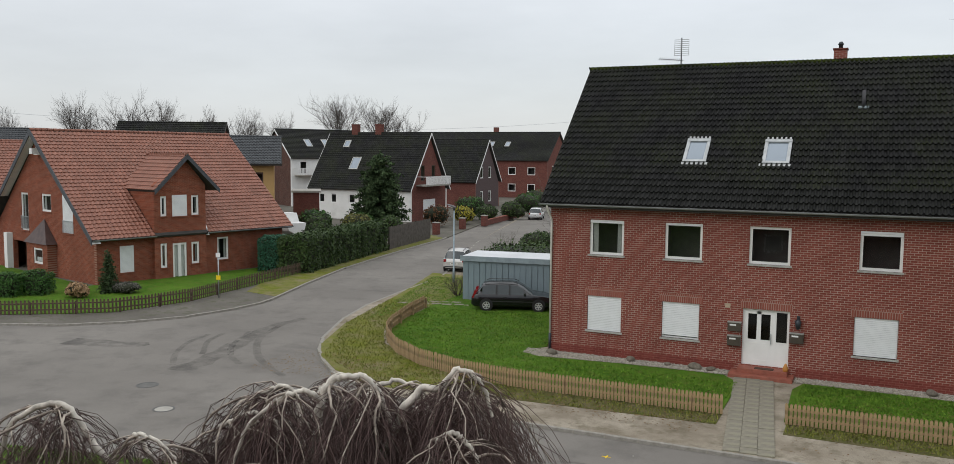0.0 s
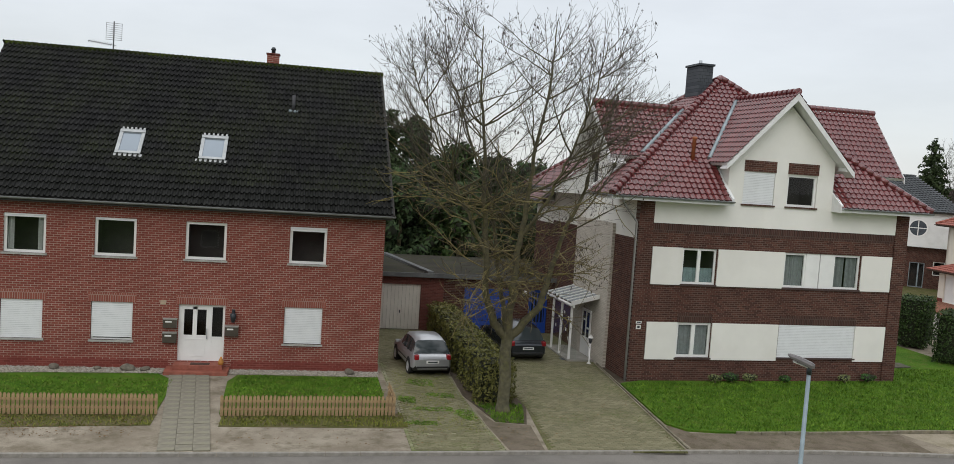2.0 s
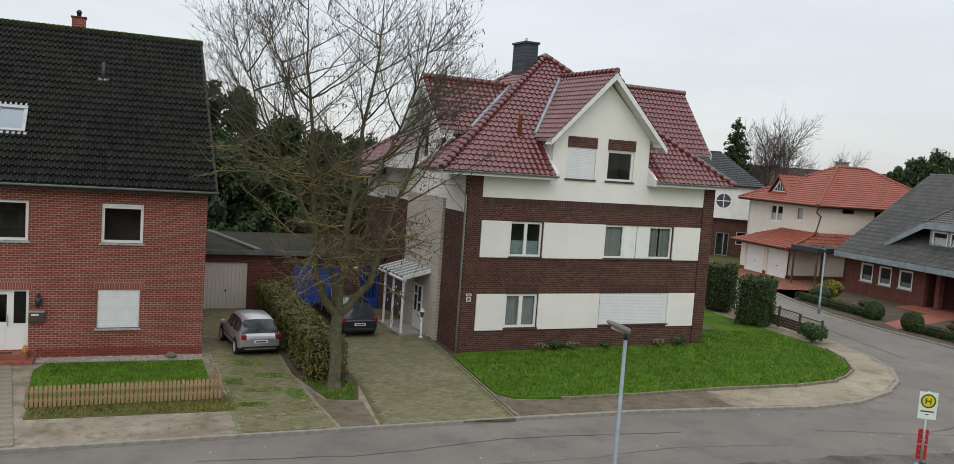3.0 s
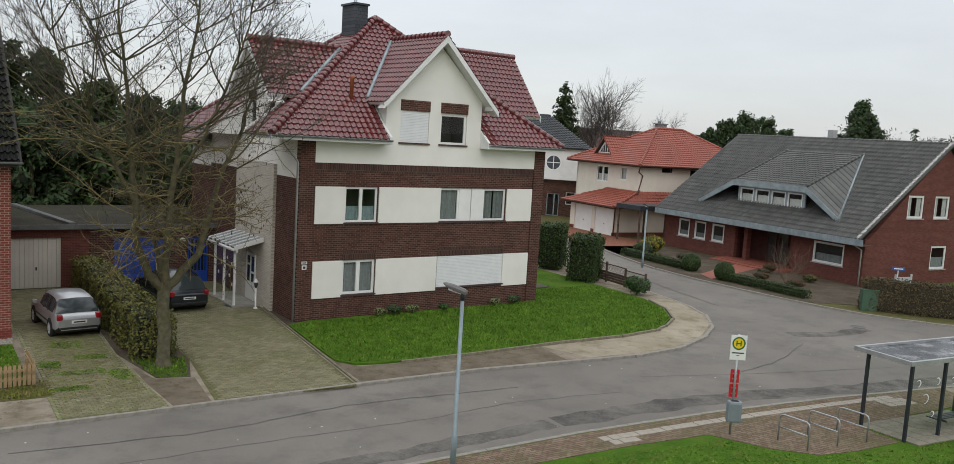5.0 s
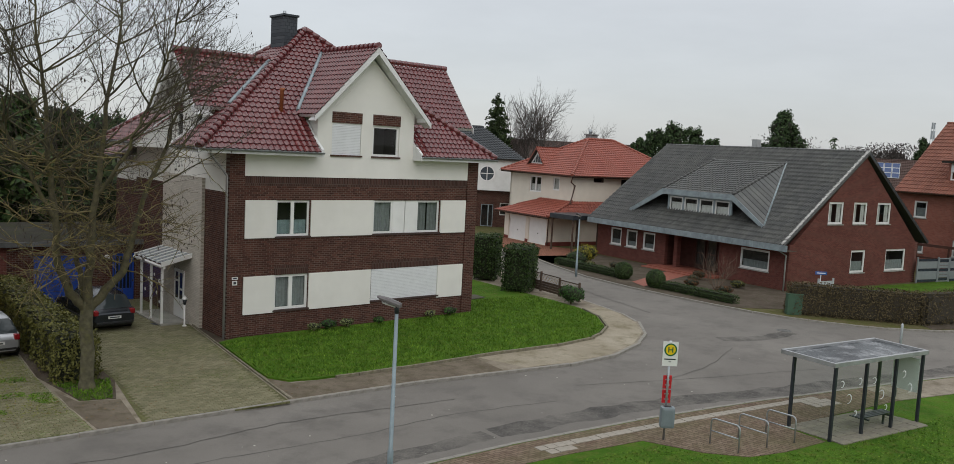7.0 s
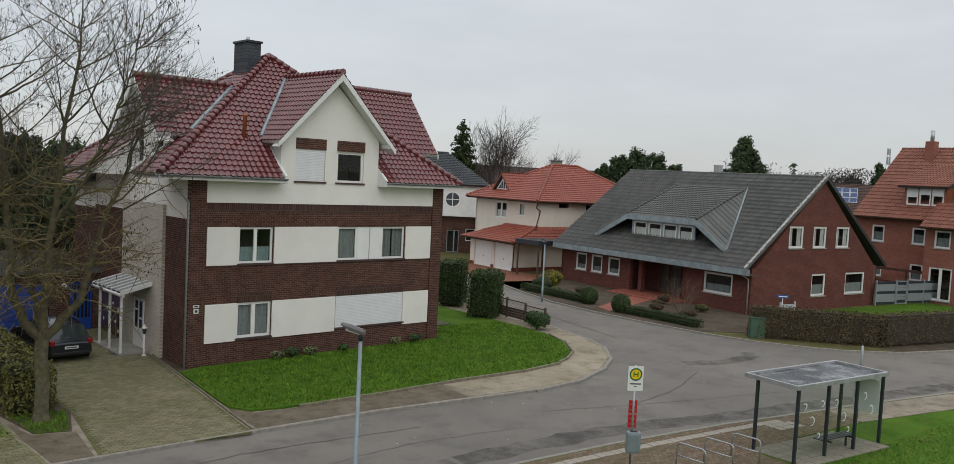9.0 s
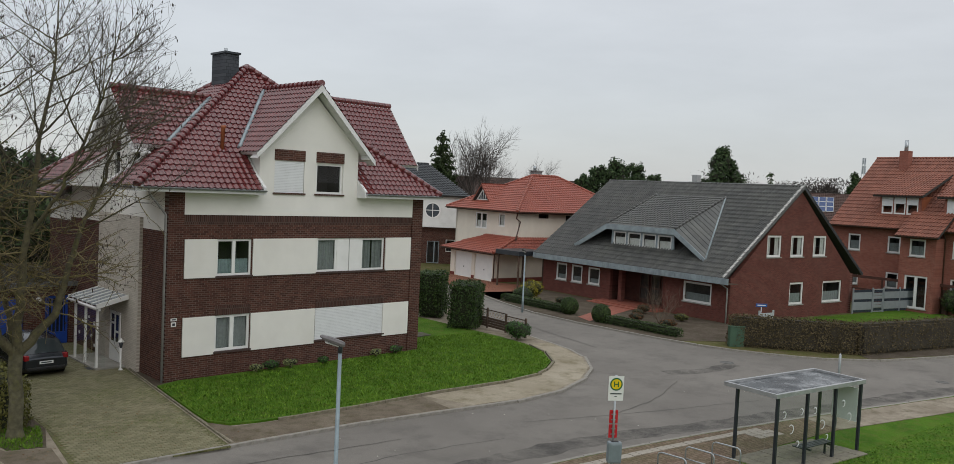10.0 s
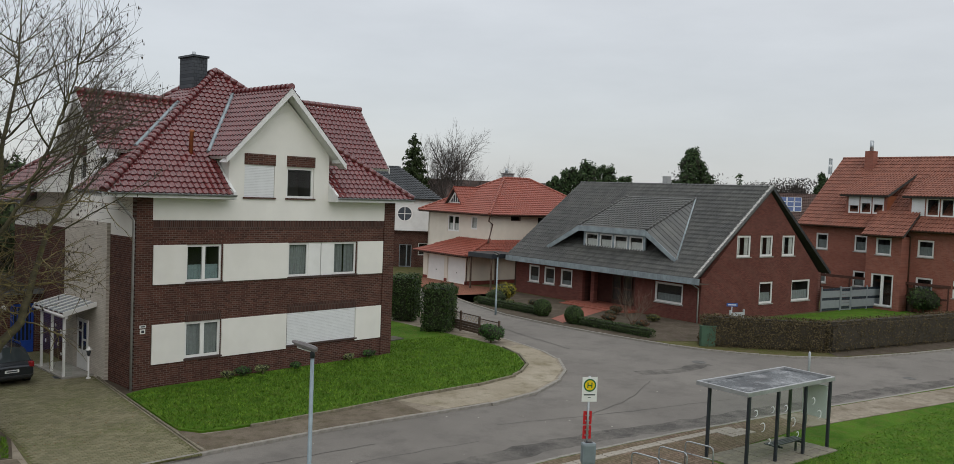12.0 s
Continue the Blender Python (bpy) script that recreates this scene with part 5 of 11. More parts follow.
    wall("wall", h, BRICK_FAR, pose(0, D, 0, 0, 0, -90), prof)
    wall("wall", h, BRICK_FAR, pose(W, D, 0, 0, 0, 180), rect(0, W, 0, EAVE))
    part("floor_and_dark_backing", boxes((0.3, W - 0.3, 2.2, D - 0.3, 2.75, 2.9), (0.4, W - 0.4, 6, 6.1, 0, 6.5), (13.5, 13.6, 0.4, D - 0.4, 0, 2.7)), ROOM_SHADE, h)
    rise, run = RIDGE - EAVE, D / 2 + 1.0
    k = math.hypot(rise, run) / run
    t = rise / run
    gable_pair(h, W, D, EAVE, RIDGE, BRICK_FAR, TILE_GREY, 1.0, 0.25, 0.26, 0.46, [(7.5, 14.0, 1.9 * k, 6.6 * k)], k=2.4, lip_h=0.058)
    # zinc fascia along the eave
    bm = bmesh.new()
    for i in range(44):
        a = -0.2 + i * (W + 0.8) / 44
        bm_box(bm, a + 0.01, a + (W + 0.8) / 44 - 0.01, -1.09 - 0.006 * (i % 2), -1.02, EAVE - 0.36, EAVE + 0.05)
    tagged(part("fascia", bm, ZINC, h, "standing-seam zinc fascia"), kind="stuff")
    part("soffit", boxes((-0.6, W + 0.6, -1.02, 0.0, EAVE - 0.36, EAVE - 0.32)), WOOD_DARK, h)
    for y0, y1 in ((-1.05, D / 2), (D + 1.05, D / 2)):
        part("verge", prism([(W + 0.21, y0, EAVE - 0.14), (W + 0.21, y1, RIDGE - 0.14), (W + 0.21, y1, RIDGE + 0.03), (W + 0.21, y0, EAVE + 0.03)], (0.04, 0, 0)), plain("verge_grey", (0.16, 0.16, 0.155)) if y0 < 0 else SLATE, h)
    bm = bmesh.new()
    n = 24
    for i in range(n):
        y = -1.0 + (D / 2 + 1.0) * i / n
        y2 = y + (D / 2 + 1.0) / n * 1.06
        z, z2 = EAVE + (y + 1.0) * t, EAVE + (y2 + 1.0) * t
        bm_prism(bm, [(W + 0.02, y, z + 0.04), (W + 0.02, y2, z2 + 0.02), (W + 0.02, y2, z2 + 0.13), (W + 0.02, y, z + 0.17)], (0.26, 0, 0))
    tagged(part("verge_tiles", bm, plain("verge_lichen", (0.44, 0.435, 0.41), var=0.45, scale=5, dirt=(0.13, 0.13, 0.12)), h, "lichen-spotted verge tiles"), kind="stuff")
    # long zinc dormer
    y = 0.75
    z0 = EAVE + (y + 1.0) * t
    x0, x1 = 7.0, 13.25
    wh = z0 + 1.45
    dw = [(x0 + 0.2 + i * 1.5, x0 + 0.2 + i * 1.5 + 1.32, z0 + 0.02, z0 + 1.08) for i in range(4)]
    wall("dormer_wall", h, ZINC, pose(0, y, 0), rect(x0, x1, z0 - 0.3, wh), dw, 0.12)
    for r in dw:
        window(h, pose(0, y, 0), *r, curtain=("low", 0.6), fw=0.10, sill=None, back=0.02)
    # dark sheet standing in for the dim room of the dormer
    part("dormer_dark_backing", boxes((x0, x1, y + 1.4, y + 1.5, z0, wh)), ROOM_SHADE, h)
    ty = 6.0
    tz = EAVE + (ty + 1.0) * t + 0.1
    s = Vector((0, ty - y + 0.35, tz - wh - 0.1))
    slope(h, "dormer_roof", (x0 - 0.3, y - 0.35, wh + 0.1), (1, 0, 0), s, [(0, 0), (x1 - x0 + 0.6, 0), (x1 - x0 + 0.6, s.length), (0, s.length)], TILE_GREY)
    for a, b in ((x0 - 0.3, 3.5), (x1 + 0.3, 16.6)):
        A, T, B = Vector((a, y - 0.35, wh + 0.12)), Vector((a, ty, tz)), Vector((b, y - 0.6, EAVE + (y + 0.4) * t + 0.14))
        base = (A - B) if a < b else (B - A)
        e = Vector((1, 0, 0)) if a > 8 else Vector((1, 0, 0))
        part("dormer_cheek", prism([A, B, T], (0, 0, -0.1)), TILE_GREY, h)
        nrm = (B - A).cross(T - A)
        nrm = nrm if nrm.z > 0 else -nrm
        rows_ = 15
        for i in range(rows_):
            bm = bmesh.new()
            f0, f1 = i / rows_, (i + 0.9) / rows_
            p, q = B.lerp(T, f0), A.lerp(T, f0)
            r_, q2 = A.lerp(T, f1), B.lerp(T, f1)
            bm_prism(bm, [p, q, r_, q2], nrm.normalized() * 0.05)
            bmesh.ops.recalc_face_normals(bm, faces=bm.faces[:])
            part("slate_course", bm, TILE_GREY, h)
        part("dormer_trim", prism([(a, y - 0.39, wh + 0.16), (b, y - 0.66, B.z + 0.08), (b, y - 0.66, B.z - 0.24), (a, y - 0.39, wh - 0.28)], (0, 0.05, 0)), ZINC, h, "zinc dormer edge")
        bm = bmesh.new()
        bm_tube(bm, [B + Vector((0, 0, 0.06)), T + Vector((0, 0, 0.06))], 0.06, 6)
        part("valley_flashing", bm, ZINC, h)
        caps(h, A + Vector((0, 0, 0.06)), T + Vector((0, 0, 0.06)), TILE_GREY, 0.09)
    part("dormer_trim", boxes((x0 - 0.3, x1 + 0.3, y - 0.41, y - 0.36, wh - 0.25, wh + 0.17)), ZINC, h)
    part("downpipe", tube([(W - 0.15, -1.0, EAVE - 0.3), (W - 0.15, -0.1, EAVE - 0.7), (W - 0.15, -0.08, 0.0)], 0.05, 8), plain("downpipe_pale", (0.4, 0.4, 0.38)), h)
    part("chimney_flue", boxes((8.0, 8.5, D / 2 + 1.2, D / 2 + 1.7, RIDGE - 1.2, RIDGE + 0.75)), plain("chimney_pale", (0.36, 0.37, 0.37)), h)
    ca = thing("carport", pose(0, 0, 0), "flat dark carport roof beside the bungalow", "carport")
    part("roof", box(50.2, 53.6, 50.7, 53.6, 2.75, 3.15, 0.03), DARK_METAL, ca)
    for x, yy in ((50.4, 50.9), (50.4, 53.4), (53.4, 50.9), (53.4, 53.4)):
        part("post", boxes((x - 0.06, x + 0.06, yy - 0.06, yy + 0.06, 0, 2.75)), WOOD_DARK, ca)


def house_e():
    h = thing("hip_roofed_house", pose(51.6, 55.2, 0, 0, 0, -6), "peach-rendered two-storey house with orange hipped roofs and double garage", "house")
    W1, V0, V1 = 16.5, 0.35, 10.3
    U0 = 2.75
    Lm = lambda u, v1: pose(u, v1, 0, 0, 0, -90)
    # garage
    gd = [(0.25, 3.0, 0.05, 2.3), (3.45, 6.2, 0.05, 2.3)]
    wall("garage_wall", h, PEACH, Lm(0, 6.9), rect(0, 6.9, 0, 2.75), [(6.9 - b, 6.9 - a, z0, z1) for a, b, z0, z1 in gd])
    for a, b, z0, z1 in gd:
        g = thing("garage_door", Lm(0, 6.9))
        g.parent = h
        part("door_leaf", boxes((6.9 - b, 6.9 - a, 0.12, 0.16, z0, z1)), WHITE, g)
        part("handle", boxes((6.9 - (a + b) / 2 - 0.05, 6.9 - (a + b) / 2 + 0.05, 0.09, 0.12, 0.9, 1.0)), DARK_METAL, g)
    wall("garage_wall", h, PEACH, pose(0, 0, 0), rect(0.3, W1, 0, 2.75), [(11, 12.2, 1, 2.2)])
    part("plinth", boxes((0, W1, -0.015, 0.0, 0, 0.35), (-0.015, 0.0, 0, 0.28, 0, 0.3), (-0.015, 0, 3.0, 3.45, 0, 0.3), (-0.015, 0, 6.2, 6.9, 0, 0.3)), PLINTH_RED, h)
    # upper storey
    win = [(3.5, 5.3, 4.45, 6.0), (1.8, 2.75, 4.8, 6.05)]
    wall("wall", h, PEACH, Lm(U0, V1), rect(0, V1 - V0, 2.6, 6.35), [(V1 - b, V1 - a, z0, z1) for a, b, z0, z1 in [(5.1, 7.0, 4.45, 6.0), (2.3, 3.3, 4.8, 6.05)]])
    window(h, Lm(U0, V1), V1 - 7.0, V1 - 5.1, 4.45, 6.0, bars=(0.5,), curtain=("low", 0.5), fw=0.14, sill=None)
    window(h, Lm(U0, V1), V1 - 3.3, V1 - 2.3, 4.8, 6.05, fw=0.14, sill=None, curtain=("full", 1))
    wall("wall", h, PEACH, pose(U0, V0, 0), rect(0.3, W1 - U0, 2.6, 6.35), [(2.4, 3.6, 5.75, 6.15), (5.7, 7.2, 5.0, 6.15)])
    window(h, pose(U0, V0, 0), 5.7, 7.2, 5.0, 6.15, sill=None)
    window(h, pose(U0, V0, 0), 2.4, 3.6, 5.75, 6.15, sill=None, frame_mat=BROWN_METAL, fw=0.05)
    wall("wall", h, PEACH, pose(W1, V0, 0, 0, 0, 90), rect(0.3, V1 - V0, 0, 6.35))
    wall("wall", h, PEACH, pose(W1, V1, 0, 0, 0, 180), rect(0, W1 - U0, 0, 6.35))
    O, E2 = 0.75, 6.3
    c0, c1, c2, c3 = [Vector(p) for p in ((U0 - O, V0 - O, E2), (W1 + O, V0 - O, E2), (W1 + O, V1 + O, E2), (U0 - O, V1 + O, E2))]
    r0, r1 = Vector((8.2, 5.3, 9.72)), Vector((11.4, 5.3, 9.72))
    for nm, p, q, tops in (("roof_left", c3, c0, [r0]), ("roof_front", c0, c1, [r1, r0]), ("roof_right", c1, c2, [r1]), ("roof_back", c2, c3, [r0, r1])):
        e = (q - p).normalized()
        f0 = p + e * (tops[0] - p).dot(e)
        s = tops[0] - f0
        slope(h, nm, p, e, s, [(0, 0), ((q - p).length, 0)] + [((x - p).dot(e), s.length) for x in tops], TILE_ORANGE)
    for a, b in ((c0, r0), (c3, r0), (c1, r1), (c2, r1), (r0, r1)):
        caps(h, a + Vector((0, 0, 0.06)), b + Vector((0, 0, 0.06)), TILE_ORANGE, 0.13, name="hip_tiles")
    # lean-to roofs over the garage
    l0, l1, l2 = Vector((-0.75, -0.75, 2.62)), Vector((W1, -0.75, 2.62)), Vector((-0.75, 7.6, 2.62))
    t0 = Vector((U0 - 0.02, V0 - 0.02, 3.95))
    s = Vector((t0.x - l0.x, 0, t0.z - l0.z))
    slope(h, "garage_roof", l2, (0, -1, 0), s, [(0, 0), (8.35, 0), (7.6 - t0.y, s.length), (2.6, s.length)], TILE_ORANGE)
    s2 = Vector((0, t0.y - l0.y, t0.z - l0.z))
    slope(h, "garage_roof", l0, (1, 0, 0), s2, [(0, 0), (W1 + 0.75, 0), (W1 + 0.75, s2.length), (t0.x - l0.x, s2.length)], TILE_ORANGE)
    caps(h, l0 + Vector((0, 0, 0.06)), t0 + Vector((0, 0, 0.06)), TILE_ORANGE, 0.13, name="hip_tiles")
    for a, b in ((c3, c0), (c0, c1), (l2, l0), (l0, l1)):
        d = (b - a).normalized()
        n = Vector((d.y, -d.x, 0)) * 0.09
        gutter(h, a + n, b + n, BROWN_METAL)
    part("downpipe", tube([(U0 - 0.6, V0 - 0.7, E2 - 0.05), (U0 - 0.3, V0 - 0.12, E2 - 0.6), (U0 + 0.2, V0 - 0.1, E2 - 0.9), (U0 - 0.1, V0 - 0.1, 4.3), (U0 - 0.6, V0 - 0.5, 3.75)], 0.06, 8), BROWN_METAL, h)
    part("downpipe", tube([(-0.6, -0.8, 2.6), (-0.1, -0.1, 2.1), (-0.1, -0.08, 0.1)], 0.055, 8), BROWN_METAL, h)
    # small gabled roof window
    dx, dy, dz, dh = 3.45, 6.83, 7.08, 1.33
    tri = lambda x, k, z0: [(x, dy - 1.2 * k, z0), (x, dy + 1.2 * k, z0), (x, dy, z0 + dh * k)]
    dw = thing("dormer_window", pose(0, 0, 0))
    dw.parent = h
    part("dormer_front", prism(tri(dx, 1.0, dz), (0.05, 0, 0)), WHITE, dw, "white triangular dormer front")
    part("pane", prism(tri(dx - 0.008, 0.66, dz + 0.16), (0.008, 0, 0)), DARK_METAL, dw)
    for q in (-0.36, 0.0, 0.36):
        part("glazing_bar", boxes((dx - 0.02, dx - 0.008, dy + q - 0.035, dy + q + 0.035, dz + 0.16, dz + 0.16 + dh * 0.66 * (1 - abs(q) / 0.79))), WHITE, dw)
    for sg in (1, -1):
        lo = Vector((dx - 0.3, dy + sg * 1.5, dz - 0.16))
        s = Vector((dx - 0.3, dy, dz + dh + 0.26)) - lo
        slope(h, "dormer_roof", lo if sg < 0 else lo + Vector((3.3, 0, 0)), (1, 0, 0) if sg < 0 else (-1, 0, 0), s, [(0, 0), (3.3, 0), (3.3, s.length), (0, s.length)], TILE_ORANGE, thick=0.1)
        part("barge_board", prism([(dx - 0.32, dy + sg * 1.5, dz - 0.26), (dx - 0.32, dy, dz + dh + 0.14), (dx - 0.32, dy, dz + dh + 0.26), (dx - 0.32, dy + sg * 1.5, dz - 0.14)], (0.03, 0, 0)), TILE_ORANGE, h)
    part("chimney", boxes((8.9, 9.9, 5.9, 6.5, 9.0, 10.2), (8.8, 10.0, 5.8, 6.6, 10.2, 10.3)), plain("chimney_grey", (0.2, 0.2, 0.2)), h)
    part("flue", tube([(9.2, 6.2, 10.3), (9.2, 6.2, 10.75)], 0.14, 8), STEEL, h)


def house_g():
    W, D, EAVE, RIDGE = 20.0, 12.4, 6.55, 12.75
    h = thing("long_brick_house", pose(74.33, 35.6, 0, 0, 0, -98), "rose-red brick house with red-brown roof and box dormers", "house")
    F = pose(0, 0, 0)
    ws = [(1.5, 2.66, 4.45, 5.87), (5.1, 6.24, 4.5, 5.88), (10.5, 11.8, 4.48, 5.84), (13.4, 14.7, 4.45, 5.85), (16.5, 17.8, 4.45, 5.85), (1.5, 2.66, 1.5, 2.85), (5.12, 6.24, 1.5, 2.87), (10.5, 11.85, 1.5, 2.85), (13.4, 14.7, 1.5, 2.85)]
    wall("wall", h, BRICK_ROSE, F, rect(0, W, 0, EAVE + 0.2), ws)
    for a, b, z0, z1 in ws:
        window(h, F, a, b, z0, z1, fw=0.14, curtain=("low", 0.6), curtain_mat=CURTAIN_GREY)
    # shallow bay
    P = pose(0, -1.3, 0)
    bw = [(7.75, 9.06, 4.46, 5.85), (7.5, 9.38, 0.3, 2.92)]
    wall("bay_wall", h, BRICK_ROSE, P, rect(6.99, 9.9, 0, 6.0), bw)
    for i, (a, b, z0, z1) in enumerate(bw):
        window(h, P, a, b, z0, z1, fw=0.14, curtain_mat=CURTAIN_GREY, curtain=("low", 0.6) if i == 0 else None, bars=(0.5,) if i == 1 else ())
    for x in (6.99, 9.6):
        part("bay_cheek", boxes((x, x + 0.3, -1.0, 0.0, 0, 6.0)), BRICK_ROSE, h)
    prof = [(0.3, 0), (D - 0.3, 0), (D - 0.3, EAVE), (D / 2, RIDGE - 0.3), (0.3, EAVE)]
    wall("wall", h, BRICK_ROSE, pose(0, D, 0, 0, 0, -90), prof)
    wall("wall", h, BRICK_ROSE, pose(W, 0, 0, 0, 0, 90), prof)
    wall("wall", h, BRICK_ROSE, pose(W, D, 0, 0, 0, 180), rect(0, W, 0, EAVE))
    part("floor_and_dark_backing", boxes((0.3, W - 0.3, 0.3, D - 0.3, 3.1, 3.3), (0.3, W - 0.3, 0.3, D - 0.3, 6.2, 6.4), (0.4, W - 0.4, 4, 4.1, 0.1, 6.1)), ROOM_SHADE, h)
    gable_pair(h, W, D, EAVE, RIDGE, BRICK_ROSE, TILE_BROWN, 0.6, 0.12, 0.27, 0.46, k=1.5)
    rise, run = RIDGE - EAVE, D / 2 + 0.6
    slope(h, "bay_roof", (6.8, -1.9, 6.05), (1, 0, 0), (0, 2.4, 1.9), [(0, 0), (3.5, 0), (3.5, 3.05), (0, 3.05)], TILE_BROWN, 0.27, 0.46, k=1.5)
    gutter(h, (6.8, -2.0, 6.05), (10.3, -2.0, 6.05), BROWN_METAL)
    for x0, x1, shut in ((3.85, 7.4, (0.55, 0.4, 0.45)), (9.35, 13.1, (1.0, 0.0, 0.0))):
        y = 0.55
        n = (x1 - x0 - 0.3) / 3
        hs = [(x0 + 0.15 + i * n + 0.04, x0 + 0.15 + (i + 1) * n - 0.04, 7.75, 9.2) for i in range(3)]
        M = pose(0, y, 0)
        wall("dormer_wall", h, BRICK_ROSE, M, rect(x0, x1, 7.4, 9.3), hs, 0.2)
        for r, sh in zip(hs, shut):
            window(h, M, *r, shutter=sh, sill=None, fw=0.12, back=0.03)
        part("dormer_side", boxes((x0, x0 + 0.2, y + 0.2, 4.5, 7.4, 9.3), (x1 - 0.2, x1, y + 0.2, 4.5, 7.4, 9.3)), plain("dormer_orange", (0.34, 0.11, 0.05)), h)
        s = Vector((0, 4.6, 2.0))
        slope(h, "dormer_roof", (x0 - 0.4, y - 0.5, 9.3), (1, 0, 0), s, [(0, 0), (x1 - x0 + 0.8, 0), (x1 - x0 + 0.8, s.length), (0, s.length)], TILE_BROWN, 0.27, 0.46, k=1.5)
    gutter(h, (-0.5, -0.68, EAVE), (W + 0.5, -0.68, EAVE), BROWN_METAL)
    part("chimney", boxes((2.75, 3.55, D / 2 - 1.3, D / 2 - 0.6, 10.5, 13.35)), BRICK_ROSE, h)
    part("flue", tube([(3.15, D / 2 - 0.95, 13.3), (3.15, D / 2 - 0.95, 14.3)], 0.17, 10), STEEL, h)
    part("downpipe", tube([(9.95, -0.6, EAVE), (9.95, -0.1, EAVE - 0.6), (9.95, -0.08, 0)], 0.055, 8), BROWN_METAL, h)


def simple_house(label, m, W, D, eave, ridge, wall_m, roof_m, name="house", wins=(), gwins=(), lwins=(), over=0.45, verge=0.3, white_verge=False, sky=()):
    """A gabled house that is seen from afar: ridge along its x, front towards its -y."""
    h = thing(name, m, label, "house")
    F = pose(0, 0, 0)
    wall("wall", h, wall_m, F, rect(0, W, 0, eave + 0.1), [r[:4] for r in wins])
    prof = [(0.3, 0), (D - 0.3, 0), (D - 0.3, eave), (D / 2, ridge - 0.3), (0.3, eave)]
    G, L = pose(W, 0, 0, 0, 0, 90), pose(0, D, 0, 0, 0, -90)
    gm = gwins[0] if gwins else wall_m
    wall("wall", h, gm, G, prof, [r[:4] for r in gwins[1:]])
    wall("wall", h, gm, L, prof, [r[:4] for r in lwins])
    wall("wall", h, wall_m, pose(W, D, 0, 0, 0, 180), rect(0, W, 0, eave))
    part("floor_and_dark_backing", boxes((0.3, W - 0.3, 0.3, D - 0.3, eave - 0.2, eave), (0.4, W - 0.4, D / 2, D / 2 + 0.1, 0, eave)), ROOM_SHADE, h)
    for rows, mm in ((wins, F), (gwins[1:], G), (lwins, L)):
        for r in rows:
            window(h, mm, *r[:4], fw=0.13, shutter=r[4] if len(r) > 4 else 0.0, sill=None, frame_mat=r[5] if len(r) > 5 else None)
    gable_pair(h, W, D, eave, ridge, wall_m, roof_m, over, verge)
    if white_verge:
        for x in (-verge - 0.05, W + verge):
            for y0, y1 in ((-over, D / 2), (D + over, D / 2)):
                part("barge_board", prism([(x, y0, eave - 0.2), (x, y1, ridge - 0.2), (x, y1, ridge + 0.06), (x, y0, eave + 0.06)], (0.05, 0, 0)), WHITE_WOOD, h)
    rise, run = ridge - eave, D / 2 + over
    s = Vector((0, run, rise)).normalized()
    rot = Matrix((Vector((1, 0, 0)), s, Vector((1, 0, 0)).cross(s))).transposed().to_4x4()
    for x, along, w, hh in sky:
        o = thing("skylight", Matrix.Translation(Vector((x, -over, eave)) + s * along) @ rot)
        o.parent = h
        part("window_frame", boxes((0, w, 0, 0.1, 0, 0.16), (0, w, hh - 0.1, hh, 0, 0.16), (0, 0.1, 0.1, hh - 0.1, 0, 0.16), (w - 0.1, w, 0.1, hh - 0.1, 0, 0.16)), plain("skylight_grey", (0.4, 0.4, 0.38)), o)
        part("pane", boxes((0.1, w - 0.1, 0.1, hh - 0.1, 0.1, 0.12)), SKY_GLASS, o)
    return h


SKY_GLASS = plain("skylight_pane", (0.27, 0.31, 0.35), 0.15, 0.6, var=0.05, bump=0)


def balcony(h, m, x0, x1, z, depth, label="white balcony with a railing"):
    b = thing("balcony", m)
    b.parent = h
    part("slab", boxes((x0, x1, -depth, 0.0, z - 0.18, z)), CONCRETE, b)
    bm = boxes((x0, x1, -depth, -depth + 0.05, z + 0.95, z + 1.02), (x0, x0 + 0.05, -depth + 0.05, 0, z + 0.95, z + 1.02), (x1 - 0.05, x1, -depth + 0.05, 0, z + 0.95, z + 1.02))
    part("handrail", bm, WHITE_WOOD, b)
    n = int((x1 - x0) / 0.22)
    for i in range(n + 1):
        x = x0 + (x1 - x0 - 0.14) * i / n
        part("slat", boxes((x, x + 0.14, -depth - 0.025, -depth, z + 0.02, z + 1.0)), WHITE_WOOD, b)


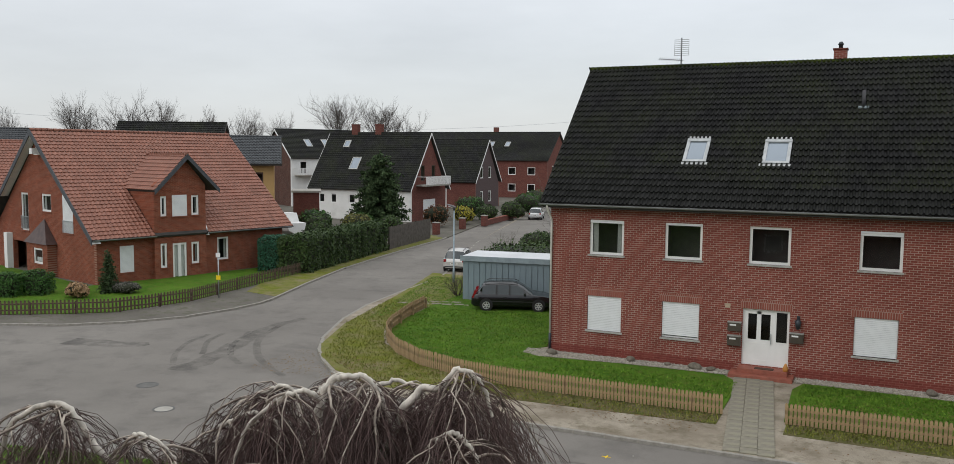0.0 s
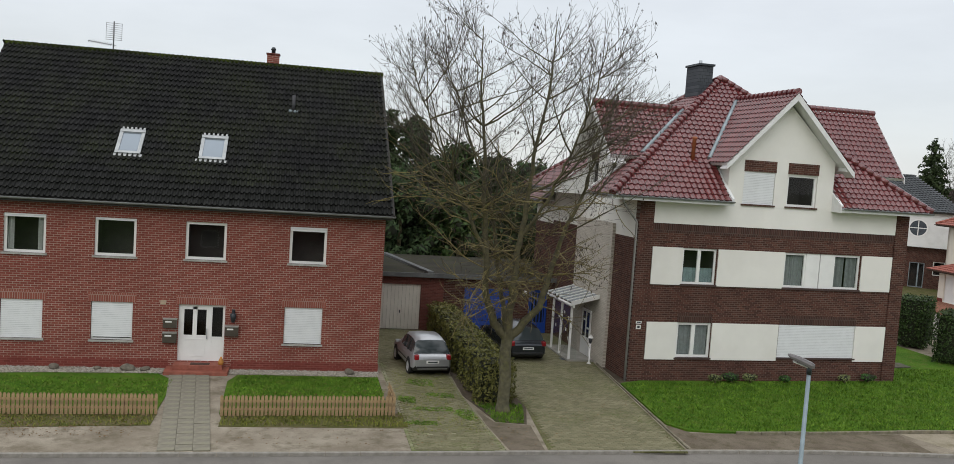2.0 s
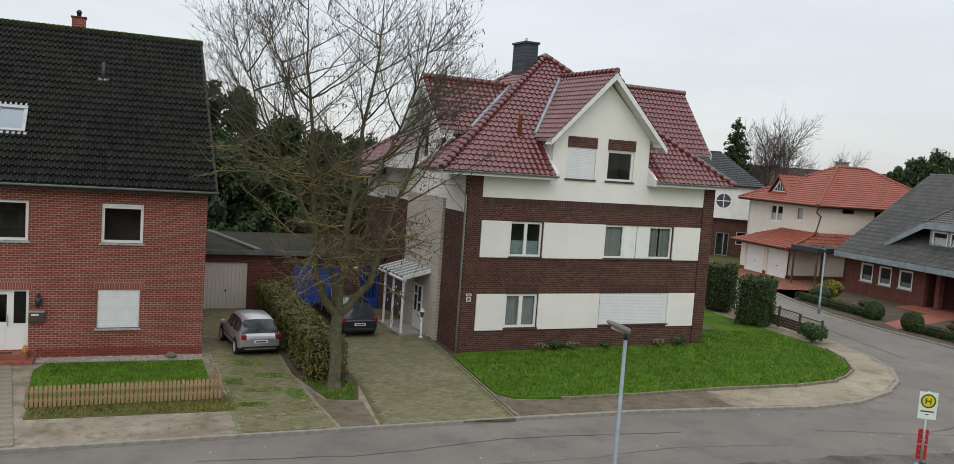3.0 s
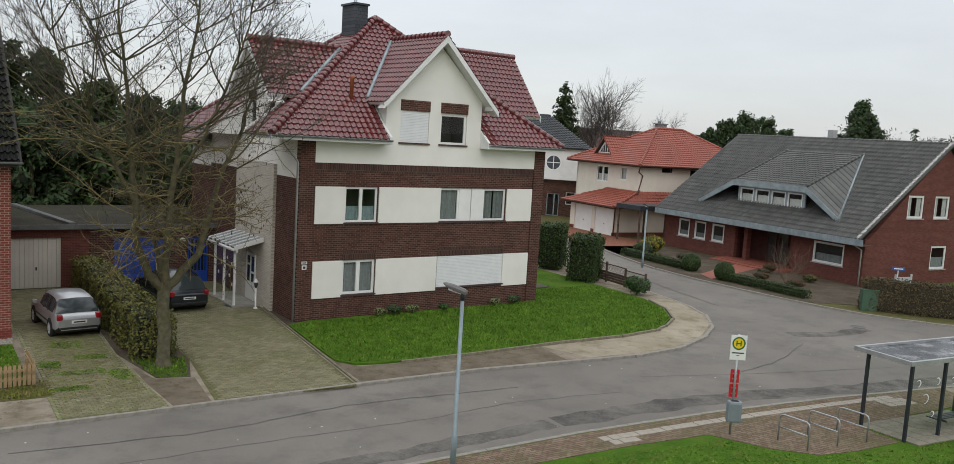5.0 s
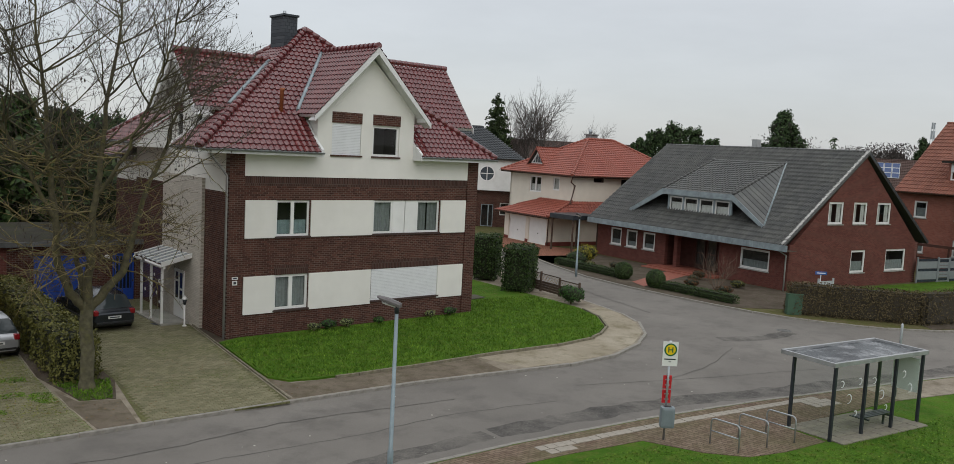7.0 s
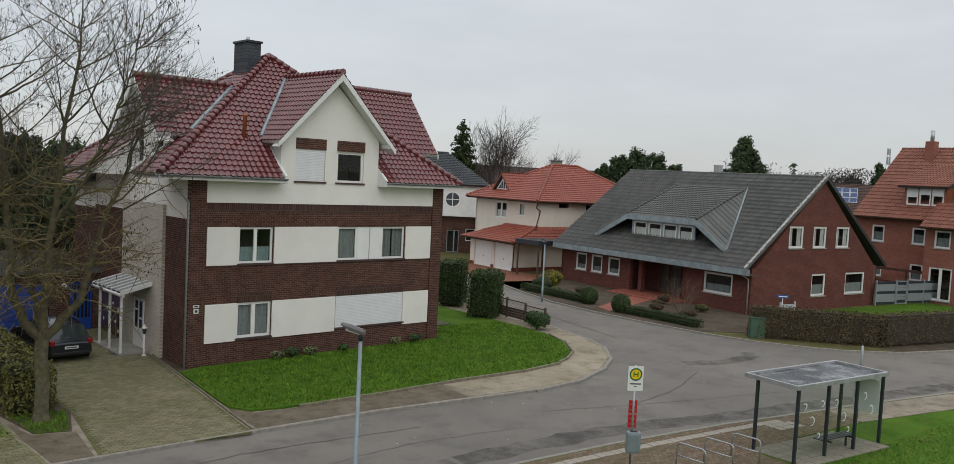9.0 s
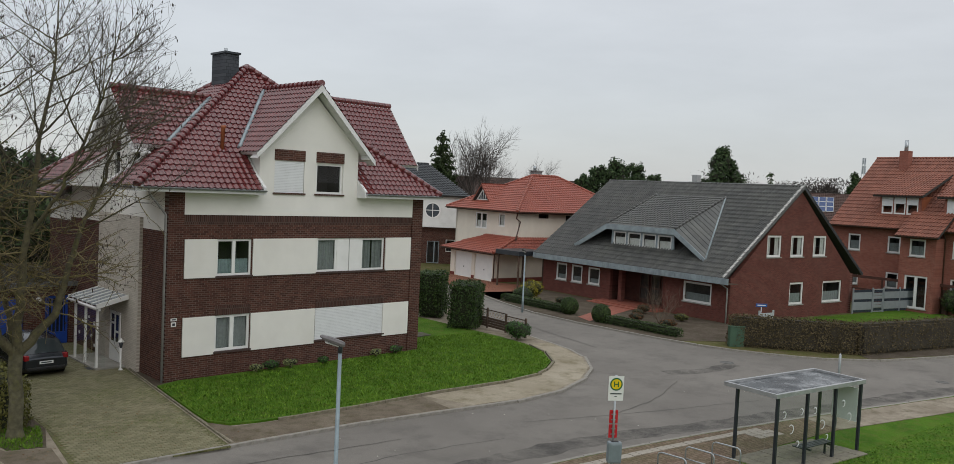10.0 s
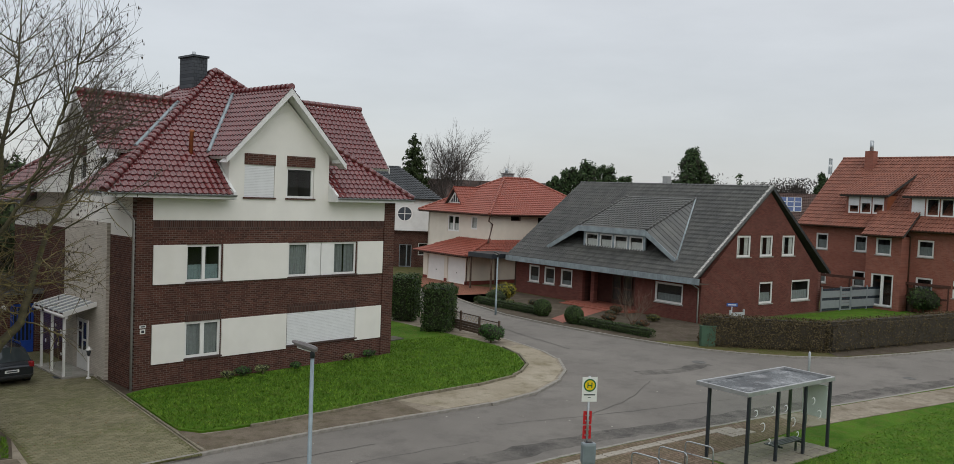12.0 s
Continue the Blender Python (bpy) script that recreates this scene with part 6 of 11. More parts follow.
def far_houses():
    d = simple_house("steep black-roofed house with a white wall and brick gable", pose(-66.3, 90.6, 0), 14.7, 9.6, 3.8, 10.95, WHITE_RENDER, TILE_DARK, "gabled_house", [(1.2, 2.1, 2.0, 3.2), (3.0, 3.9, 2.0, 3.2), (5.7, 6.7, 2.0, 3.2)], [BRICK_FAR, (2.6, 3.6, 4.9, 6.9, 0, WOOD_DARK), (5.4, 6.4, 4.9, 6.9, 0, WOOD_DARK), (3.2, 6.4, 0.3, 2.6, 1.0)], white_verge=True, sky=[(4.9, 3.0, 1.3, 1.9), (2.7, 6.5, 0.9, 1.1)])
    balcony(d, pose(14.7, 0, 0, 0, 0, 90), 1.4, 8.0, 4.5, 1.4)
    for x in (3.2, 6.8):
        part("chimney", boxes((x, x + 0.9, 4.6, 5.3, 10.6, 12.0), (x - 0.05, x + 0.95, 4.55, 5.35, 12.0, 12.1)), BRICK_FAR, d)
    simple_house("dark-roofed narrow house with a slate gable", pose(-70.8, 118, 0), 15.0, 9.0, 4.0, 10.6, BRICK_FAR, TILE_DARK, "gabled_house", (), [plain("slate_gable", (0.07, 0.045, 0.045), 0.8), (1.8, 2.9, 4.6, 6.4), (4.8, 5.9, 4.6, 6.4), (1.8, 2.9, 0.6, 2.6), (4.8, 5.9, 0.9, 2.6)], white_verge=True)
    b = simple_house("long dark brick apartment house with black roof", pose(-87.2, 152, 0, 0, 0, 2), 30, 14, 7.2, 12.75, BRICK_FAR, TILE_DARK, "apartment_house", [(x, x + 1.6, z, z + 1.5) for x in (9, 13.5, 18, 22, 26) for z in (1.2, 4.4)], [BRICK_FAR, (3, 4.2, 4.6, 6.2), (9, 10.2, 4.6, 6.2)], sky=[(14, 4.4, 1.0, 1.5), (16.6, 4.4, 1.0, 1.5), (20, 4.4, 1.0, 1.5)])
    part("chimney", boxes((16, 16.9, 7.2, 8, 12.3, 13.8)), BRICK_FAR, b)
    o = simple_house("ochre-rendered house with a dark hipped roof", pose(-60.4, 61.2, 0, 0, 0, 38), 9.0, 9.0, 7.2, 9.9, OCHRE, TILE_BLUE, "ochre_house", [(6.4, 8.0, 4.7, 6.4, 0, DOOR_DARK)], [OCHRE], over=0.8, verge=0.8)
    w = simple_house("white-balconied house with a slate gable and black roof", pose(-82.1, 107.2, 0, 0, 0, 60), 14, 12, 7.5, 12.0, WHITE_RENDER, TILE_DARK, "balcony_house", [(1.4, 2.6, 5.0, 7.0), (5.4, 6.6, 5.0, 7.0)], [BRICK_BROWN], [], white_verge=True, sky=[(3.5, 3.0, 1.0, 2.0), (6.5, 3.0, 1.0, 2.0)])
    balcony(w, pose(0, 0, 0), 0.5, 12.5, 4.9, 1.3)
    simple_house("long house with a red-brown roof far behind", pose(88, 123, 0, 0, 0, -44), 36, 10, 6.0, 10.2, BRICK_FAR, TILE_FAR_BROWN, "terraced_house")
    simple_house("long low house with a black roof and brick gable", pose(-84.9, 74.7, 0, 0, 0, 29), 13, 11, 6.2, 12.0, BRICK_ORANGE, TILE_DARK, "terraced_house", (), [BRICK_ORANGE])
    simple_house("dark-roofed house behind the corner", pose(-96, 52, 0, 0, 0, 50), 18, 11, 5.5, 10.8, BRICK_FAR, TILE_BLUE, "terraced_house", (), [BRICK_FAR])
    # house with the round window
    h = thing("round_window_house", pose(50.8, 75.6, 0, 0, 0, -38), "white-rendered house with a round window and blue-black roof", "house")
    wall("wall", h, WHITE_RENDER, pose(0, 0, 0), rect(0, 11.2, 3.9, 7.4))
    wall("wall", h, BRICK_BROWN, pose(0, 0.6, 0), rect(0, 11.2, 0, 3.9), [(7.3, 8.6, 0.02, 2.4), (9.3, 10.3, 1.3, 2.6)])
    window(h, pose(0, 0.6, 0), 7.3, 8.6, 0.02, 2.4, sill=None, bars=(0.6,), frame_mat=ZINC)
    window(h, pose(0, 0.6, 0), 9.3, 10.3, 1.3, 2.6, sill=None)
    wall("wall", h, WHITE_RENDER, pose(11.2, 0, 0, 0, 0, 90), rect(0.3, 10, 0, 7.2))
    wall("wall", h, WHITE_RENDER, pose(0, 10, 0, 0, 0, -90), rect(0, 9.7, 0, 7.2))
    rw = thing("window", pose(0, 0, 0))
    rw.parent = h
    part("window_frame", disc((7.75, -0.03, 5.7), (0, 1, 0), 0.72, 0.85, 0.1, 28), WHITE, rw)
    part("pane", disc((7.75, -0.012, 5.7), (0, 1, 0), 0.0, 0.72, 0.01, 28), plain("round_pane", (0.10, 0.12, 0.14), 0.08, 0.3, bump=0), rw)
    part("glazing_bar", boxes((7.71, 7.79, -0.03, -0.012, 5.0, 6.4), (7.05, 8.45, -0.03, -0.012, 5.66, 5.74)), WHITE, rw)
    gable_pair(h, 11.2, 10, 7.3, 10.7, WHITE_RENDER, TILE_BLUE, 0.5, 0.4, skew=-4.6)
    part("chimney", boxes((3.4, 4.3, 4.4, 5.1, 9.6, 11.3)), ZINC, h)


EDGE_DARK = plain("roof_edge_grey", (0.13, 0.135, 0.135), 0.6, 0.2, var=0.25, scale=2.0)


def solar_house():
    """A far house whose dark roof carries blue panels in pale frames."""
    m = pose(118.1, 64.2, 0, 0, 0, -64)
    simple_house("far dark-roofed house with blue solar panels", m, 12, 9, 5.5, 9.8, BRICK_FAR, TILE_FAR_BROWN, "solar_roof_house")
    sp = thing("solar_array", m, "blue solar panels with pale frames on the roof", "solar panels")
    rise = 4.3 / 4.95
    for i in range(3):
        for j in range(3):
            x, y = 3.6 + i * 1.06, 1.35 + j * 0.82
            z = 5.5 + (y + 0.45) * rise + 0.16
            p = part("panel", prism([(x, y, z), (x + 1.0, y, z), (x + 1.0, y + 0.78, z + 0.78 * rise), (x, y + 0.78, z + 0.78 * rise)], (0, 0, 0.03)), SOLAR_RIM, sp)
            part("cell_field", prism([(x + 0.06, y + 0.05, z + 0.08), (x + 0.94, y + 0.05, z + 0.08), (x + 0.94, y + 0.73, z + 0.04 + 0.73 * rise), (x + 0.06, y + 0.73, z + 0.04 + 0.73 * rise)], (0, 0, 0.01)), SOLAR, p)


SOLAR = plain("solar_blue", (0.03, 0.06, 0.16), 0.15, bump=0.0)
SOLAR_RIM = plain("solar_rim", (0.5, 0.53, 0.56), 0.4, bump=0.0)


def garages():
    g = thing("garage_row", pose(0, 0, 0), "flat-roofed row of brick garages with mossy felt roof", "garage")
    y = 43.0
    wall("wall", g, BRICK_FAR, pose(3.1, y, 0), rect(0, 4.0, 0, 2.75), [(0.75, 2.82, 0, 2.35)])
    wall("wall", g, BRICK_BROWN, pose(7.1, y, 0), rect(0, 6.4, 0, 2.75), [(1.1, 3.65, 0, 2.3), (4.55, 5.6, 0, 2.3)])
    roof = part("roof", box(2.9, 13.4, y - 0.25, y + 9, 2.75, 2.95, 0.02), ground_mat("roof_felt_mossy", ((0.040, 0.038, 0.032), (0.062, 0.056, 0.045), (0.05, 0.055, 0.022)), (0.5, 1.5, 20), 0.5, 20), g)
    part("roof_edge", box(2.86, 13.44, y - 0.30, y - 0.25, 2.76, 2.99, 0.008), EDGE_DARK, g)
    part("roof_upstand", prism([(6.2, y - 0.2, 2.96), (6.5, y - 0.2, 2.96), (4.9, y + 8.5, 2.96), (4.6, y + 8.5, 2.96)], (0, 0, 0.12)), EDGE_DARK, g)
    d1 = thing("garage_door", pose(0, 0, 0))
    d1.parent = g
    n = 11
    bm = bmesh.new()
    for i in range(n):
        a = 3.85 + 2.07 * i / n
        bm_box(bm, a + 0.006, a + 2.07 / n - 0.006, y + 0.1, y + 0.14 + 0.006 * (i % 2), 0.02, 2.33)
    part("door_leaf", bm, GARAGE_WHITE, d1, "cream ribbed up-and-over door")
    part("handle", boxes((4.86, 4.92, y + 0.06, y + 0.1, 0.85, 1.0)), DARK_METAL, d1)
    d2 = thing("garage_door", pose(0, 0, 0))
    d2.parent = g
    bm = bmesh.new()
    for i in range(4):
        bm_box(bm, 8.22, 10.73, y + 0.10, y + 0.14, 0.02 + i * 0.57, 0.57 + i * 0.57)
    part("door_leaf", bm, BLUE, d2, "bright blue sectional door")
    d3 = thing("door", pose(0, 0, 0))
    d3.parent = g
    part("door_frame", boxes((11.66, 11.76, y + 0.1, y + 0.16, 0, 2.28), (12.58, 12.68, y + 0.1, y + 0.16, 0, 2.28), (11.76, 12.58, y + 0.1, y + 0.16, 2.16, 2.28), (11.76, 12.58, y + 0.1, y + 0.16, 0, 0.55)), BLUE, d3)
    for i in range(5):
        part("door_bar", boxes((11.8 + i * 0.17, 11.85 + i * 0.17, y + 0.11, y + 0.15, 0.55, 2.16)), BLUE, d3)
    part("pane", boxes((11.76, 12.58, y + 0.17, y + 0.18, 0.55, 2.16)), plain("dark_pane", (0.02, 0.025, 0.03), 0.1, bump=0), d3)
    lamp = thing("globe_lamp", pose(11.35, y - 0.16, 2.15), "white glass globe wall lamp", "lamp")
    part("globe", ball((0, 0, 0), 0.14, 3), plain("opal_glass", (0.8, 0.8, 0.78), 0.2, bump=0), lamp)
    part("bracket", tube([(0, 0.16, -0.12), (0, 0.0, -0.14)], 0.03, 6), DARK_METAL, lamp)
    # corrugated metal shed beside the brick house
    s = thing("metal_garage", pose(-21.5, 43.65, 0, 0, 0, 8), "blue-grey ribbed sheet-metal garage with white roof edge", "garage")
    sheet_m = plain("sheet_blue_grey", (0.20, 0.26, 0.29), 0.5, 0.2, var=0.08, scale=1.0)
    part("wall_sheet", boxes((0, 8.84, 0.0, 0.05, 0, 2.3)), sheet_m, s)
    for i in range(26):
        a = i * 0.34
        part("rib", boxes((a + 0.015, a + 0.30, -0.035, 0.0, 0, 2.3)), sheet_m, s)
    part("end_wall", boxes((-0.03, 0.02, 0.05, 3.0, 0, 2.3)), plain("sheet_blue_grey_end", (0.20, 0.26, 0.29), 0.5, 0.2, var=0.08, scale=1.0), s)
    part("roof", box(-0.12, 8.95, -0.14, 3.1, 2.42, 2.52, 0.01), plain("roof_sheet_white", (0.58, 0.60, 0.62), 0.5, var=0.1, scale=0.5), s)
    part("roof_edge", box(-0.14, 8.97, -0.17, -0.14, 2.26, 2.56, 0.01), plain("edge_blue_grey", (0.24, 0.30, 0.33), 0.5), s)


# unseen house at the viewpoint, added so facing windows reflect brick, not lawn
simple_house("unseen red brick house behind the camera, added for window reflections", pose(10, -1.0, 0, 0, 0, 180), 20, 10, 9.4, 13.0, BRICK_RED, TILE_DARK, "unseen_near_house", [(2.0, 3.4, 1.0, 2.4), (5.5, 6.9, 1.0, 2.4), (13.0, 14.4, 1.0, 2.4), (16.5, 17.9, 1.0, 2.4), (2.0, 3.4, 4.0, 5.4), (5.5, 6.9, 4.0, 5.4), (13.0, 14.4, 4.0, 5.4), (16.5, 17.9, 4.0, 5.4), (9.4, 10.9, 7.2, 8.9)])
house_a()
house_f()
house_e()
house_g()
far_houses()
garages()
solar_house()

# ---- lawns, drives, paths ----
sheet("lawn_1", [(-22.0, 40.2), (-21.2, 34.6), (-19.5, 31.9), (-16.5, 29.7), (-12.9, 27.9), (-4.45, 27.9), (-4.45, 32.0), (-5.2, 33.0), (-12.9, 32.9), (-13.6, 33.6), (-12.9, 34.4), (-12.9, 47), (-22.5, 47)], 0.03, GRASS, "green lawn beside the brick house", 0.1, category="lawn")
sheet("lawn_2", [(-2.5, 27.9), (3.0, 27.8), (3.0, 32.9), (-2.3, 33.0), (-2.6, 32.0)], 0.03, GRASS, "narrow green lawn before the brick house", 0.1, category="lawn")
sheet("verge_1", [(-26.6, 47), (-25.35, 42.2), (-23.55, 34.6), (-21.95, 30.4), (-20.6, 28.5), (-18.85, 26.95), (-16.4, 25.6), (-13.4, 26.0), (-12.9, 27.7), (-16.5, 29.6), (-19.6, 31.8), (-21.3, 34.6), (-22.1, 40), (-22.4, 52), (-28.2, 52.5)], 0.012, VERGE, "mossy grass verge with bare patches", 0.05, category="verge")
sheet("verge_2", [(-13.0, 26.2), (-4.4, 26.7), (-4.4, 27.9), (-12.9, 27.9)], 0.014, WEEDY, "thin weedy strip along the picket fence", 0.05, category="verge")
sheet("verge_3", [(-2.4, 26.6), (3.6, 26.5), (4.2, 27.4), (3.4, 28.0), (-2.4, 27.9)], 0.014, WEEDY, "thin weedy strip along the picket fence", 0.05, category="verge")
sheet("gravel_bed_1", [(-13.5, 33.72), (-13.4, 32.9), (-12.6, 32.55), (-9.0, 32.9), (-5.05, 33.0), (-5.05, 33.72)], 0.05, GRAVEL, "pale gravel strip along the house wall", 0.08, category="gravel")
sheet("gravel_bed_2", [(-2.65, 33.72), (-2.65, 33.0), (3.0, 32.9), (3.1, 33.72)], 0.05, GRAVEL, "pale gravel strip along the house wall", 0.08, category="gravel")
sheet("driveway_1", [(3.3, 24.36), (6.2, 24.36), (5.9, 30.5), (6.2, 43.0), (3.1, 43.0), (3.3, 30)], 0.012, SETTS_OLD, "mossy overgrown paved drive", 0.05, category="driveway")
sheet("driveway_2", [(7.5, 24.36), (12.0, 24.2), (13.05, 36.2), (13.2, 43.0), (7.6, 43.0), (8.0, 29.0)], 0.012, SETTS, "greenish paved drive of small setts", 0.05, category="driveway")
BARE = ground_mat("trodden_brown_soil", ((0.145, 0.118, 0.088), (0.225, 0.19, 0.145), (0.10, 0.09, 0.05)), (0.6, 1.8, 36.0), 0.6, 50.0, 0.95, 0.02)
sheet("verge_4", [(12.3, 24.48), (16.8, 24.45), (20.7, 24.12), (20.9, 26.0), (15.4, 25.9), (13.0, 26.15), (12.6, 26.9), (12.4, 26.9)], 0.005, BARE, "bare brown soil strip beside the kerb", 0.03, category="verge")
sheet("verge_5", [(6.3, 24.42), (7.4, 24.42), (7.6, 26.9), (6.45, 27.2), (6.1, 28.5), (6.1, 27.0)], 0.005, BARE, "bare brown soil between the two drives", 0.03, category="verge")
sheet("hedge_bed", [(6.5, 27.3), (7.5, 27.0), (8.0, 29.0), (7.55, 43.0), (6.25, 43.0), (5.95, 30.5)], 0.016, SOIL, "bare soil strip under the hedge", 0.05, category="bed")
sheet("bed_1", [(13.12, 36.0), (12.86, 32.6), (13.9, 33.0), (13.35, 33.2), (13.35, 36.3)], 0.016, SOIL, "bare soil beside the house corner", 0.05, category="bed")
sheet("lawn_3", [(12.55, 28.0), (12.5, 27.0), (12.95, 26.3), (13.9, 26.1), (15.4, 26.05), (18.1, 26.1), (22.0, 26.3), (25.6, 26.25), (27.6, 26.55), (29.0, 27.15), (30.4, 28.1), (31.7, 29.8), (32.6, 32.0), (32.9, 34.3), (33.0, 44.0), (27.2, 44.0), (26.6, 33.55), (13.9, 32.95), (12.92, 32.5)], 0.07, GRASS, "green corner lawn before the villa", 0.3, category="lawn")
sheet("path_1", [(26.9, 36.0), (29.5, 36.3), (29.5, 37.2), (27.0, 36.9)], 0.135, PAVE_GREY, "small grey path in the lawn", 0.04, category="path")
sheet("lawn_a", [(-41.0, 27.9), (-37.6, 30.0), (-35.8, 31.5), (-34.7, 35.7), (-35.5, 42.8), (-36.2, 48.2), (-40.0, 50), (-44, 37.0), (-58, 41)], 0.03, GRASS, "corner garden lawn behind the picket fence", 0.06, category="lawn")
sheet("verge_a", [(-31.6, 39.4), (-33.3, 44.8), (-35.2, 51.6), (-36.5, 58.5), (-37.8, 66.4), (-39.0, 75), (-41.5, 77), (-37.4, 50), (-36.0, 44), (-34.2, 40)], 0.012, VERGE, "grass verge beside the hedge", 0.05, category="verge")
sheet("garden_f", [(45.4, 50.2), (43.55, 45.45), (42.06, 40.76), (41.56, 36.0), (41.61, 31.4), (41.95, 28.6), (44.5, 27.0), (50.6, 31.0), (51.8, 49.0)], 0.02, SOIL, "brown front garden bed", 0.06, category="bed")
sheet("lawn_f", [(45.5, 26.0), (52, 21.5), (66, 17.5), (90, 12), (90, 30), (66.5, 29.0), (51, 30.8)], 0.025, GRASS, "small lawn behind the clipped hedge", 0.06, category="lawn")
sheet("path_f", [(42.4, 36.0), (43.2, 37.7), (51.2, 40.8), (51.2, 38.8)], 0.03, RED_TILE, "red-tiled garden path to the door", 0.06, category="path")
sheet("driveway_e", [(43.9, 46.2), (51.5, 50.5), (53.4, 50.5), (51.6, 55.2), (52.6, 63.0), (49, 66), (46.0, 52)], 0.02, SETTS_RED, "red paved garage forecourt", 0.05, category="driveway")
sheet("bed_f", [(47.0, 20.0), (52.3, 18.2), (56.4, 17.2), (75, 11.8), (75, 14.6), (52.2, 20.0), (47.7, 20.9)], 0.012, SOIL, "bare dark soil under the clipped hedge", 0.05, category="bed")
SETTS_NEAR = setts("paving_brown_grey", (0.15, 0.105, 0.075), (0.24, 0.18, 0.135), 0.008, 0.22, 0.11, (0.10, 0.105, 0.045), 0.6)
sheet("pavement_5", [(11.8, 17.62), (16.1, 17.62), (20.8, 17.32), (23.5, 17.02), (26.5, 16.64), (29.4, 16.12), (31.5, 15.77), (38.9, 14.32), (54, 11.0), (54, 9.4), (38.9, 12.6), (31.0, 14.2), (24.4, 14.6), (24.3, 13.1), (22.4, 13.2), (21.0, 13.5), (20.1, 14.4), (19.3, 16.0), (16.6, 16.3), (11.8, 16.5), (-12, 16.2), (-12, 17.62)], 0.014, SETTS_NEAR, "brownish paved footway at the bus stop", 0.05, category="pavement")

SAND_PALE = ground_mat("sand_pale_trodden", ((0.31, 0.27, 0.20), (0.41, 0.365, 0.285), (0.19, 0.165, 0.10)), (0.4, 1.1, 40.0), 0.4, 60.0, 0.95, 0.02)
sheet("pavement_6", [(21.0, 26.1), (25.6, 26.08), (27.7, 26.4), (29.1, 27.0), (30.5, 27.95), (31.85, 29.7), (32.8, 32.0), (34.3, 32.0), (33.8, 30.2), (32.75, 28.15), (31.1, 26.35), (29.1, 25.05), (26.55, 24.1), (24.2, 23.85), (21.8, 24.05)], 0.006, SAND_PALE, "pale trodden sand of the corner pavement", 0.02)
sheet("footway_sand", [(31.5, 15.7), (38.9, 14.25), (54, 10.9), (54, 9.3), (38.9, 12.55), (31.2, 14.15)], 0.024, SAND, "trodden sandy footway beside the road", 0.02)
sheet("road_bend", [(-31.7, 63.5), (-29.5, 64), (-27, 72), (-24, 82), (-20, 130), (-50, 130), (-41.7, 101), (-34.4, 72.9)], 0.012, ASPHALT, "worn asphalt where the side street bends", 0.02, category="road")
SLAB = plain("slab_tan_grey", (0.225, 0.208, 0.160), 0.92, var=0.28, scale=2.0, fine=50, bump=0.4, dirt=(0.13, 0.13, 0.07))
SLAB_PALE = plain("pale_slab", (0.33, 0.30, 0.25), 0.85, var=0.15, scale=3.0, bump=0.2, dirt=(0.20, 0.17, 0.13))


def slabs(name, label, rows, material, category="path"):
    """Paving slabs, each a piece of its own: rows of (x, y, angle, length, width)."""
    root = thing(name, None, label, category, kind="structure")
    shared = {}
    for x, y, a, l, w in rows:
        key = (round(l, 2), round(w, 2))
        if key not in shared:
            me = bpy.data.meshes.new("slab")
            b = box(-l / 2 + 0.006, l / 2 - 0.006, -w / 2 + 0.006, w / 2 - 0.006, -0.05, 0.035, 0.008)
            b.to_mesh(me)
            b.free()
            me.materials.append(material)
            shared[key] = me
        o = new("slab", shared[key])
        o.parent = root
        o.matrix_basis = pose(x, y, random.uniform(-0.006, 0.006), random.uniform(-0.4, 0.4), random.uniform(-0.4, 0.4), a)
    return root


rows = []
for j in range(17):
    for i in range(3):
        rows.append((-3.62 + i * 0.48 - 0.055 * j, 24.6 + j * 0.5, 6.3, 0.48, 0.5))
slabs("path_2", "mossy grey slab path to the front door", rows, SLAB)


def along(line, step, off=0.0):
    """Points and headings at even steps along a line."""
    pts = [Vector((*p, 0)) for p in line]
    out, left = [], 0.0
    for a, b in zip(pts, pts[1:]):
        d = b - a
        n = Vector((-d.y, d.x, 0)).normalized()
        run = left
        while run < d.length:
            p = a + d.normalized() * run + n * off
            out.append((p.x, p.y, math.degrees(math.atan2(d.y, d.x))))
            run += step
        left = run - d.length
    return out


guide = [(16.2, 17.0), (20.05, 16.77), (23.15, 16.51), (27.27, 16.05), (28.6, 15.85)]
rows = [(x, y, a, 0.32, 0.32) for x, y, a in along(guide, 0.33)]
rows += [(16.3 + 0.33 * i, 16.66 - 0.02 * i, -4, 0.32, 0.32) for i in range(3)] + [(27.6 + 0.33 * i, 15.67 - 0.05 * i - 0.33 * j, -8, 0.32, 0.32) for i in range(4) for j in range(2)]
slabs("guide_slabs", "pale tactile guide slabs at the bus stop", rows, SLAB_PALE, "paving")
rows = [(24.75 + 0.5 * i, 14.35 - 0.052 * i - 0.5 * j, -5.9, 0.5, 0.5) for i in range(9) for j in range(4)]
slabs("shelter_floor", "grey concrete slabs under the bus shelter", rows, SLAB, "paving")
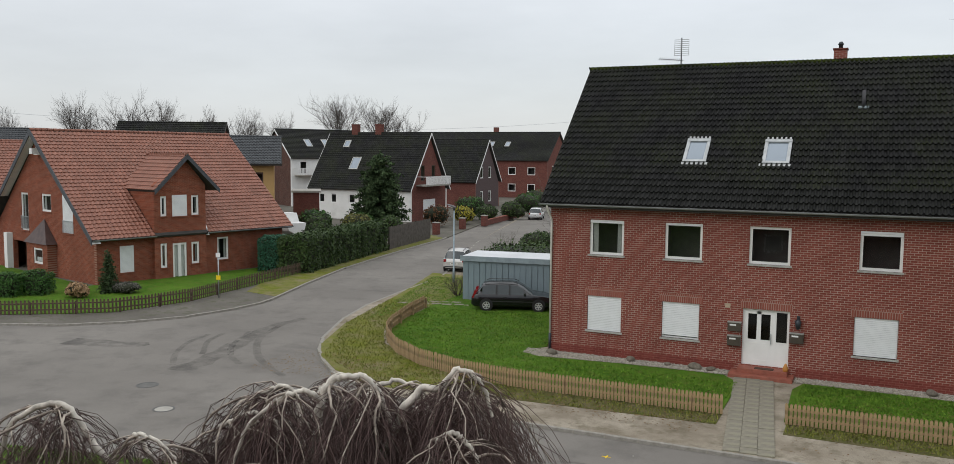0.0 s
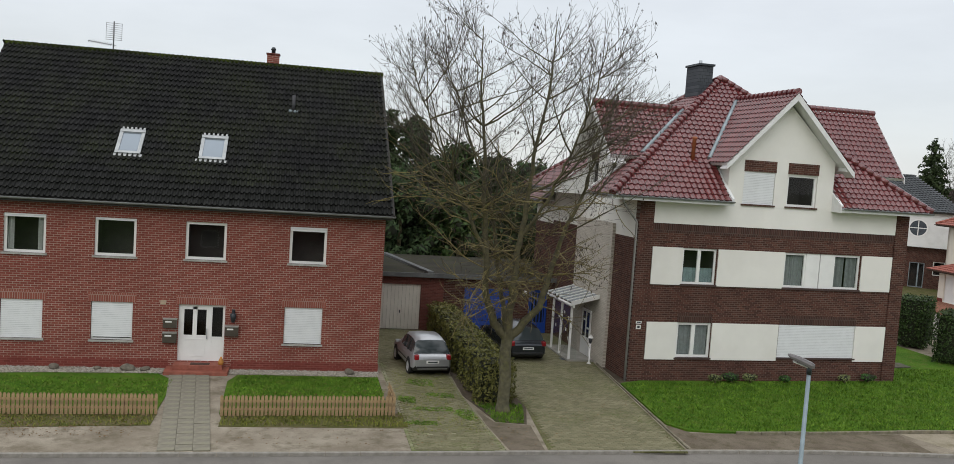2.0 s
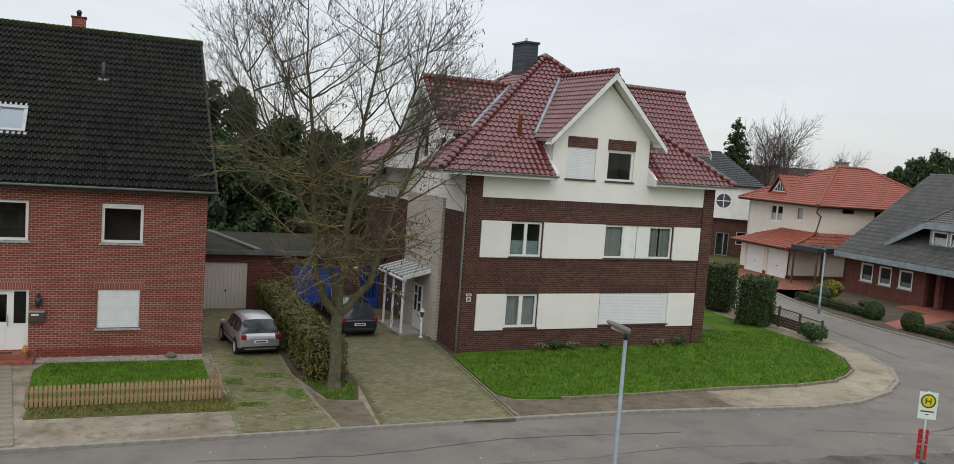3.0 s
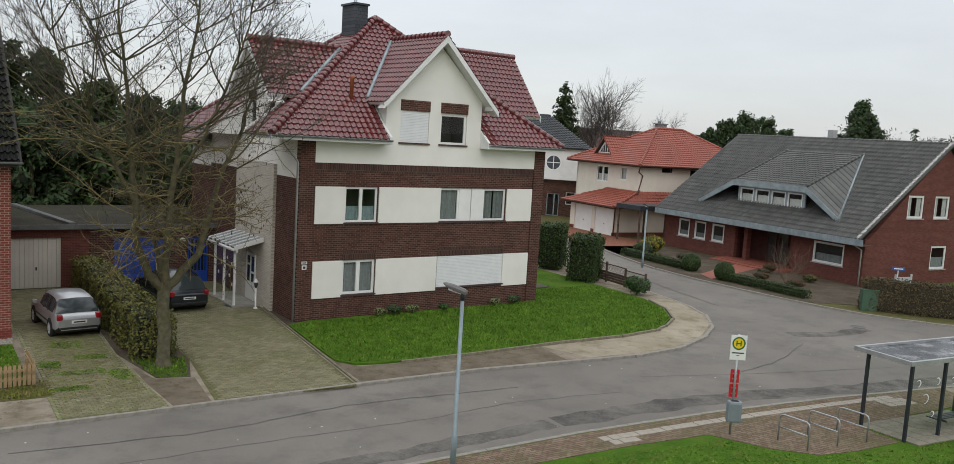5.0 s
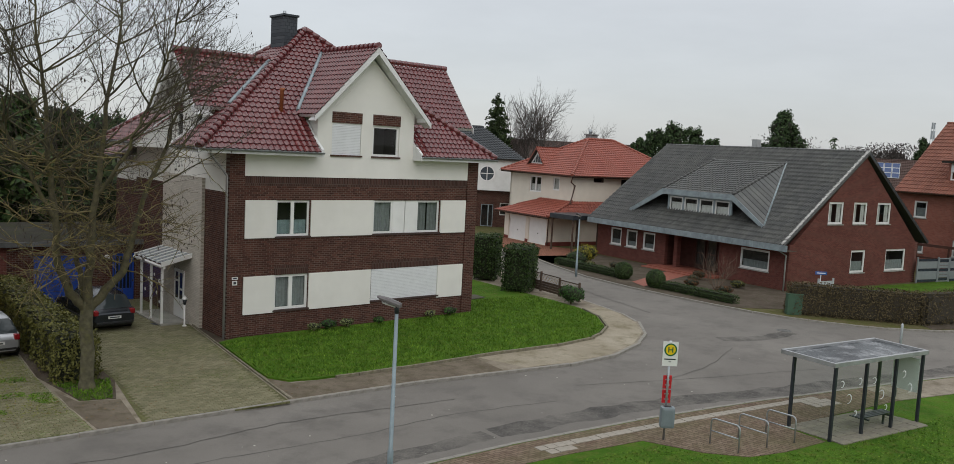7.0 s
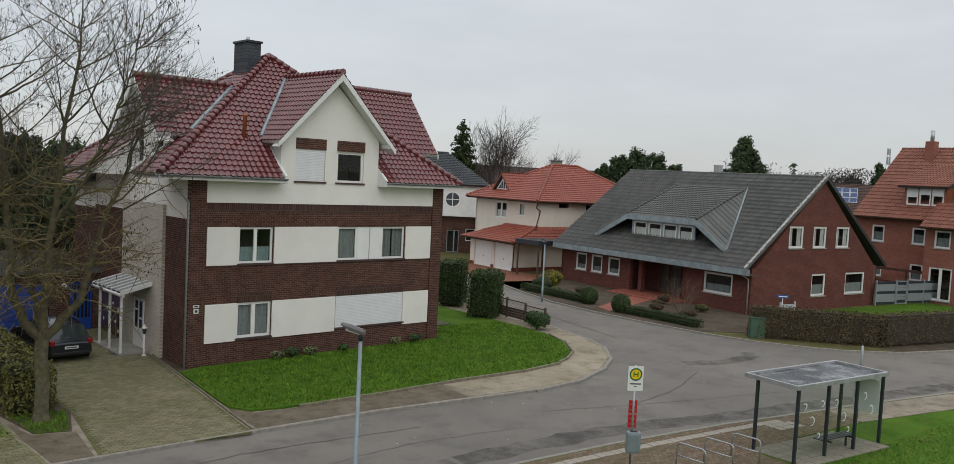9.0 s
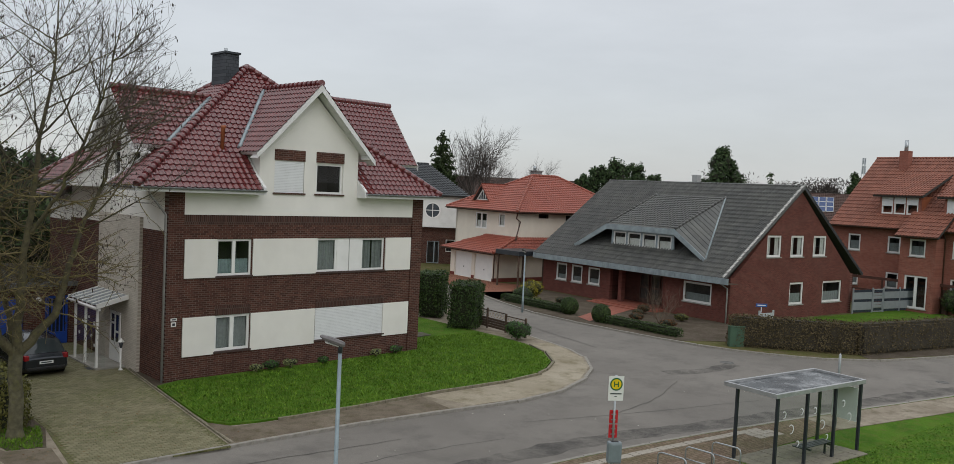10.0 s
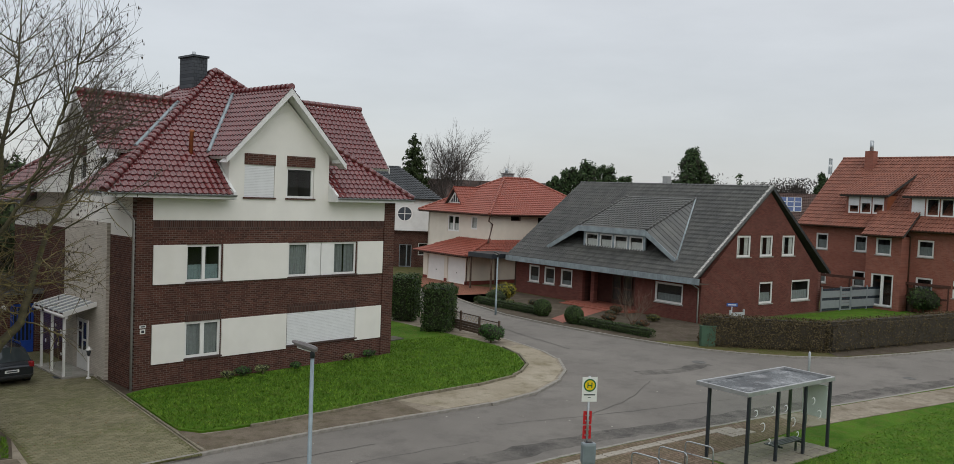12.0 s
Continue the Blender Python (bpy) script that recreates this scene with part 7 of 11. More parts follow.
rows = [(-24.0 + 0.62 * i, 41.0 + 0.16 * i + (0.12 if i % 2 else 0), 15 + 7 * (i % 3), 0.55, 0.4) for i in range(7)] + [(-23.2 + 0.62 * i, 42.0 + 0.16 * i, 12, 0.55, 0.38) for i in range(4)]
slabs("stepping_slabs", "sunken mossy slabs leading to the parked car", rows, SLAB)
kerb("lawn_edging", [(14.6, 26.03), (15.4, 25.99), (18.1, 26.04), (22.0, 26.24), (25.6, 26.18), (27.65, 26.48), (29.05, 27.08), (30.45, 28.03), (31.78, 29.75), (32.66, 31.95)], 0.1, 0.9, 0.015, "mossy concrete edging of the corner lawn", 0.11, -1, material=KERB_MOSS)
kerb("drive_edging", [(12.1, 24.5), (13.1, 36.0)], 0.06, 0.9, 0.012, "mossy concrete edging of the drive", 0.06, -1, material=KERB_MOSS)

# manhole covers in the road
MANHOLE_LID = plain("manhole_lid", (0.11, 0.108, 0.10), 0.8)
for x, y, r in ((-21.1, 20.4, 0.36), (-23.8, 22.3, 0.40), (44.8, 15.5, 0.3), (36.5, 19.5, 0.36), (39.1, 23.84, 0.36)):
    mh = thing("manhole_cover", pose(x, y, ROAD_Z), "round cast-iron manhole cover in the asphalt", "manhole", "manhole covers in the road")
    part("ring", disc((0, 0, 0.002), (0, 0, 1), r * 0.82, r, 0.006, 28), plain("manhole_iron", (0.09, 0.088, 0.085), 0.7), mh)
    part("lid", disc((0, 0, 0.001), (0, 0, 1), 0.0, r * 0.8, 0.004, 28), CONCRETE if r == 0.36 and x < 0 else MANHOLE_LID, mh)

# tar seams, repair strips and rubber marks in the road
TAR = ground_mat("tar_seam", ((0.115, 0.108, 0.10), (0.165, 0.155, 0.14), (0.10, 0.095, 0.09)), (0.3, 1.0, 60), 0.2, 120, 0.8, 0.004)


def worn_stain(name, col, strength, scale=1.6):
    """A thin film on the asphalt, worn through in blotches."""
    n = Nodes(name)
    worn = n.ramp(n.noise(scale, 6.0, 0.75), 0.36, 0.62, 0.0, strength)
    worn = n.math("MULTIPLY", worn, n.ramp(n.noise(14.0, 4.0, 0.7), 0.3, 0.55, 0.45, 1.0))
    n.put(n.bsdf.inputs["Alpha"], worn)
    return n.done(n.mix(n.noise(40.0), tint(col, 0.8), tint(col, 1.2)), 0.85, 0.0, 0.12)


RUBBER = worn_stain("rubber_mark", (0.075, 0.072, 0.068), 0.32, 1.2)
REPAIR = worn_stain("asphalt_repair", (0.085, 0.083, 0.08), 0.52, 0.7)
LAYER = [0]


def seam(pts, w, name="tar_seam", label="thin dark tar seam in the asphalt", material=TAR):
    """A strip along a smooth line; w is its width, or the widths at its two ends."""
    rng = random.Random(str(pts[0]))
    w0, w1 = w if isinstance(w, tuple) else (w, w)
    LAYER[0] += 1
    lift = 0.003 + 0.0012 * LAYER[0]
    P = [Vector((*q, 0)) for q in pts]
    P = [P[0] * 2 - P[1]] + P + [P[-1] * 2 - P[-2]]
    fine = []
    thin = w0 < 0.1
    for i in range(1, len(P) - 2):
        n = max(4, int((P[i + 1] - P[i]).length / 0.45))
        for k in range(n):
            t = k / n
            q = 0.5 * (2 * P[i] + (P[i + 1] - P[i - 1]) * t + (2 * P[i - 1] - 5 * P[i] + 4 * P[i + 1] - P[i + 2]) * t * t + (3 * P[i] - P[i - 1] - 3 * P[i + 1] + P[i + 2]) * t ** 3)
            j = 0.05 if thin else 0.01
            fine.append(q + Vector((rng.uniform(-j, j), rng.uniform(-j, j), 0)))
    fine.append(P[-2])
    bm = bmesh.new()
    up, lo = [], []
    for i, q in enumerate(fine):
        d = (fine[min(len(fine) - 1, i + 1)] - fine[max(0, i - 1)]).normalized()
        wide = w0 + (w1 - w0) * i / (len(fine) - 1)
        n = Vector((-d.y, d.x, 0)) * wide * 0.5
        up.append(bm.verts.new(q + n * rng.uniform(0.75, 1.2) + Vector((0, 0, ROAD_Z + lift))))
        lo.append(bm.verts.new(q - n * rng.uniform(0.75, 1.2) + Vector((0, 0, ROAD_Z + lift))))
    for i in range(len(fine) - 1):
        bm.faces.new((lo[i], lo[i + 1], up[i + 1], up[i]))
    tagged(part(name, bm, material), label, "road repair" if material != RUBBER else "tyre mark", kind="structure")


seam([(-2, 20.6), (6, 20.9), (12, 20.7), (16, 20.9), (20, 20.4)], 0.05)
seam([(22, 21.5), (27, 20.0), (33, 18.5)], 0.05)
seam([(16, 18.9), (22, 18.6), (30, 17.0), (38, 15.6), (48, 13.4)], 1.0, "tar_patch", "darker asphalt repair strip along the road", REPAIR)
seam([(4, 18.5), (10, 18.6), (15.8, 18.9)], 0.7, "tar_patch", "darker asphalt repair strip along the road", REPAIR)
seam([(34, 24), (36.5, 23.2), (39, 23.4)], 0.9, "tar_patch", "darker asphalt repair strip along the road", REPAIR)
seam([(-32.4, 26.0), (-31.2, 26.3), (-29.6, 26.6), (-28.9, 27.3)], (1.5, 0.7), "tar_patch", "worn dark blotch in the asphalt", REPAIR)
seam([(-29.5, 44), (-26.5, 44.6)], 0.05)
seam([(36, 30), (37.5, 36), (40, 44)], 0.05)
seam([(2, 22.6), (7, 22.2), (11, 22.7), (17, 22.2)], 0.03)
seam([(24, 19.2), (26, 20.4), (29, 21.0), (33, 22.6)], 0.03)
seam([(-16, 22.5), (-12, 21.2), (-6, 21.8), (-1, 21.0)], 0.03)
seam([(-24.3, 24.3), (-24.5, 26.1), (-25.4, 28.9), (-26.4, 32.4), (-26.4, 35.1)], (1.15, 0.5), "tyre_mark", "broad dark tyre mark on the asphalt", RUBBER)
seam([(-27.9, 29.9), (-27.5, 28.2), (-26.6, 26.6), (-25.1, 24.8)], 0.25, "tyre_mark", "dark curved tyre mark on the asphalt", RUBBER)
seam([(-27.5, 30.5), (-26.9, 28.8), (-25.4, 26.8)], 0.25, "tyre_mark", "dark curved tyre mark on the asphalt", RUBBER)
seam([(-26.6, 31.3), (-25.5, 28.8), (-24.1, 27.1), (-22.9, 26.2)], 0.28, "tyre_mark", "dark curved tyre mark on the asphalt", RUBBER)
seam([(-26.2, 32.8), (-25.3, 30.4), (-23.5, 28.0), (-21.8, 26.5), (-20.2, 25.5)], 0.32, "tyre_mark", "dark curved tyre mark on the asphalt", RUBBER)

# ---- grass blades ----


def tufts(name, poly, n, z, h0, h1, material, label, seed=1, spread=0.05):
    """Short grass blades strewn over a piece of ground."""
    rng = np.random.default_rng(seed)
    p = np.array(poly)
    lo, hi = p.min(0), p.max(0)
    pts = []
    while len(pts) < n:
        c = rng.uniform(lo, hi, (n, 2))
        pts += [q for q in c if inside(q, poly)]
    c = np.array(pts[:n])
    ang, h, w = rng.uniform(0, 2 * np.pi, n), rng.uniform(h0, h1, n), rng.uniform(0.012, 0.03, n)
    d = np.stack([np.cos(ang), np.sin(ang)], 1)
    lean = rng.normal(0, spread, (n, 2))
    v = np.zeros((n, 3, 3))
    v[:, 0, :2], v[:, 1, :2], v[:, 2, :2] = c - d * w[:, None], c + d * w[:, None], c + lean
    v[:, :2, 2], v[:, 2, 2] = z, z + h
    tagged(from_arrays(name, v.reshape(-1, 3), np.arange(n * 3).reshape(-1, 3), material), label, "grass", kind="stuff")


BLADE = leaf_mat("grass_blade", (0.052, 0.130, 0.007), (0.190, 0.320, 0.032), 0.7)
BLADE_DRY = leaf_mat("grass_blade_dry", (0.13, 0.155, 0.022), (0.25, 0.245, 0.06), 0.8)
tufts("lawn_blades", [(12.57, 28.0), (12.52, 27.1), (13.0, 26.4), (15.4, 26.1), (22.0, 26.35), (25.6, 26.3), (27.6, 26.6), (29.0, 27.2), (30.4, 28.2), (31.7, 29.9), (32.5, 32.0), (32.5, 36.0), (27.0, 36.0), (26.6, 33.5), (13.0, 32.4)], 36000, 0.065, 0.03, 0.12, BLADE, "short green lawn grass", 2)
tufts("lawn_blades", [(-22.0, 40.0), (-19.5, 32), (-12.9, 28), (-4.5, 28), (-4.5, 32), (-12.9, 32.6), (-12.9, 42)], 22000, 0.025, 0.03, 0.09, BLADE, "short green lawn grass", 3)
tufts("lawn_blades", [(-2.5, 28), (3.0, 28), (3.0, 32.8), (-2.3, 32.9)], 7000, 0.025, 0.03, 0.09, BLADE, "short green lawn grass", 4)
tufts("lawn_blades", [(14.0, 10), (60, 2), (60, 8.5), (37, 12.2), (29.5, 12.4), (24.4, 12.6), (20.4, 13.6), (19.3, 15.5), (14, 16.1)], 48000, -0.002, 0.02, 0.055, BLADE, "short green lawn grass", 5)
tufts("lawn_blades", [(-25.0, 42.5), (-23.2, 36.0), (-22.2, 40.0), (-12.9, 40.0), (-12.9, 46), (-22.4, 46), (-22.6, 51), (-27.4, 51)], 17000, 0.02, 0.015, 0.06, BLADE, "short green lawn grass", 12)
tufts("weeds", [(-23.5, 34.6), (-20.6, 28.6), (-16.4, 25.8), (-13, 26.2), (-4.4, 26.7), (-4.4, 28.2), (-12.9, 28.2), (-19.6, 31.8), (-22.1, 40), (-25.3, 42)], 9000, 0.008, 0.03, 0.12, BLADE_DRY, "mossy weeds of the verge", 6)
tufts("weeds", [(-2.4, 26.7), (3.6, 26.6), (3.4, 28.2), (-2.4, 28.2)], 2200, 0.008, 0.03, 0.12, BLADE_DRY, "weeds along the fence", 7)
tufts("weeds", [(6.5, 27.2), (7.4, 27.0), (7.9, 29.2), (6.2, 29.8)], 1500, 0.012, 0.03, 0.12, BLADE, "grass tufts round the tree", 8)
for cx, cy, rx, ry in ((4.6, 28.6, 0.7, 0.35), (5.1, 30.4, 0.5, 0.4), (4.0, 27.0, 0.5, 0.3), (3.8, 29.8, 0.3, 0.6), (4.6, 32.2, 0.5, 0.7), (5.6, 28.0, 0.3, 0.8)):
    tufts("weeds", [(cx + math.cos(t / 8 * 6.283) * rx * (1 + 0.3 * math.sin(t * 2.1)), cy + math.sin(t / 8 * 6.283) * ry * (1 + 0.3 * math.cos(t * 1.7))) for t in range(8)], 420, 0.026, 0.015, 0.05, BLADE, "grass patch between the paving stones", int(cx * 10))
tufts("weeds", [(3.4, 26.0), (6.0, 26.0), (5.8, 34), (3.6, 34)], 2600, 0.028, 0.01, 0.035, BLADE_DRY, "moss and grass in the paving joints", 9)


def picket_fence(name, pts, h, spacing, material, label, w=0.085, gap_posts=2.2, round_top=True, z=0.0, seed=0):
    """A picket fence along a line: posts, two rails a bay, and pickets, each a part."""
    root = thing(name, None, label, "fence")
    prof = [(-w / 2, 0), (w / 2, 0), (w / 2, h - w * 0.5), (w * 0.3, h - w * 0.12), (0, h), (-w * 0.3, h - w * 0.12), (-w / 2, h - w * 0.5)] if round_top else [(-w / 2, 0), (w / 2, 0), (w / 2, h), (-w / 2, h)]
    me = bpy.data.meshes.new("picket")
    b = prism([(x, -0.01, zz) for x, zz in prof], (0, 0.02, 0))
    b.to_mesh(me)
    b.free()
    me.materials.append(material)
    pm = bpy.data.meshes.new("post")
    b = box(-0.045, 0.045, 0.05, 0.14, -0.1, h - 0.06, 0.008)
    b.to_mesh(pm)
    b.free()
    pm.materials.append(material)
    rng = random.Random(seed)
    for x, y, a in along(pts, spacing):
        o = new("picket", me)
        o.parent = root
        o.matrix_basis = pose(x, y, z + 0.05 + rng.uniform(-0.012, 0.012), rng.uniform(-1.5, 1.5), rng.uniform(-1.2, 1.2), a)
    for x, y, a in along(pts, gap_posts):
        o = new("post", pm)
        o.parent = root
        o.matrix_basis = pose(x, y, z, 0, 0, a)
    for (ax, ay), (bx, by) in zip(pts, pts[1:]):
        d = math.hypot(bx - ax, by - ay)
        ang = math.degrees(math.atan2(by - ay, bx - ax))
        for zz in (0.22, h - 0.18):
            part("rail", boxes((0, d, 0.012, 0.05, zz, zz + 0.07)), material, root, m=pose(ax, ay, z, 0, 0, ang))
    return root


picket_fence("picket_fence", [(-22.1, 40.1), (-21.6, 37.4), (-20.75, 34.3), (-20.2, 33.0), (-19.5, 31.9), (-18.1, 30.3), (-16.3, 29.0), (-14.0, 28.1), (-11.7, 27.7), (-9.9, 27.65), (-4.4, 27.7)], 0.66, 0.125, WOOD_LIGHT, "weathered pine picket fence curving round the lawn", seed=1, w=0.088)
picket_fence("picket_fence", [(-2.4, 27.6), (3.15, 27.75), (3.1, 29.6)], 0.66, 0.125, WOOD_LIGHT, "weathered pine picket fence before the brick house", seed=2, w=0.088)
picket_fence("garden_fence", [(-52, 21.0), (-40.0, 28.2), (-37.6, 29.85), (-35.7, 31.3), (-34.95, 33.1), (-34.55, 35.6), (-34.8, 38.3), (-35.4, 42.2), (-36.25, 49.0)], 0.72, 0.19, WOOD_DARK, "dark brown picket fence round the corner garden", w=0.09, seed=3)


# ---- pebbles of the gravel strips ----
def pebbles(poly, n, z, label, seed):
    rng = np.random.default_rng(seed)
    p = np.array(poly)
    c = rng.uniform(p.min(0), p.max(0), (n * 3, 2))
    c = np.array([q for q in c if inside(q, poly)])[:n]
    n = len(c)
    oc = np.array([(0, 0, 0.6), (1, 0, 0), (0, 1, 0), (-1, 0, 0), (0, -1, 0)], float)
    fc = np.array([(0, 1, 2), (0, 2, 3), (0, 3, 4), (0, 4, 1)])
    v = oc[None] * rng.uniform(0.6, 1.4, (n, 5, 3)) * rng.uniform(0.025, 0.06, n)[:, None, None] + np.column_stack([c, np.full(n, z)])[:, None]
    tagged(from_arrays("pebbles", v.reshape(-1, 3), (fc[None] + (np.arange(n) * 5)[:, None, None]).reshape(-1, 3), PEBBLE), label, "pebbles", kind="stuff")


PEBBLE = tile_mat("pebble", (0.14, 0.12, 0.09), (0.42, 0.39, 0.33), 0.8)
pebbles([(-13.5, 33.72), (-13.4, 32.9), (-12.6, 32.55), (-9.0, 32.9), (-5.05, 33.0), (-5.05, 33.72)], 2600, 0.045, "grey and white pebbles along the house wall", 1)
pebbles([(-2.65, 33.72), (-2.65, 33.0), (3.0, 32.9), (3.1, 33.72)], 1800, 0.045, "grey and white pebbles along the house wall", 2)

# ---- paving setts of the two drives ----
SETT = tile_mat("sett_stone", (0.135, 0.126, 0.072), (0.235, 0.218, 0.140), 0.9, (0.095, 0.112, 0.028), 0.75, 0.2)


def sett_field(name, poly, z, label, w=0.215, d=0.125, single=0, seed=0, skip=0.0):
    """Small paving stones in running bond inside a piece of ground; the first ones are pieces of their own, the rest are one mesh."""
    rng = np.random.default_rng(seed)
    root = thing(name, None, label, "paving", kind="structure")
    p = np.array(poly)
    lo, hi = p.min(0), p.max(0)
    g, b = 0.010, 0.008
    x1, y1 = w - g, d - g
    tv = np.array([(0, 0, -0.03), (x1, 0, -0.03), (x1, y1, -0.03), (0, y1, -0.03), (0, 0, -b), (x1, 0, -b), (x1, y1, -b), (0, y1, -b), (b, b, 0), (x1 - b, b, 0), (x1 - b, y1 - b, 0), (b, y1 - b, 0)], float)
    tf = np.array([(0, 1, 5, 4), (1, 2, 6, 5), (2, 3, 7, 6), (3, 0, 4, 7), (4, 5, 9, 8), (5, 6, 10, 9), (6, 7, 11, 10), (7, 4, 8, 11), (8, 9, 10, 11)])
    spots = []
    for j in range(int((hi[1] - lo[1]) / d) + 1):
        y = lo[1] + j * d
        for i in range(int((hi[0] - lo[0]) / w) + 2):
            x = lo[0] + i * w - (w / 2 if j % 2 else 0)
            if all(inside(c, poly) for c in ((x + 0.01, y), (x + w - 0.02, y), (x + 0.01, y + d * 0.8), (x + w - 0.02, y + d * 0.8))) and rng.uniform() >= skip:
                spots.append((x, y, z + rng.uniform(-0.004, 0.004)))
    me = bpy.data.meshes.new("sett")
    me.from_pydata(tv.tolist(), [], tf.tolist())
    me.materials.append(SETT)
    for x, y, zz in spots[:single]:
        o = new("sett", me)
        o.parent = root
        o.matrix_basis = pose(x, y, zz, 0, 0, rng.uniform(-0.6, 0.6))
    rest = np.array(spots[single:])
    v = rest[:, None] + tv[None]
    v += np.repeat(rng.normal(0, 0.0015, (len(rest), 1, 3)), len(tv), 1)
    tagged(from_arrays("setts", v.reshape(-1, 3), (tf[None] + (np.arange(len(rest)) * len(tv))[:, None, None]).reshape(-1, 4), SETT, root), kind="stuff")


sett_field("drive_paving_1", [(3.35, 24.4), (6.15, 24.4), (5.85, 30.5), (6.1, 42.8), (3.2, 42.8), (3.4, 30)], 0.030, "mossy overgrown concrete setts of the garage drive", seed=1, skip=0.04)
sett_field("drive_paving_2", [(7.6, 24.4), (11.95, 24.4), (13.0, 36.2), (13.1, 42.8), (7.7, 42.8), (8.05, 29.0)], 0.030, "yellow-grey concrete setts of the house drive", single=300, seed=2)

# ---- trees, hedges ----
BARK = plain("bark_green_grey", (0.080, 0.071, 0.037), 0.95, var=0.35, scale=6.0, fine=40, bump=0.7, dirt=(0.13, 0.128, 0.021))
TWIG = plain("twig_grey_brown", (0.070, 0.057, 0.044), 0.95, var=0.3, scale=4.0, bump=0.3)
BARK_PALE = plain("bark_trunk_grey", (0.100, 0.092, 0.054), 0.95, var=0.4, scale=5.0, fine=40, bump=0.7, dirt=(0.125, 0.125, 0.025))
BARK_MOSS = plain("bark_mossy_yellow", (0.165, 0.132, 0.055), 0.95, var=0.4, scale=5.0, fine=40, bump=0.5, dirt=(0.20, 0.185, 0.03))
CATKIN = plain("catkin_dark", (0.045, 0.032, 0.022), 0.9)
BIRCH = plain("birch_bark", (0.60, 0.56, 0.49), 0.8, var=0.25, scale=9.0, fine=30, bump=0.4, dirt=(0.12, 0.10, 0.08))
BIRCH_TWIG = plain("birch_twig", (0.105, 0.066, 0.060), 0.9, var=0.25, scale=3.0, bump=0.0)
BIRCH_MID = plain("birch_branch", (0.36, 0.31, 0.26), 0.9, var=0.35, scale=9.0, bump=0.3, dirt=(0.10, 0.075, 0.06))
FAR_TWIG = plain("far_twig", (0.10, 0.086, 0.078), 0.95, var=0.2)
NEEDLE = leaf_mat("conifer_needles", (0.032, 0.058, 0.024), (0.075, 0.115, 0.046), 0.8)
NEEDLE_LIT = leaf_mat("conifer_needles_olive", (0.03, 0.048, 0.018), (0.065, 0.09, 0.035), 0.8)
HEDGE = leaf_mat("hedge_leaf", (0.026, 0.055, 0.014), (0.072, 0.110, 0.032))
HEDGE_BLUE = leaf_mat("hedge_leaf_blue_green", (0.025, 0.095, 0.055), (0.055, 0.155, 0.09))
HEDGE_OLIVE = leaf_mat("hedge_leaf_olive", (0.085, 0.09, 0.02), (0.20, 0.19, 0.055))
HEDGE_BARE = leaf_mat("hedge_brown", (0.075, 0.060, 0.030), (0.165, 0.130, 0.072), 0.9)
YELLOW_LEAF = leaf_mat("shrub_yellow", (0.22, 0.20, 0.02), (0.38, 0.33, 0.04))
RUST_LEAF = leaf_mat("shrub_rust", (0.10, 0.045, 0.02), (0.17, 0.085, 0.035))
GREEN_LEAF = leaf_mat("shrub_green", (0.03, 0.085, 0.018), (0.07, 0.15, 0.035))
# near-black fill: shade between the leaves, put into the colour
CORE_SHADE = plain("foliage_shade_core", (0.018, 0.022, 0.010), 1.0)


def tubes_mesh(name, branches, material, parent=None, label="", kind=""):
    """Many tapered tubes as one mesh: branches of (points, r0, r1, sides)."""
    V, Fc, base = [], [], 0
    for pts, r0, r1, n in branches:
        p = np.array(pts, float)
        t = np.gradient(p, axis=0)
        t /= np.linalg.norm(t, axis=1, keepdims=True) + 1e-9
        ref = np.array([0.3, 0.9, 0.31])
        u = np.cross(t, ref)
        u /= np.linalg.norm(u, axis=1, keepdims=True) + 1e-9
        w = np.cross(t, u)
        r = np.linspace(r0, r1, len(p))
        a = 2 * np.pi * np.arange(n) / n
        ring = p[:, None] + r[:, None, None] * (np.cos(a)[None, :, None] * u[:, None] + np.sin(a)[None, :, None] * w[:, None])
        V.append(ring.reshape(-1, 3))
        i = np.arange(len(p) - 1)[:, None] * n
        k = np.arange(n)[None]
        k2 = (k + 1) % n
        q = np.stack([base + i + k, base + i + k2, base + i + n + k2, base + i + n + k], -1)
        Fc.append(q.reshape(-1, 4))
        base += len(p) * n
    ob = from_arrays(name, np.concatenate(V), np.concatenate(Fc), material, parent, label, smooth=True)
    if kind:
        tagged(ob, kind=kind)
    return ob


def wander(rng, p, d, length, steps, bend=0.25, lift=0.0, droop=0.0):
    """A crooked line from p along d."""
    pts = [np.array(p, float)]
    d = np.array(d, float)
    d /= np.linalg.norm(d)
    for i in range(steps):
        d = d + rng.normal(0, bend, 3) * 0.5 + np.array([0, 0, lift - droop * (i / steps)])
        d /= np.linalg.norm(d)
        pts.append(pts[-1] + d * length / steps)
    return pts


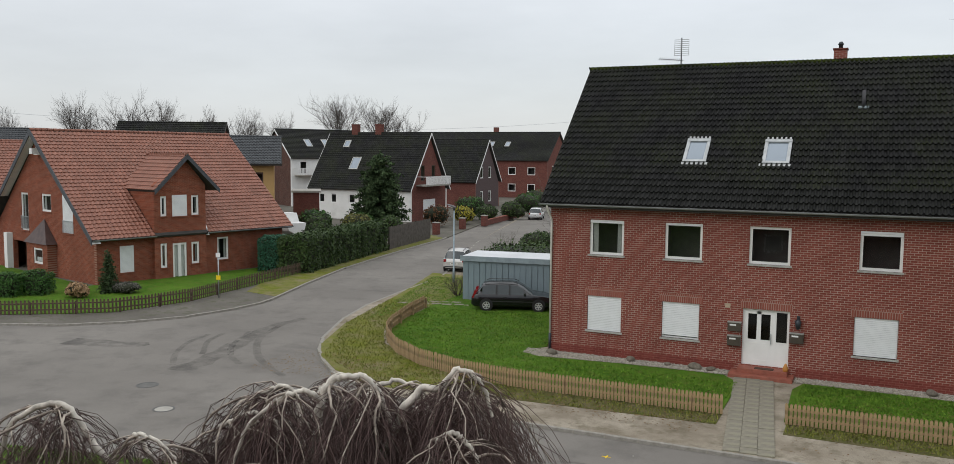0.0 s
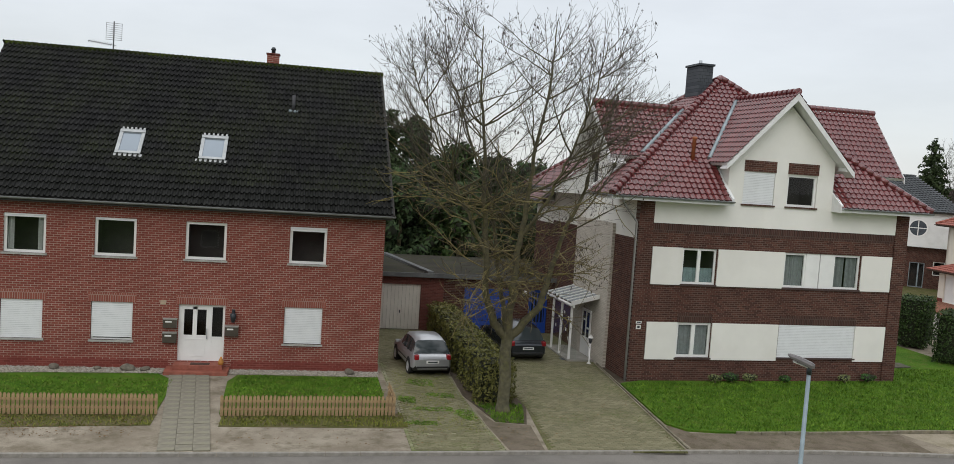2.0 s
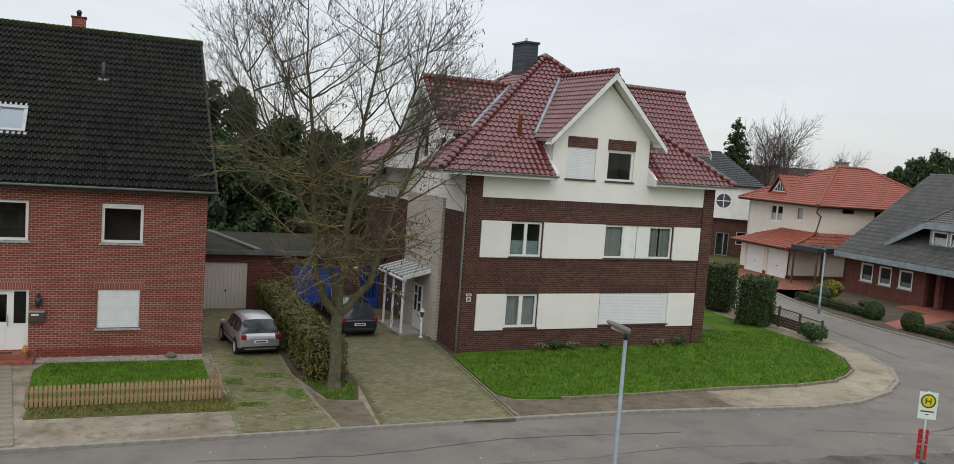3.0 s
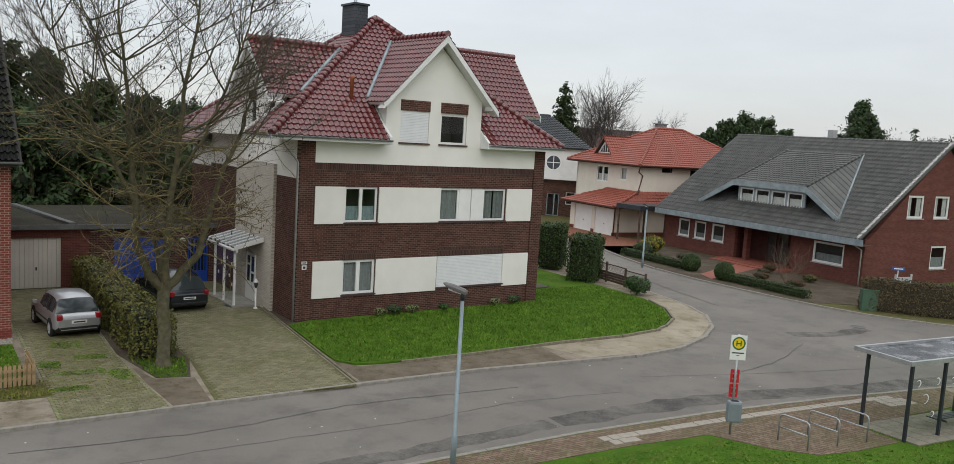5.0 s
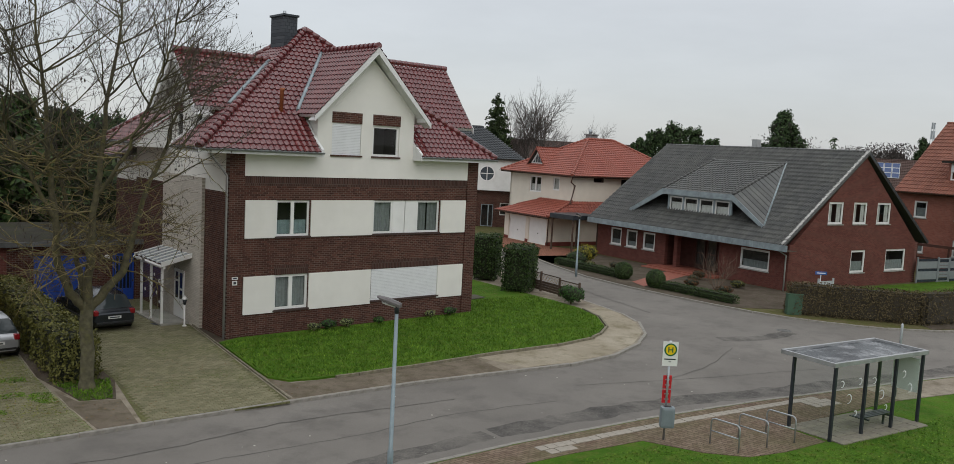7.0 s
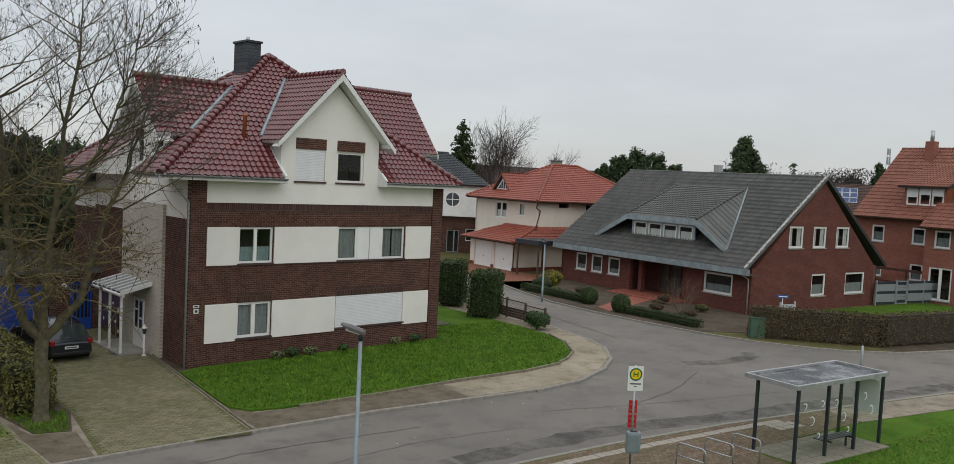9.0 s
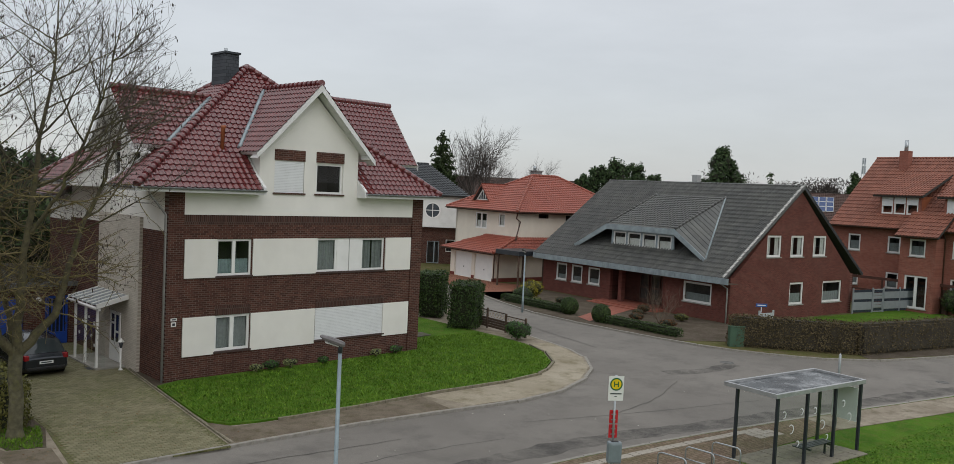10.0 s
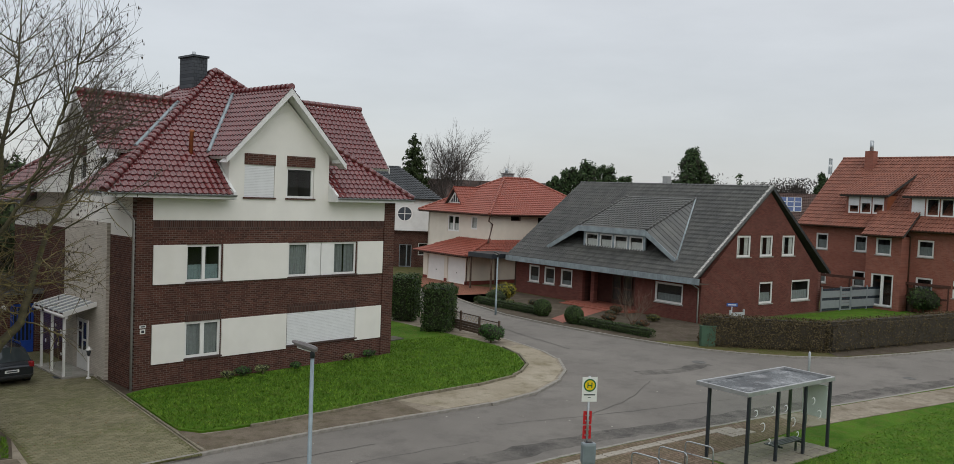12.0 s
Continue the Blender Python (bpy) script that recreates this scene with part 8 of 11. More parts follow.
def grow(rng, out, p, d, length, r, level, most, split=(4, 7), bend=0.25, lift=0.06, ratio=0.62, spread=0.8, sides=(8, 6, 4, 3, 3), tips=None, droop=0.0):
    steps = max(3, 7 - level)
    pts = wander(rng, p, d, length, steps, bend, lift, droop)
    out[min(level, len(out) - 1)].append((pts, r, r * (0.45 if level < most else 0.3), sides[min(level, 4)]))
    if level >= most:
        if tips is not None:
            tips.append(pts[-1])
            tips.append(pts[-2])
        return
    n = rng.integers(*split)
    for i in range(n):
        f = rng.uniform(0.3, 1.0) if i else 1.0
        k = min(int(f * steps), steps - 1)
        q = pts[k] + (pts[k + 1] - pts[k]) * (f * steps - k)
        t = pts[k + 1] - pts[k]
        t /= np.linalg.norm(t)
        s = rng.normal(0, 1, 3)
        s -= t * s.dot(t)
        s /= np.linalg.norm(s) + 1e-9
        nd = t + s * spread * rng.uniform(0.5, 1.2) if i else t + s * 0.25
        grow(rng, out, q, nd, length * ratio * rng.uniform(0.7, 1.2), r * (0.5 if i else 0.55), level + 1, most, split, bend, lift, ratio, spread, sides, tips, droop)


def bare_tree(name, at, label, height, seed, trunk_r=0.22, fork=2.9, limbs=7, most=4, category="tree", mats=None, catkins=0, twig_scale=1.0, spread=0.8, low=0):
    rng = np.random.default_rng(seed)
    root = thing(name, pose(*at), label, category)
    out = [[], [], [], [], []]
    tips = []
    tr = [(0, 0, -0.1), (0.02, 0, fork * 0.35), (-0.03, 0.02, fork * 0.7), (0, 0, fork)]
    tubes_mesh("trunk", [(tr, trunk_r * 1.15, trunk_r * 0.9, 12), ([(0, 0, -0.1), (0, 0, 0.25)], trunk_r * 1.55, trunk_r * 1.1, 12)], mats[0] if mats else BARK, root)
    for i in range(limbs):
        a = 2 * math.pi * i / limbs + rng.uniform(-0.3, 0.3)
        tilt = rng.uniform(0.12, 0.55) if i else 0.05
        d = (math.cos(a) * tilt, math.sin(a) * tilt, 1.0)
        grow(rng, out, (0, 0, fork - 0.1 - 0.1 * (i % 3)), d, (height - fork) * rng.uniform(0.50, 0.62), trunk_r * rng.uniform(0.42, 0.6), 0, most, (4, 7), 0.22, 0.05, 0.60, spread, tips=tips)
    for i in range(low):
        a = rng.uniform(0, 2 * math.pi)
        z = fork + rng.uniform(0.2, (height - fork) * 0.38)
        grow(rng, out, (math.cos(a) * 0.4, math.sin(a) * 0.4, z), (math.cos(a), math.sin(a), rng.uniform(-0.05, 0.35)), rng.uniform(2.2, 3.4), trunk_r * 0.2, 1, most, (5, 8), 0.4, -0.04, 0.6, 1.0, tips=tips)
    for i, nm in enumerate(("limb", "bough", "branch", "twig", "twig")):
        if out[i]:
            if i == 0:
                for b in out[0]:
                    tubes_mesh("limb", [b], mats[0] if mats else BARK, root)
            else:
                tubes_mesh({1: "bough", 2: "branch", 3: "twig", 4: "fine_twig"}[i], [(p, r * twig_scale, r1 * twig_scale, n) for p, r, r1, n in out[i]], (mats[1] if mats else (BARK if i == 1 else TWIG)), root, kind="stuff")
    if catkins:
        tp = np.array(tips)
        tp = tp[tp[:, 2] > height * 0.45] if len(tp) else tp
        c = tp[rng.integers(0, len(tp), catkins)] + rng.normal(0, 0.12, (catkins, 3)) - np.array([0, 0, 0.06])
        oc = np.array([(0, 0, 0.5), (0.22, 0, 0), (0, 0.22, 0), (-0.22, 0, 0), (0, -0.22, 0), (0, 0, -0.5)])
        f = np.array([(0, 1, 2), (0, 2, 3), (0, 3, 4), (0, 4, 1), (5, 2, 1), (5, 3, 2), (5, 4, 3), (5, 1, 4)])
        s = rng.uniform(0.06, 0.13, catkins)
        v = c[:, None] + oc[None] * s[:, None, None] * np.array([1, 1, 1.2])
        tagged(from_arrays("catkins", v.reshape(-1, 3), (f[None] + (np.arange(catkins) * 6)[:, None, None]).reshape(-1, 3), CATKIN, root, "dark hanging catkins"), kind="stuff")
    return root


def leaves(name, centers, normals, size, material, parent, rng, kind="stuff", aspect=0.55):
    """Small leaf blades at the given places."""
    n = len(centers)
    nn = normals + rng.normal(0, 0.55, (n, 3))
    nn /= np.linalg.norm(nn, axis=1, keepdims=True) + 1e-9
    a = np.cross(nn, rng.normal(0, 1, (n, 3)))
    a /= np.linalg.norm(a, axis=1, keepdims=True) + 1e-9
    b = np.cross(nn, a)
    s = size * rng.uniform(0.6, 1.3, n)[:, None]
    v = np.stack([centers - a * s, centers + b * s * aspect, centers + a * s, centers - b * s * aspect], 1)
    return tagged(from_arrays(name, v.reshape(-1, 3), np.arange(4 * n).reshape(-1, 4), material, parent), kind=kind)


def hedge(name, m, L, Wd, H, material, label, n=5000, size=0.06, rough=0.07, seed=0, category="hedge", round_=0.15, core=CORE_SHADE, taper=0.0):
    """A clipped hedge L long, Wd wide, H high."""
    rng = np.random.default_rng(seed)
    root = thing(name, m, label, category)
    bm = bmesh.new()
    bm_box(bm, 0.08, L - 0.08, 0.08, Wd - 0.08, 0.0, H - 0.08)
    bmesh.ops.bevel(bm, geom=bm.edges[:], offset=min(round_, Wd * 0.3, H * 0.3), segments=2, affect="EDGES")
    # solid dark body standing in for the shaded inside of the hedge
    part("shade_core", bm, core, root)
    areas = np.array([L * H, L * H, Wd * H, Wd * H, L * Wd])
    k = rng.choice(5, n, p=areas / areas.sum())
    u, v = rng.uniform(0, 1, n), rng.uniform(0, 1, n)
    P, N = np.zeros((n, 3)), np.zeros((n, 3))
    for f, (pos, nor) in enumerate(((lambda u, v: (u * L, 0 * u, v * H), (0, -1, 0)), (lambda u, v: (u * L, 0 * u + Wd, v * H), (0, 1, 0)), (lambda u, v: (0 * u, u * Wd, v * H), (-1, 0, 0)), (lambda u, v: (0 * u + L, u * Wd, v * H), (1, 0, 0)), (lambda u, v: (u * L, v * Wd, 0 * u + H), (0, 0, 1)))):
        s = k == f
        P[s] = np.stack(pos(u[s], v[s]), 1)
        N[s] = nor
    # round the edges a little and let the surface swell and sink
    for ax, ext in ((0, L), (1, Wd)):
        e = np.minimum(P[:, ax], ext - P[:, ax])
        near = (e < round_) & (P[:, 2] > H - round_)
        P[near, 2] -= (round_ - e[near]) * 0.5
    wob = np.sin(P[:, 0] * 2.1 + seed) * np.sin(P[:, 2] * 3.3 + seed * 2) + np.sin(P[:, 0] * 5.3 + P[:, 1] * 4)
    P += N * (wob * rough * 0.5)[:, None] + rng.normal(0, rough * 0.5, (n, 3))
    if taper:
        P[:, 1] = Wd / 2 + (P[:, 1] - Wd / 2) * (1 - taper * P[:, 2] / H)
    P[:, 2] = np.maximum(P[:, 2], 0.01)
    leaves("leaves", P, N, size, material, root, rng)
    return root


def shrub(name, at, r, material, label, n=1800, size=0.06, seed=0, category="shrub", core=CORE_SHADE, clumps=7):
    """A round shrub of several uneven clumps of leaves."""
    rng = np.random.default_rng(seed)
    root = thing(name, pose(*at), label, category)
    rx, ry, rz = r
    bm = bmesh.new()
    cs = [(np.zeros(3) + (0, 0, rz * 0.95), 0.8)]
    for i in range(clumps):
        a = rng.uniform(0, 2 * np.pi)
        e = rng.uniform(-0.3, 0.9)
        cs.append((np.array([math.cos(a) * math.cos(e) * rx * 0.45, math.sin(a) * math.cos(e) * ry * 0.45, rz * 0.9 + math.sin(e) * rz * 0.45]), rng.uniform(0.4, 0.6)))
    P, N = [], []
    for c, s in cs:
        bm_ball(bm, tuple(c), (rx * s * 0.85, ry * s * 0.85, rz * s * 0.85), 2)
        m = int(n * s * s / sum(q * q for _, q in cs)) + 1
        d = rng.normal(0, 1, (m, 3))
        d /= np.linalg.norm(d, axis=1, keepdims=True)
        P.append(c + d * np.array([rx, ry, rz]) * s * rng.uniform(0.85, 1.08, (m, 1)))
        N.append(d)
    # dark balls in place of the shaded depth of the shrub
    part("shade_core", bm, core, root)
    tubes_mesh("stem", [([(0, 0, -0.15), (0.02, 0, rz * 0.4), (0, 0, rz * 0.9)], 0.05 + rx * 0.03, 0.04, 6)], BARK, root)
    P, N = np.concatenate(P), np.concatenate(N)
    P[:, 2] = np.maximum(P[:, 2], 0.01)
    leaves("leaves", P, N, size, material, root, rng)
    return root


def clipped_ball(at, r, seed, label="round clipped green box ball"):
    rng = np.random.default_rng(seed)
    root = thing("box_ball", pose(*at), label, "shrub", "clipped box balls")
    # dark ball painting the shade beneath the leaf skin
    part("shade_core", ball((0, 0, r * 0.9), r * 0.93, 3), CORE_SHADE, root)
    d = rng.normal(0, 1, (2200, 3))
    d /= np.linalg.norm(d, axis=1, keepdims=True)
    P = d * r * rng.uniform(0.95, 1.03, (2200, 1)) + (0, 0, r * 0.9)
    P[:, 2] = np.maximum(P[:, 2], 0.01)
    leaves("leaves", P, d, 0.05, HEDGE, root, rng)


def conifer(name, at, h, r, label, seed=0, material=None, whorls=22, n=26, droop=0.25, size=0.22, trunk_r=0.14, clear=0.0, power=0.8):
    """A conifer: a straight trunk with whorls of boughs set with sprays."""
    rng = np.random.default_rng(seed)
    root = thing(name, pose(*at), label, "tree")
    tubes_mesh("trunk", [([(0, 0, -0.1), (0, 0, h * 0.5), (0, 0, h * 0.97)], trunk_r, 0.02, 7)], BARK, root)
    bs, P, N = [], [], []
    for i in range(whorls):
        f = i / (whorls - 1)
        z = h * (clear + (0.98 - clear) * f)
        rad = r * (1 - f) ** power * rng.uniform(0.8, 1.1) + 0.12
        k = max(4, int(9 * (1 - f) + 4))
        for j in range(k):
            a = 2 * math.pi * (j + rng.uniform(-0.3, 0.3)) / k + i
            rr = rad * rng.uniform(0.75, 1.12)
            zj = z + rng.uniform(-0.6, 0.6) * h / whorls
            tip = np.array([math.cos(a) * rr, math.sin(a) * rr, zj - droop * rr * rng.uniform(0.2, 1.5)])
            st = np.array([0, 0, zj])
            bs.append(([st, (st + tip) / 2 + (0, 0, 0.05 * rr), tip], 0.03, 0.008, 3))
            m = max(6, int(n * rr / r))
            t = rng.uniform(0.15, 1.03, m)[:, None]
            P.append(st + (tip - st) * t + rng.normal(0, size * 0.55, (m, 3)) * np.array([1, 1, 0.9]))
            N.append(rng.normal(0, 1, (m, 3)) + (0, 0, 0.6))
    tubes_mesh("bough", bs, BARK, root, kind="stuff")
    leaves("needles", np.concatenate(P), np.concatenate(N), size, material or NEEDLE, root, rng, aspect=0.35)
    return root


# the bare street tree between the two drives
def street_tree():
    """Mossy stems from one short trunk, crooked drooping boughs low down, long shoots fanning up to a broad crown."""
    rng = np.random.default_rng(11)
    root = thing("street_tree", pose(7.0, 28.5, 0), "tall bare many-stemmed tree with mossy bark and small catkins", "tree")
    tubes_mesh("trunk", [([(0, 0, -0.1), (0, 0, 0.3), (0.03, 0, 1.2), (-0.03, 0.02, 2.0), (0, 0, 2.85)], 0.22, 0.19, 12), ([(0, 0, -0.1), (0, 0, 0.3)], 0.32, 0.21, 12)], BARK_PALE, root)
    stems = (
        ([(-0.05, 0, 2.6), (-0.5, 0, 3.1), (-0.85, 0.1, 4.1), (-0.9, 0.15, 5.5), (-1.15, 0.2, 7.5), (-1.2, 0.2, 9.3), (-1.5, 0.1, 11.2), (-1.6, 0, 13.2)], 0.165),
        ([(0, -0.05, 2.6), (0.03, -0.1, 4.0), (0.1, -0.2, 5.5), (0.35, -0.2, 7.5), (0.5, -0.1, 9.4), (0.95, 0, 11.4), (1.0, 0, 13.6)], 0.15),
        ([(0.05, 0, 2.6), (0.55, 0.1, 3.1), (1.15, 0.2, 3.7), (1.5, 0.3, 5.0), (1.8, 0.4, 6.2), (2.5, 0.5, 7.6), (3.0, 0.6, 9.2), (3.6, 0.6, 11.4)], 0.16),
        ([(0, 0.05, 2.7), (-0.1, 0.5, 3.6), (-0.3, 1.0, 5.0), (-0.5, 1.4, 7.0), (-1.3, 1.6, 9.0), (-1.9, 1.8, 10.8), (-2.7, 1.9, 12.6)], 0.10),
        ([(-0.9, 0.15, 5.4), (-1.6, 0, 6.7), (-2.4, -0.3, 8.2), (-3.1, -0.3, 9.6), (-3.9, -0.3, 11.6)], 0.07),
        ([(0.2, -0.2, 6.2), (0.8, -0.9, 7.4), (1.4, -1.3, 9.0), (1.9, -1.6, 10.6), (2.3, -1.7, 12.8)], 0.065),
    )
    shoots, twigs, fine, low, low_twigs, tips = [], [], [], [], [], []

    def side(q, t, length, r, up, to):
        """A slender twig leaving a shoot at q, whose heading is t."""
        s = rng.normal(0, 1, 3)
        s -= t * s.dot(t)
        s /= np.linalg.norm(s) + 1e-9
        b = wander(rng, q, t * 0.8 + s * rng.uniform(0.5, 1.0) + np.array([0, 0, up]), length, 4, 0.16, 0.05)
        to.append((b, r, 0.0035, 3))
        return b

    for pts, r in stems:
        p = np.array(pts, float)
        f = np.linspace(0, len(p) - 1, 30)
        q = np.stack([np.interp(f, np.arange(len(p)), p[:, i]) for i in range(3)], 1)
        for _ in range(2):
            q[1:-1] = (q[:-2] + 2 * q[1:-1] + q[2:]) / 4
        q[1:] += rng.normal(0, 0.022, (29, 3))
        tubes_mesh("stem", [(q, r, 0.014, 9)], BARK, root)
        # shoots that fan up and outward to the crown's outline
        for k in range(25):
            i = rng.integers(9, 29)
            if q[i, 2] < 6.2:
                continue
            a = rng.uniform(0, 2 * math.pi)
            out = np.array([math.cos(a), math.sin(a), 0]) + 0.9 * np.array([q[i, 0], q[i, 1], 0]) / (math.hypot(q[i, 0], q[i, 1]) + 0.6)
            out /= np.linalg.norm(out)
            d = out + np.array([0, 0, rng.uniform(0.35, 1.7)])
            d /= np.linalg.norm(d)
            reach = 0.4
            while reach < 6.5:
                e = q[i] + d * reach
                if abs((e[0] + 0.25) / 5.0) ** 3 + abs(e[1] / 4.8) ** 3 + abs((e[2] - 9.2) / 4.9) ** 3 > 1:
                    break
                reach += 0.15
            reach = min(reach, 5.2) * rng.uniform(0.72, 1.02)
            if reach < 0.5:
                continue
            n = max(5, int(reach / 0.33))
            tt = np.linspace(0, 1, n)[:, None]
            end = q[i] + d * reach
            ctl = q[i] + (out * 0.62 + np.array([0, 0, 0.28])) * reach * 0.5
            b = (1 - tt) ** 2 * q[i] + 2 * tt * (1 - tt) * ctl + tt ** 2 * end
            b[1:] += np.cumsum(rng.normal(0, 0.022, (n - 1, 3)), 0)
            shoots.append((b, 0.009 + 0.0055 * reach, 0.005, 5))
            for _ in range(int(4 + reach * 3.0)):
                j = rng.integers(max(1, n // 4), n - 1)
                t = b[j + 1] - b[j]
                t /= np.linalg.norm(t)
                c = side(b[j], t, rng.uniform(0.5, 1.5) * (1.15 - 0.5 * j / n), 0.0078, 0.18, twigs)
                tips.append(c[-1])
                for _ in range(rng.integers(1, 4)):
                    m = rng.integers(1, 4)
                    t2 = c[m + 1] - c[m]
                    t2 /= np.linalg.norm(t2)
                    tips.append(side(c[m], t2, rng.uniform(0.25, 0.65), 0.0052, 0.12, fine)[-1])
        # crooked boughs that spread level and droop
        for k in range(14):
            i = rng.integers(5, 18)
            z = q[i, 2]
            if not 3.7 < z < 7.6:
                continue
            a = rng.uniform(0, 2 * math.pi)
            d = np.array([math.cos(a) * 1.3, math.sin(a), rng.uniform(-0.05, 0.35)])
            length = min(4.8, rng.uniform(1.5, 2.3) + (z - 3.7) * 0.9) * rng.uniform(0.75, 1.1)
            if d[0] > 0.3:
                length *= 0.72
            b = wander(rng, q[i], d, length, 11, 0.34, 0.012, 0.03)
            low.append((b, 0.028, 0.008, 5))
            for _ in range(11):
                j = rng.integers(2, 11)
                t = (b[j + 1] - b[j]) if j < 11 else b[j] - b[j - 1]
                t /= np.linalg.norm(t)
                s = rng.normal(0, 1, 3)
                c = wander(rng, b[j], t * 0.7 + s * np.array([0.6, 0.6, 0.3]), rng.uniform(0.5, 1.5), 6, 0.42, 0.01, 0.02)
                low_twigs.append((c, 0.0125, 0.006, 4))
                for _ in range(3):
                    m = rng.integers(1, 6)
                    e = wander(rng, c[m], rng.normal(0, 1, 3) + np.array([0, 0, -0.1]), rng.uniform(0.25, 0.7), 4, 0.4, 0.02, 0.0)
                    fine.append((e, 0.0055, 0.0035, 3))
                    tips.append(e[-1])
    for nm, rows, mt in (("shoot", shoots, BARK), ("bough", low, BARK_MOSS), ("crooked_twig", low_twigs, BARK_MOSS), ("twig", twigs, TWIG), ("fine_twig", fine, TWIG)):
        tubes_mesh(nm, rows, mt, root, kind="stuff")
    tp = np.array(tips)
    n = 2300
    c = tp[rng.integers(0, len(tp), n)] + rng.normal(0, 0.02, (n, 3)) - np.array([0, 0, 0.04])
    oc = np.array([(0, 0, 0.5), (0.22, 0, 0), (0, 0.22, 0), (-0.22, 0, 0), (0, -0.22, 0), (0, 0, -0.5)])
    fc = np.array([(0, 1, 2), (0, 2, 3), (0, 3, 4), (0, 4, 1), (5, 2, 1), (5, 3, 2), (5, 4, 3), (5, 1, 4)])
    v = c[:, None] + oc[None] * rng.uniform(0.05, 0.10, n)[:, None, None] * np.array([0.9, 0.9, 1.4])
    tagged(from_arrays("catkin", v.reshape(-1, 3), (fc[None] + (np.arange(n) * 6)[:, None, None]).reshape(-1, 3), CATKIN, root, "dark hanging catkins"), kind="stuff")


street_tree()


def weeping_birch():
    """A weeping birch: pale arched limbs, thin twigs hanging in curtains."""
    rng = np.random.default_rng(5)
    root = thing("weeping_birch", pose(-5.2, 6.4, 0, 0, 0, 25.1), "old weeping birch with white limbs and hanging brown twigs", "tree")
    tubes_mesh("trunk", [([(0, 0, -0.1), (0.05, 0, 1.5), (-0.05, 0.1, 3.0), (0, 0, 4.2)], 0.24, 0.15, 12)], BIRCH, root)
    limbs = (
        ([(0, 0, 3.9), (-0.9, -0.1, 4.8), (-1.72, -0.2, 5.5), (-1.92, -0.2, 5.84), (-2.08, -0.2, 6.0), (-2.3, -0.2, 5.99), (-2.58, -0.2, 5.8), (-2.75, -0.2, 5.4)], 0.07, 0.032),
        ([(0, 0, 3.9), (0.1, -0.1, 5.0), (0.33, -0.2, 5.9), (0.35, -0.2, 6.12), (0.47, -0.2, 6.25), (0.62, -0.2, 6.3), (0.75, -0.2, 6.29), (0.9, -0.2, 6.16), (1.0, -0.2, 5.85)], 0.085, 0.028),
        ([(0.33, -0.2, 5.9), (0.36, -0.25, 6.05), (0.27, -0.3, 6.16), (0.15, -0.3, 6.17), (-0.05, -0.3, 6.08), (-0.35, -0.3, 5.8), (-0.5, -0.3, 5.3)], 0.06, 0.022),
        ([(0.05, 0, 4.0), (0.75, -0.1, 5.2), (1.08, -0.2, 5.85), (1.15, -0.2, 6.05), (1.27, -0.2, 6.18), (1.42, -0.2, 6.16), (1.53, -0.2, 6.24), (1.6, -0.2, 6.37), (1.72, -0.2, 6.35), (1.86, -0.2, 6.22), (1.95, -0.2, 5.9)], 0.09, 0.024),
        ([(0.75, -0.1, 5.2), (1.4, -0.6, 5.6), (1.48, -0.7, 5.86), (1.6, -0.7, 5.93), (1.72, -0.7, 5.84), (1.9, -0.7, 5.5)], 0.06, 0.024),
        ([(-0.9, -0.1, 4.8), (-1.2, -0.3, 5.5), (-1.38, -0.3, 5.76), (-1.22, -0.35, 5.74), (-0.98, -0.4, 5.6), (-0.9, -0.4, 5.2)], 0.05, 0.02),
        ([(0, 0, 3.9), (0.0, 0.5, 5.0), (0.1, 0.8, 5.8), (0.3, 1.0, 6.0), (0.7, 1.1, 5.9), (0.9, 1.1, 5.4)], 0.07, 0.022),
        ([(0, 0, 3.9), (0.2, -0.6, 5.0), (0.35, -0.9, 5.55), (0.7, -1.0, 5.7), (0.95, -1.0, 5.6), (1.1, -1.0, 5.2)], 0.07, 0.022),
        ([(0, 0, 3.9), (-0.1, 0.1, 5.0), (-0.15, 0.2, 5.7), (-0.4, 0.2, 5.82), (-0.75, 0.2, 5.66), (-0.95, 0.2, 5.3)], 0.06, 0.02),
        ([(0.1, 0, 4.2), (0.5, 0.3, 5.4), (0.75, 0.4, 6.0), (1.0, 0.4, 6.1), (1.25, 0.4, 6.0), (1.4, 0.4, 5.6)], 0.06, 0.02),
        ([(0, 0, 3.9), (0.1, 0.3, 5.2), (0.0, 0.4, 5.95), (-0.15, 0.4, 6.04), (-0.45, 0.4, 5.9), (-0.65, 0.4, 5.5)], 0.06, 0.02),
        ([(0, 0, 3.9), (0.8, 0.4, 5.2), (1.2, 0.7, 5.75), (1.7, 0.9, 5.85), (2.0, 0.9, 5.6)], 0.07, 0.022),
        ([(0, 0, 3.9), (-0.2, -0.6, 5.0), (-0.15, -0.7, 5.55), (-0.4, -0.75, 5.62), (-0.7, -0.75, 5.3)], 0.06, 0.022),
    )
    mids, twigs = [], []

    def hang(p, d, length, n, r, to, wild=0.13, pull=0.32):
        c = [np.array(p, float)]
        for _ in range(n):
            d = d * np.array([0.78, 0.78, 1]) + np.array([0, 0, -pull]) + rng.normal(0, wild, 3) * np.array([1, 1, 0.45])
            d[2] = min(d[2], 0.12 - 0.1 * len(c))
